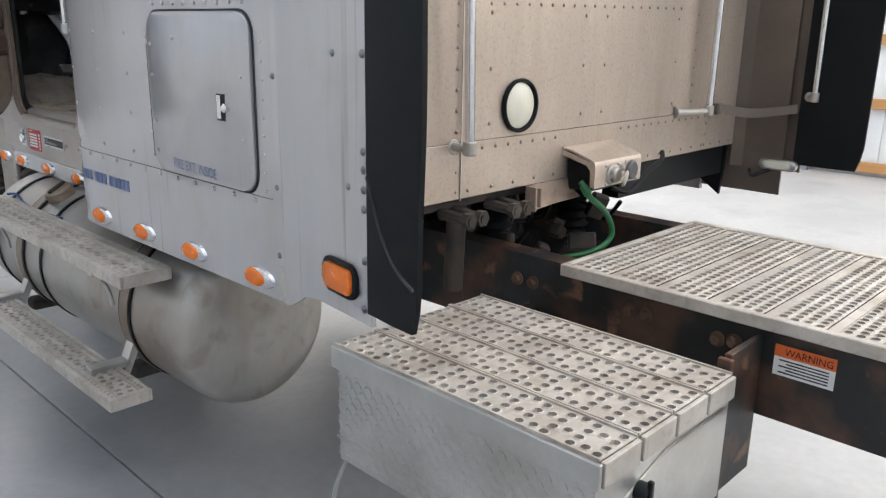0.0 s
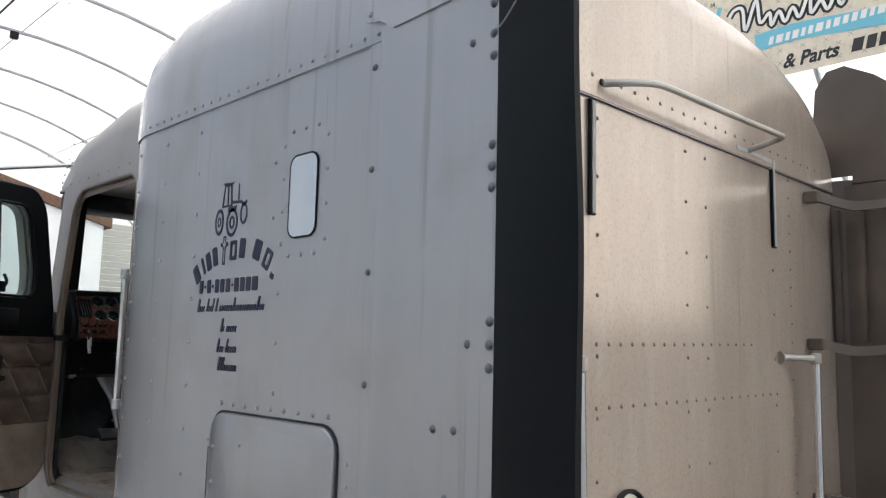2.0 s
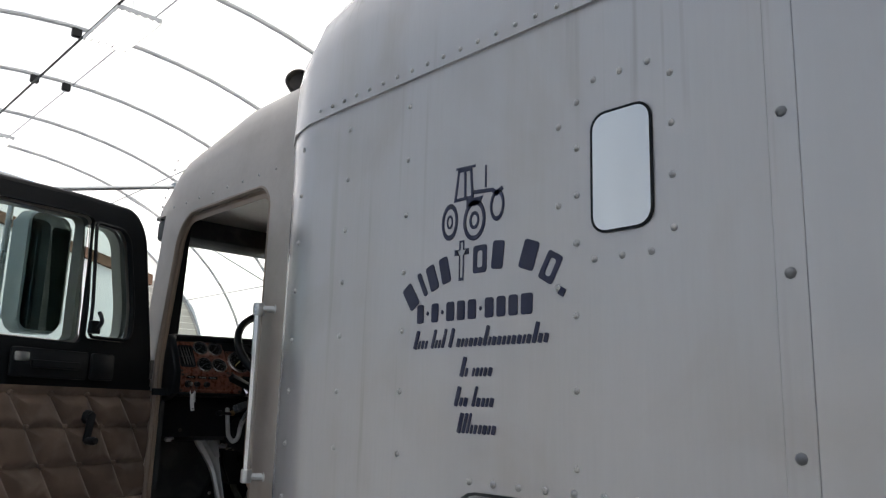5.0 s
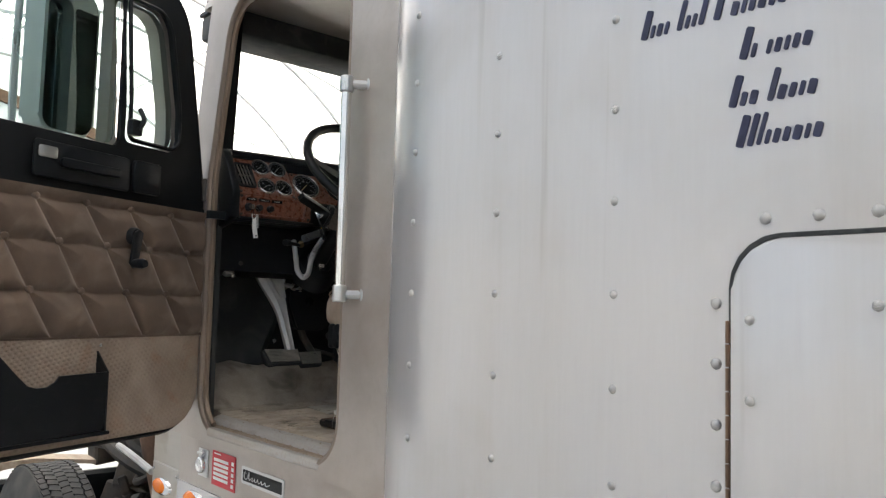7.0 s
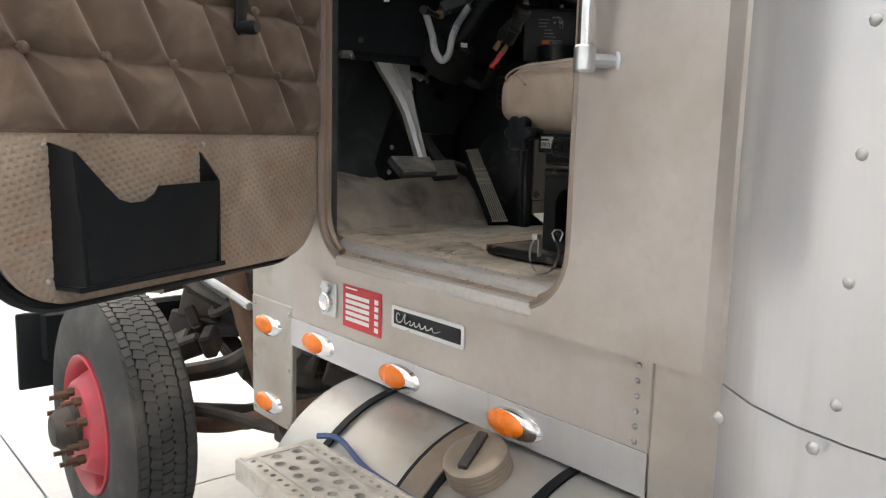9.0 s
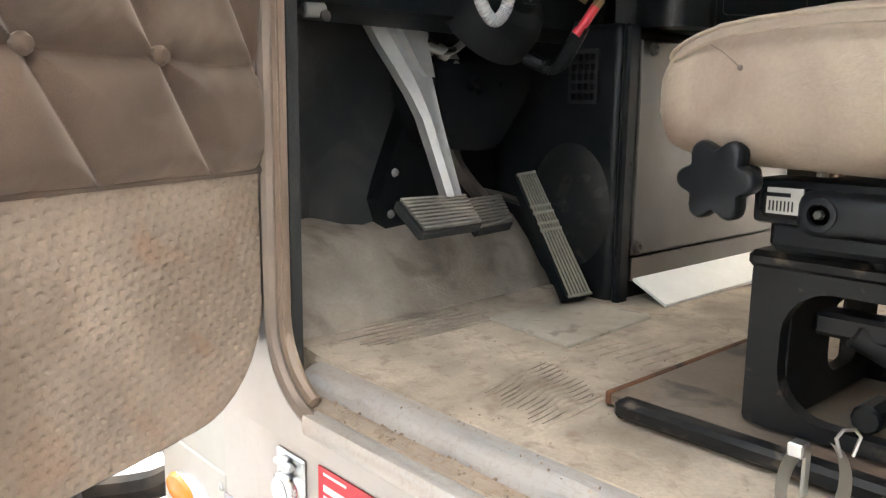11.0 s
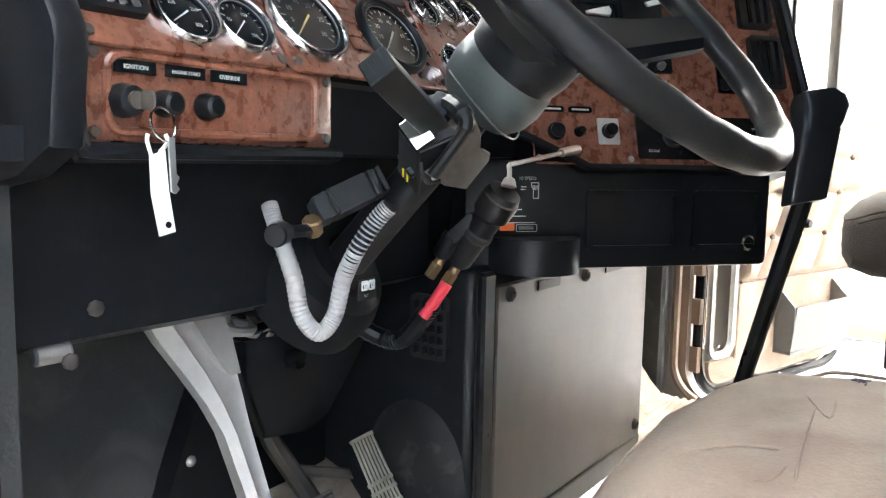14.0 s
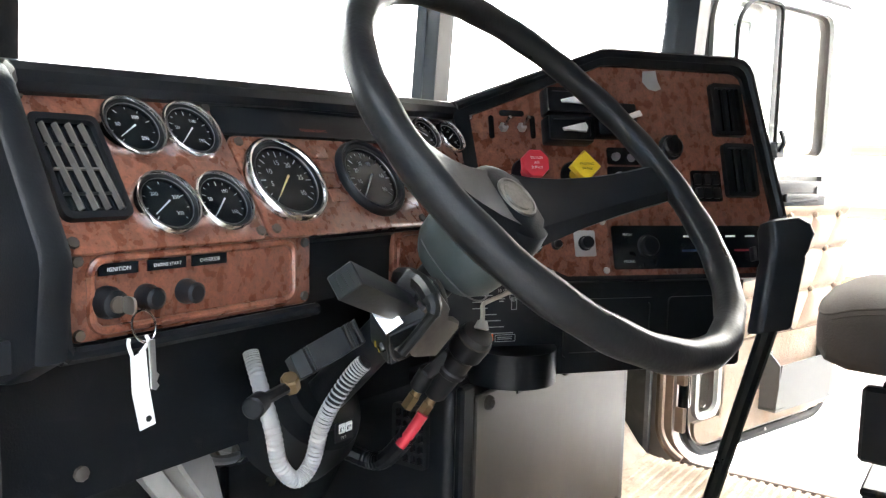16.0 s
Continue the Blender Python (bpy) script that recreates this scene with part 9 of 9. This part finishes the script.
# ---- shift lever ----
lev = thing("shift_lever", (2.69, 4.50, 1.21), "tall black gear lever with a thick grip", "gear lever")
bm = B()
tube(bm, smooth_path([(2.69, 4.50, 1.20), (2.625, 4.455, 1.36), (2.54, 4.398, 1.54), (2.391, 4.294, 1.86)], 5), 0.013, 10)
part("rod", bm, BLACK, lev)
bm = B()
side_ = Vector((0.60, -0.74, 0.15)).normalized()
deep_ = Vector((0.74, 0.62, -0.2)).normalized()
rings = []
for c, w_, d_ in (((2.387, 4.294, 1.850), 0.024, 0.018), ((2.389, 4.294, 1.853), 0.026, 0.020), ((2.418, 4.294, 1.905), 0.0275, 0.021), ((2.440, 4.294, 1.945), 0.029, 0.022), ((2.441, 4.294, 1.948), 0.0275, 0.021), ((2.446, 4.294, 1.955), 0.030, 0.024), ((2.458, 4.294, 1.978), 0.034, 0.027), ((2.456, 4.298, 1.994), 0.032, 0.025), ((2.448, 4.302, 2.004), 0.024, 0.018), ((2.444, 4.304, 2.007), 0.010, 0.008)):
    rings.append([Vector(c) + side_ * a + deep_ * b for a, b in rrect(-w_, w_, -d_, d_, d_ * 0.45, 3)])
loft(bm, rings)
part("grip", bm, BLACK, lev)


# ---- seats ----
def seat(x0, x1, label, flip=1, up=0.0, cover=None):
    cover = cover or SEATM
    cx = (x0 + x1) / 2
    st = thing("driver_seat" if flip > 0 else "passenger_seat", (cx, 4.0, 1.205), label, "seat")
    bm = B()
    rings = []
    hw = (x1 - x0) / 2
    mx, mw = cx + 0.025 * flip, hw + 0.025
    for t, zt, zb, sx in ((4.306, 1.595, 1.575, 0.70), (4.303, 1.622, 1.552, 0.85), (4.289, 1.642, 1.528, 0.93), (4.25, 1.660, 1.515, 0.985), (4.15, 1.670, 1.512, 1.0), (4.0, 1.670, 1.505, 1.0), (3.8, 1.655, 1.49, 1.0), (3.72, 1.63, 1.48, 0.98)):
        ring = []
        for k in range(28):
            a = 2 * math.pi * k / 28
            c, s_ = math.cos(a), math.sin(a)
            px = mx + mw * sx * math.copysign(abs(c) ** 0.35, c)
            pz = (zt + zb) / 2 + (zt - zb) / 2 * math.copysign(abs(s_) ** 0.55, s_)
            if s_ > 0:
                pz += (0.018 if t < 4.28 else 0.013) * (1 - ((px - mx) / mw) ** 2)
            ring.append((px, t + 0.036 * min(1.0, max(0.0, (t - 4.0) / 0.25)) * (1 - ((px - mx) / mw) ** 2), pz + up))
        rings.append(ring)
    loft(bm, rings)
    cu = part("cushion", bm, cover, st, "stained cushion with a welted seam")
    bm = B()
    for drop, r in ((0.0, 0.0024), (0.011, 0.0016)):
        e = [(-0.994, 3.75, 1.640), (-0.994, 4.0, 1.657), (-0.992, 4.16, 1.660), (-0.972, 4.240, 1.650), (-0.88, 4.288, 1.632), (-0.6, 4.303, 1.626), (0.0, 4.304, 1.632), (0.6, 4.303, 1.626), (0.88, 4.288, 1.632), (0.972, 4.240, 1.650), (0.992, 4.16, 1.660), (0.994, 3.75, 1.640)]
        bm = B()
        tube(bm, smooth_path([(mx + mw * a, b + 0.036 * min(1.0, max(0.0, (b - 4.0) / 0.25)) * (1 - a * a), c + up - drop) for a, b, c in e], 5), r, 6)
        part("welt", bm, cover, cu)
    bm = B()
    rings = []
    for z, y, sx in ((1.60, 3.70, 0.9), (1.66, 3.69, 0.98), (1.9, 3.66, 1.0), (2.15, 3.62, 0.95), (2.28, 3.60, 0.85), (2.31, 3.60, 0.6)):
        ring = []
        for k in range(20):
            a = 2 * math.pi * k / 20
            c, s_ = math.cos(a), math.sin(a)
            ring.append((mx + mw * sx * math.copysign(abs(c) ** 0.5, c), y + 0.065 * math.copysign(abs(s_) ** 0.6, s_), z + up))
        rings.append(ring)
    loft(bm, rings)
    part("backrest", bm, cover, st)
    bm = B()
    span(bm, cx - 0.2, cx + 0.2, 3.75, 4.20, 1.468 + up, 1.50 + up, 0.006, 1)
    span(bm, cx - 0.19, cx + 0.19, 3.72, 4.19, 1.436 + up, 1.466 + up, 0.006, 1)
    if up:
        span(bm, cx - 0.21, cx - 0.17, 4.05, 4.235, 1.50, 1.655, 0.008, 1)
        span(bm, cx - 0.16, cx + 0.16, 3.8, 4.15, 1.427, 1.60, 0.01, 1)
    part("seat_pan", bm, BLACK, st)
    bm = B()
    a0, a1 = cx - hw * 0.57, cx + hw * 0.57
    for xx in (a0, a1 - 0.02):
        plate(bm, rrect(3.80, 4.226, 1.228, 1.412, 0.008, 2), [rrect(3.84, 4.190, 1.246, 1.388, 0.052, 6)], lambda p, q: (xx, p, q), 0.02)
    plate(bm, rrect(a0 + 0.021, a1 - 0.021, 1.23, 1.404, 0.004, 2), [rrect(a0 + 0.13, a1 - 0.06, 1.262, 1.350, 0.03, 4)], lambda p, q: (p, 4.206, q), 0.018)
    span(bm, a0 - 0.004, a1 + 0.004, 3.79, 4.232, 1.405, 1.425, 0.006, 1)
    part("pedestal", bm, FRAMEB, st, "scuffed black steel pedestal")
    bm = B()
    cyl(bm, (cx - 0.05, 4.05, 1.24), (cx - 0.03, 4.03, 1.40), 0.055, 0.045, 16, 0.006)
    part("air_spring", bm, RUBBER, st)
    bm = B()
    span(bm, cx - 0.11, cx - 0.07, 3.86, 4.17, 1.335, 1.362, 0.005, 1)
    cyl(bm, (cx - 0.10, 4.13, 1.345), (cx - 0.02, 3.92, 1.235), 0.018, 0.018, 12, 0.003)
    cyl(bm, (cx - 0.13, 4.10, 1.262), (cx - 0.08, 4.10, 1.262), 0.016, None, 10, 0.003)
    part("scissor_link", bm, FRAMEB, st)
    bm = B()
    span(bm, a0 - 0.06, a0 - 0.03, 3.70, 4.36, 1.205, 1.228, 0.006, 1)
    part("floor_rail", bm, FRAMEB, st)
    bm = B()
    span(bm, a0 - 0.029, a1 + 0.05, 3.75, 4.385, 1.205, 1.222, 0.003, 1)
    part("floor_plate", bm, RAILM, st)
    bm = B()
    span(bm, a0 - 0.029, a1 + 0.05, 4.3855, 4.393, 1.205, 1.223, 0.002, 1)
    part("plate_edge", bm, RUSTY, st, "rusty front edge of the base plate")
    if flip > 0:
        bm = B()
        loop = []
        for k in range(48):
            a = 2 * math.pi * k / 48
            r = 0.0365 + 0.0058 * math.cos(6 * a) - 0.0008 * math.cos(12 * a)
            loop.append((r * math.cos(a), r * math.sin(a)))
        loft(bm, [[(1.708 - wd, 4.221 + a * f * 1.04, 1.506 + b * f * 1.04) for a, b in loop] for f, wd in ((0.80, 0.0), (0.93, 0.002), (1.0, 0.007), (1.0, 0.018), (0.97, 0.022), (0.91, 0.0245), (0.82, 0.0255))])
        cyl(bm, (1.76, 4.221, 1.506), (1.706, 4.221, 1.506), 0.014, None, 10)
        part("star_knob", bm, BLACK, st, "black six-lobed adjusting knob")
        bm = B()
        span(bm, 1.742, 1.80, 3.95, 4.208, 1.462, 1.508, 0.006, 2)
        span(bm, 1.725, 1.79, 4.06, 4.158, 1.455, 1.500, 0.014, 3)
        span(bm, 1.76, 1.85, 3.95, 4.10, 1.425, 1.455, 0.008, 1)
        part("adjuster_body", bm, BLACK, st)
        bm = B()
        lathe(bm, [(0.016, 0), (0.016, 0.004), (0.011, 0.005), (0.010, 0.0005), (0, 0.0005)], (1.7255, 4.132, 1.478), (-1, 0, 0), 16)
        part("pivot_ring", bm, BLACK, st)
        bm = B()
        cyl(bm, (1.728, 4.132, 1.478), (1.718, 4.132, 1.478), 0.005, None, 6, 0.001)
        part("pivot_bolt", bm, IRON, st)
        bm = B()
        span(bm, 1.7315, 1.7345, 4.152, 4.188, 1.474, 1.500)
        part("label_plate", bm, mat("yellowed_label", (0.36, 0.34, 0.30), 0.6, 0, 0.1, 30, 90, 0.0), st)
        bm = B()
        for k in range(7):
            span(bm, 1.7308, 1.7313, 4.161 + 0.0038 * k, 4.1624 + 0.0038 * k, 1.477, 1.487)
        span(bm, 1.7308, 1.7313, 4.164, 4.189, 1.491, 1.495)
        part("bar_print", bm, BLACK, st)
        bm = B()
        span(bm, a0 - 0.0085, a0 - 0.005, 3.965, 4.078, 1.355, 1.380)
        part("red_plate", bm, REDL, st)
        bm = B()
        span(bm, a0 - 0.010, a0 - 0.0088, 3.98, 4.055, 1.366, 1.375)
        span(bm, a0 - 0.010, a0 - 0.0088, 3.985, 4.05, 1.3585, 1.3615)
        part("plate_bar", bm, WHITE, st)
    return st


RUSTY = mat("flaking_rust_edge", (0.20, 0.085, 0.045), 0.9, 0, 0.3, 30, 160, 0.3, (0.03, 0.027, 0.025), 0.9, 25)
RAILM = mat("dusty_rusty_plate", (0.23, 0.18, 0.135), 0.85, 0, 0.2, 8, 120, 0.1, (0.22, 0.12, 0.075), 0.8, 6, specks=((0.06, 0.05, 0.045), 0.7, 9.0, 0.56, 0.66))
FRAMEB = mat("scuffed_black_steel", (0.010, 0.0105, 0.0115), 0.42, 0.0, 0.2, 10, 120, 0.06, (0.035, 0.031, 0.028), 0.5, 9, spec=0.28, specks=((0.22, 0.17, 0.13), 0.5, 24.0, 0.60, 0.70))
driver = seat(1.685, 2.185, "stained beige driver's seat on a black air-ride pedestal", 1)
seat(2 * CX - 2.185, 2 * CX - 1.685, "grey-beige passenger seat raised on a black pedestal", -1, 0.17, mat("grey_beige_seat_cloth", (0.10, 0.082, 0.068), 0.9, 0, 0.2, 5, 240, 0.3, (0.07, 0.054, 0.043), 0.7, 5))
bm = B()
tube(bm, smooth_path([(1.6875, 4.236, 1.637), (1.687, 4.222, 1.629), (1.6865, 4.211, 1.621), (1.6862, 4.203, 1.614)], 4), [0.0005] * 8 + [0.0007] * 5, 5)
lathe(bm, [(0, 0.0015), (0.0022, 0.001), (0.003, -0.001)], (1.686, 4.203, 1.614), (-1, 0, 0), 8)
part("seat_tear", bm, mat("torn_edge", (0.16, 0.12, 0.10), 0.9), driver, "short dark tear in the cushion cover")

def seat_top(x, y):
    u = abs(x - 1.96) / 0.275
    drop = 0.010 * max(0.0, (y - 0.03 * (1 - u * u) - 4.15) / 0.10)
    return 1.6702 - drop + 0.018 * (1 - u * u) - 0.0790 * (1 - (1 - u ** 5.714) ** 0.275)


for pts in (((2.115, 4.184), (2.10, 4.172), (2.092, 4.183), (2.078, 4.168), (2.062, 4.167)), ((2.10, 4.166), (2.088, 4.176), (2.075, 4.174))):
    bm = B()
    tube(bm, smooth_path([(x + 0.03, y + 0.002, seat_top(x + 0.03, y) + 0.0004) for x, y in pts], 3), 0.0008, 5)
    part("pen_mark", bm, mat("faded_ink", (0.10, 0.085, 0.10), 0.9), driver)
for pts in (((1.984, 4.195), (1.894, 4.187), (1.821, 4.179), (1.751, 4.168)), ((2.015, 4.208), (1.944, 4.178), (2.014, 4.183)), ((1.801, 4.272), (1.836, 4.251), (1.851, 4.226), (1.853, 4.198)), ((1.792, 4.203), (1.796, 4.191), (1.823, 4.187))):
    bm = B()
    tube(bm, smooth_path([(x, y, seat_top(x, y) - 0.0011) for x, y in pts], 5), [0.0004] + [0.0012] * (5 * len(pts) - 6) + [0.0004], 6)
    part("crease", bm, SEATM, driver)
clamp = thing("hose_clamp", (1.638, 4.081, 1.205), "loose bent steel hose clamp lying on the floor edge", "hose clamp")
CLAMP_AT = Matrix.Translation((1.640, 4.081, 1.2045)) @ Matrix.Diagonal((0.8, 0.8, 0.8, 1)) @ Matrix.Translation((-1.735, -4.145, -1.2085))
bm = B()
pts = [(1.735 + 0.034 * math.cos(a), 4.145 - 0.034 * math.cos(a) * 0.6, 1.266 + 0.056 * math.sin(a)) for a in (radians(130 + 285 * k / 26) for k in range(27))]
rings = [[Vector(p) + Vector((0.6, 1.0, 0)).normalized() * 0.0105 * s_ for s_ in (-1, 1)] for p in pts]
vr = [[bm.verts.new(p) for p in r_] for r_ in rings]
for a, b in zip(vr, vr[1:]):
    bm.faces.new((a[0], a[1], b[1], b[0]))
bmesh.ops.solidify(bm, geom=list(bm.faces), thickness=0.0016)
bm.transform(CLAMP_AT)
part("band", bm, ALU, clamp)
bm = B()
tube(bm, [(1.757, 4.128, 1.300), (1.750, 4.132, 1.322), (1.756, 4.128, 1.331), (1.768, 4.120, 1.331), (1.775, 4.116, 1.322), (1.769, 4.120, 1.300)], 0.0022, 6)
bm.transform(CLAMP_AT)
part("loose_end", bm, ALU, clamp)
bm = B()
box(bm, (1.716, 4.157, 1.312), (0.020, 0.018, 0.016), 0.002, 1)
box(bm, (1.722, 4.150, 1.283), (0.014, 0.004, 0.05), 0.001, 1)
bm.transform(CLAMP_AT)
part("screw_block", bm, ALU, clamp)

# ---- rivets ----
heads = []
for paint in (RIVETG, RIVETT, RIVETD):
    bm = B()
    lathe(bm, [(0.0, 0.75), (0.5, 0.64), (0.85, 0.36), (1.0, 0.0)], (0, 0, 0), (0, 0, 1), 8)
    head = bpy.data.meshes.new("rivet")
    bm.to_mesh(head)
    bm.free()
    head.polygons.foreach_set("use_smooth", [True] * len(head.polygons))
    head.materials.append(paint)
    heads.append(head)
for parent, at, nrm, r in RIVETS:
    ob = new("rivet", heads[1 if parent in (back, backlow) else 2 if parent == ex else 0])
    ob.parent = parent
    d, u, v = basis(nrm)
    m = Matrix((u, v, d)).transposed().to_4x4()
    m.translation = at
    ob.matrix_basis = WORLDS[parent.name].inverted() @ m @ Matrix.Diagonal((r, r, r, 1))
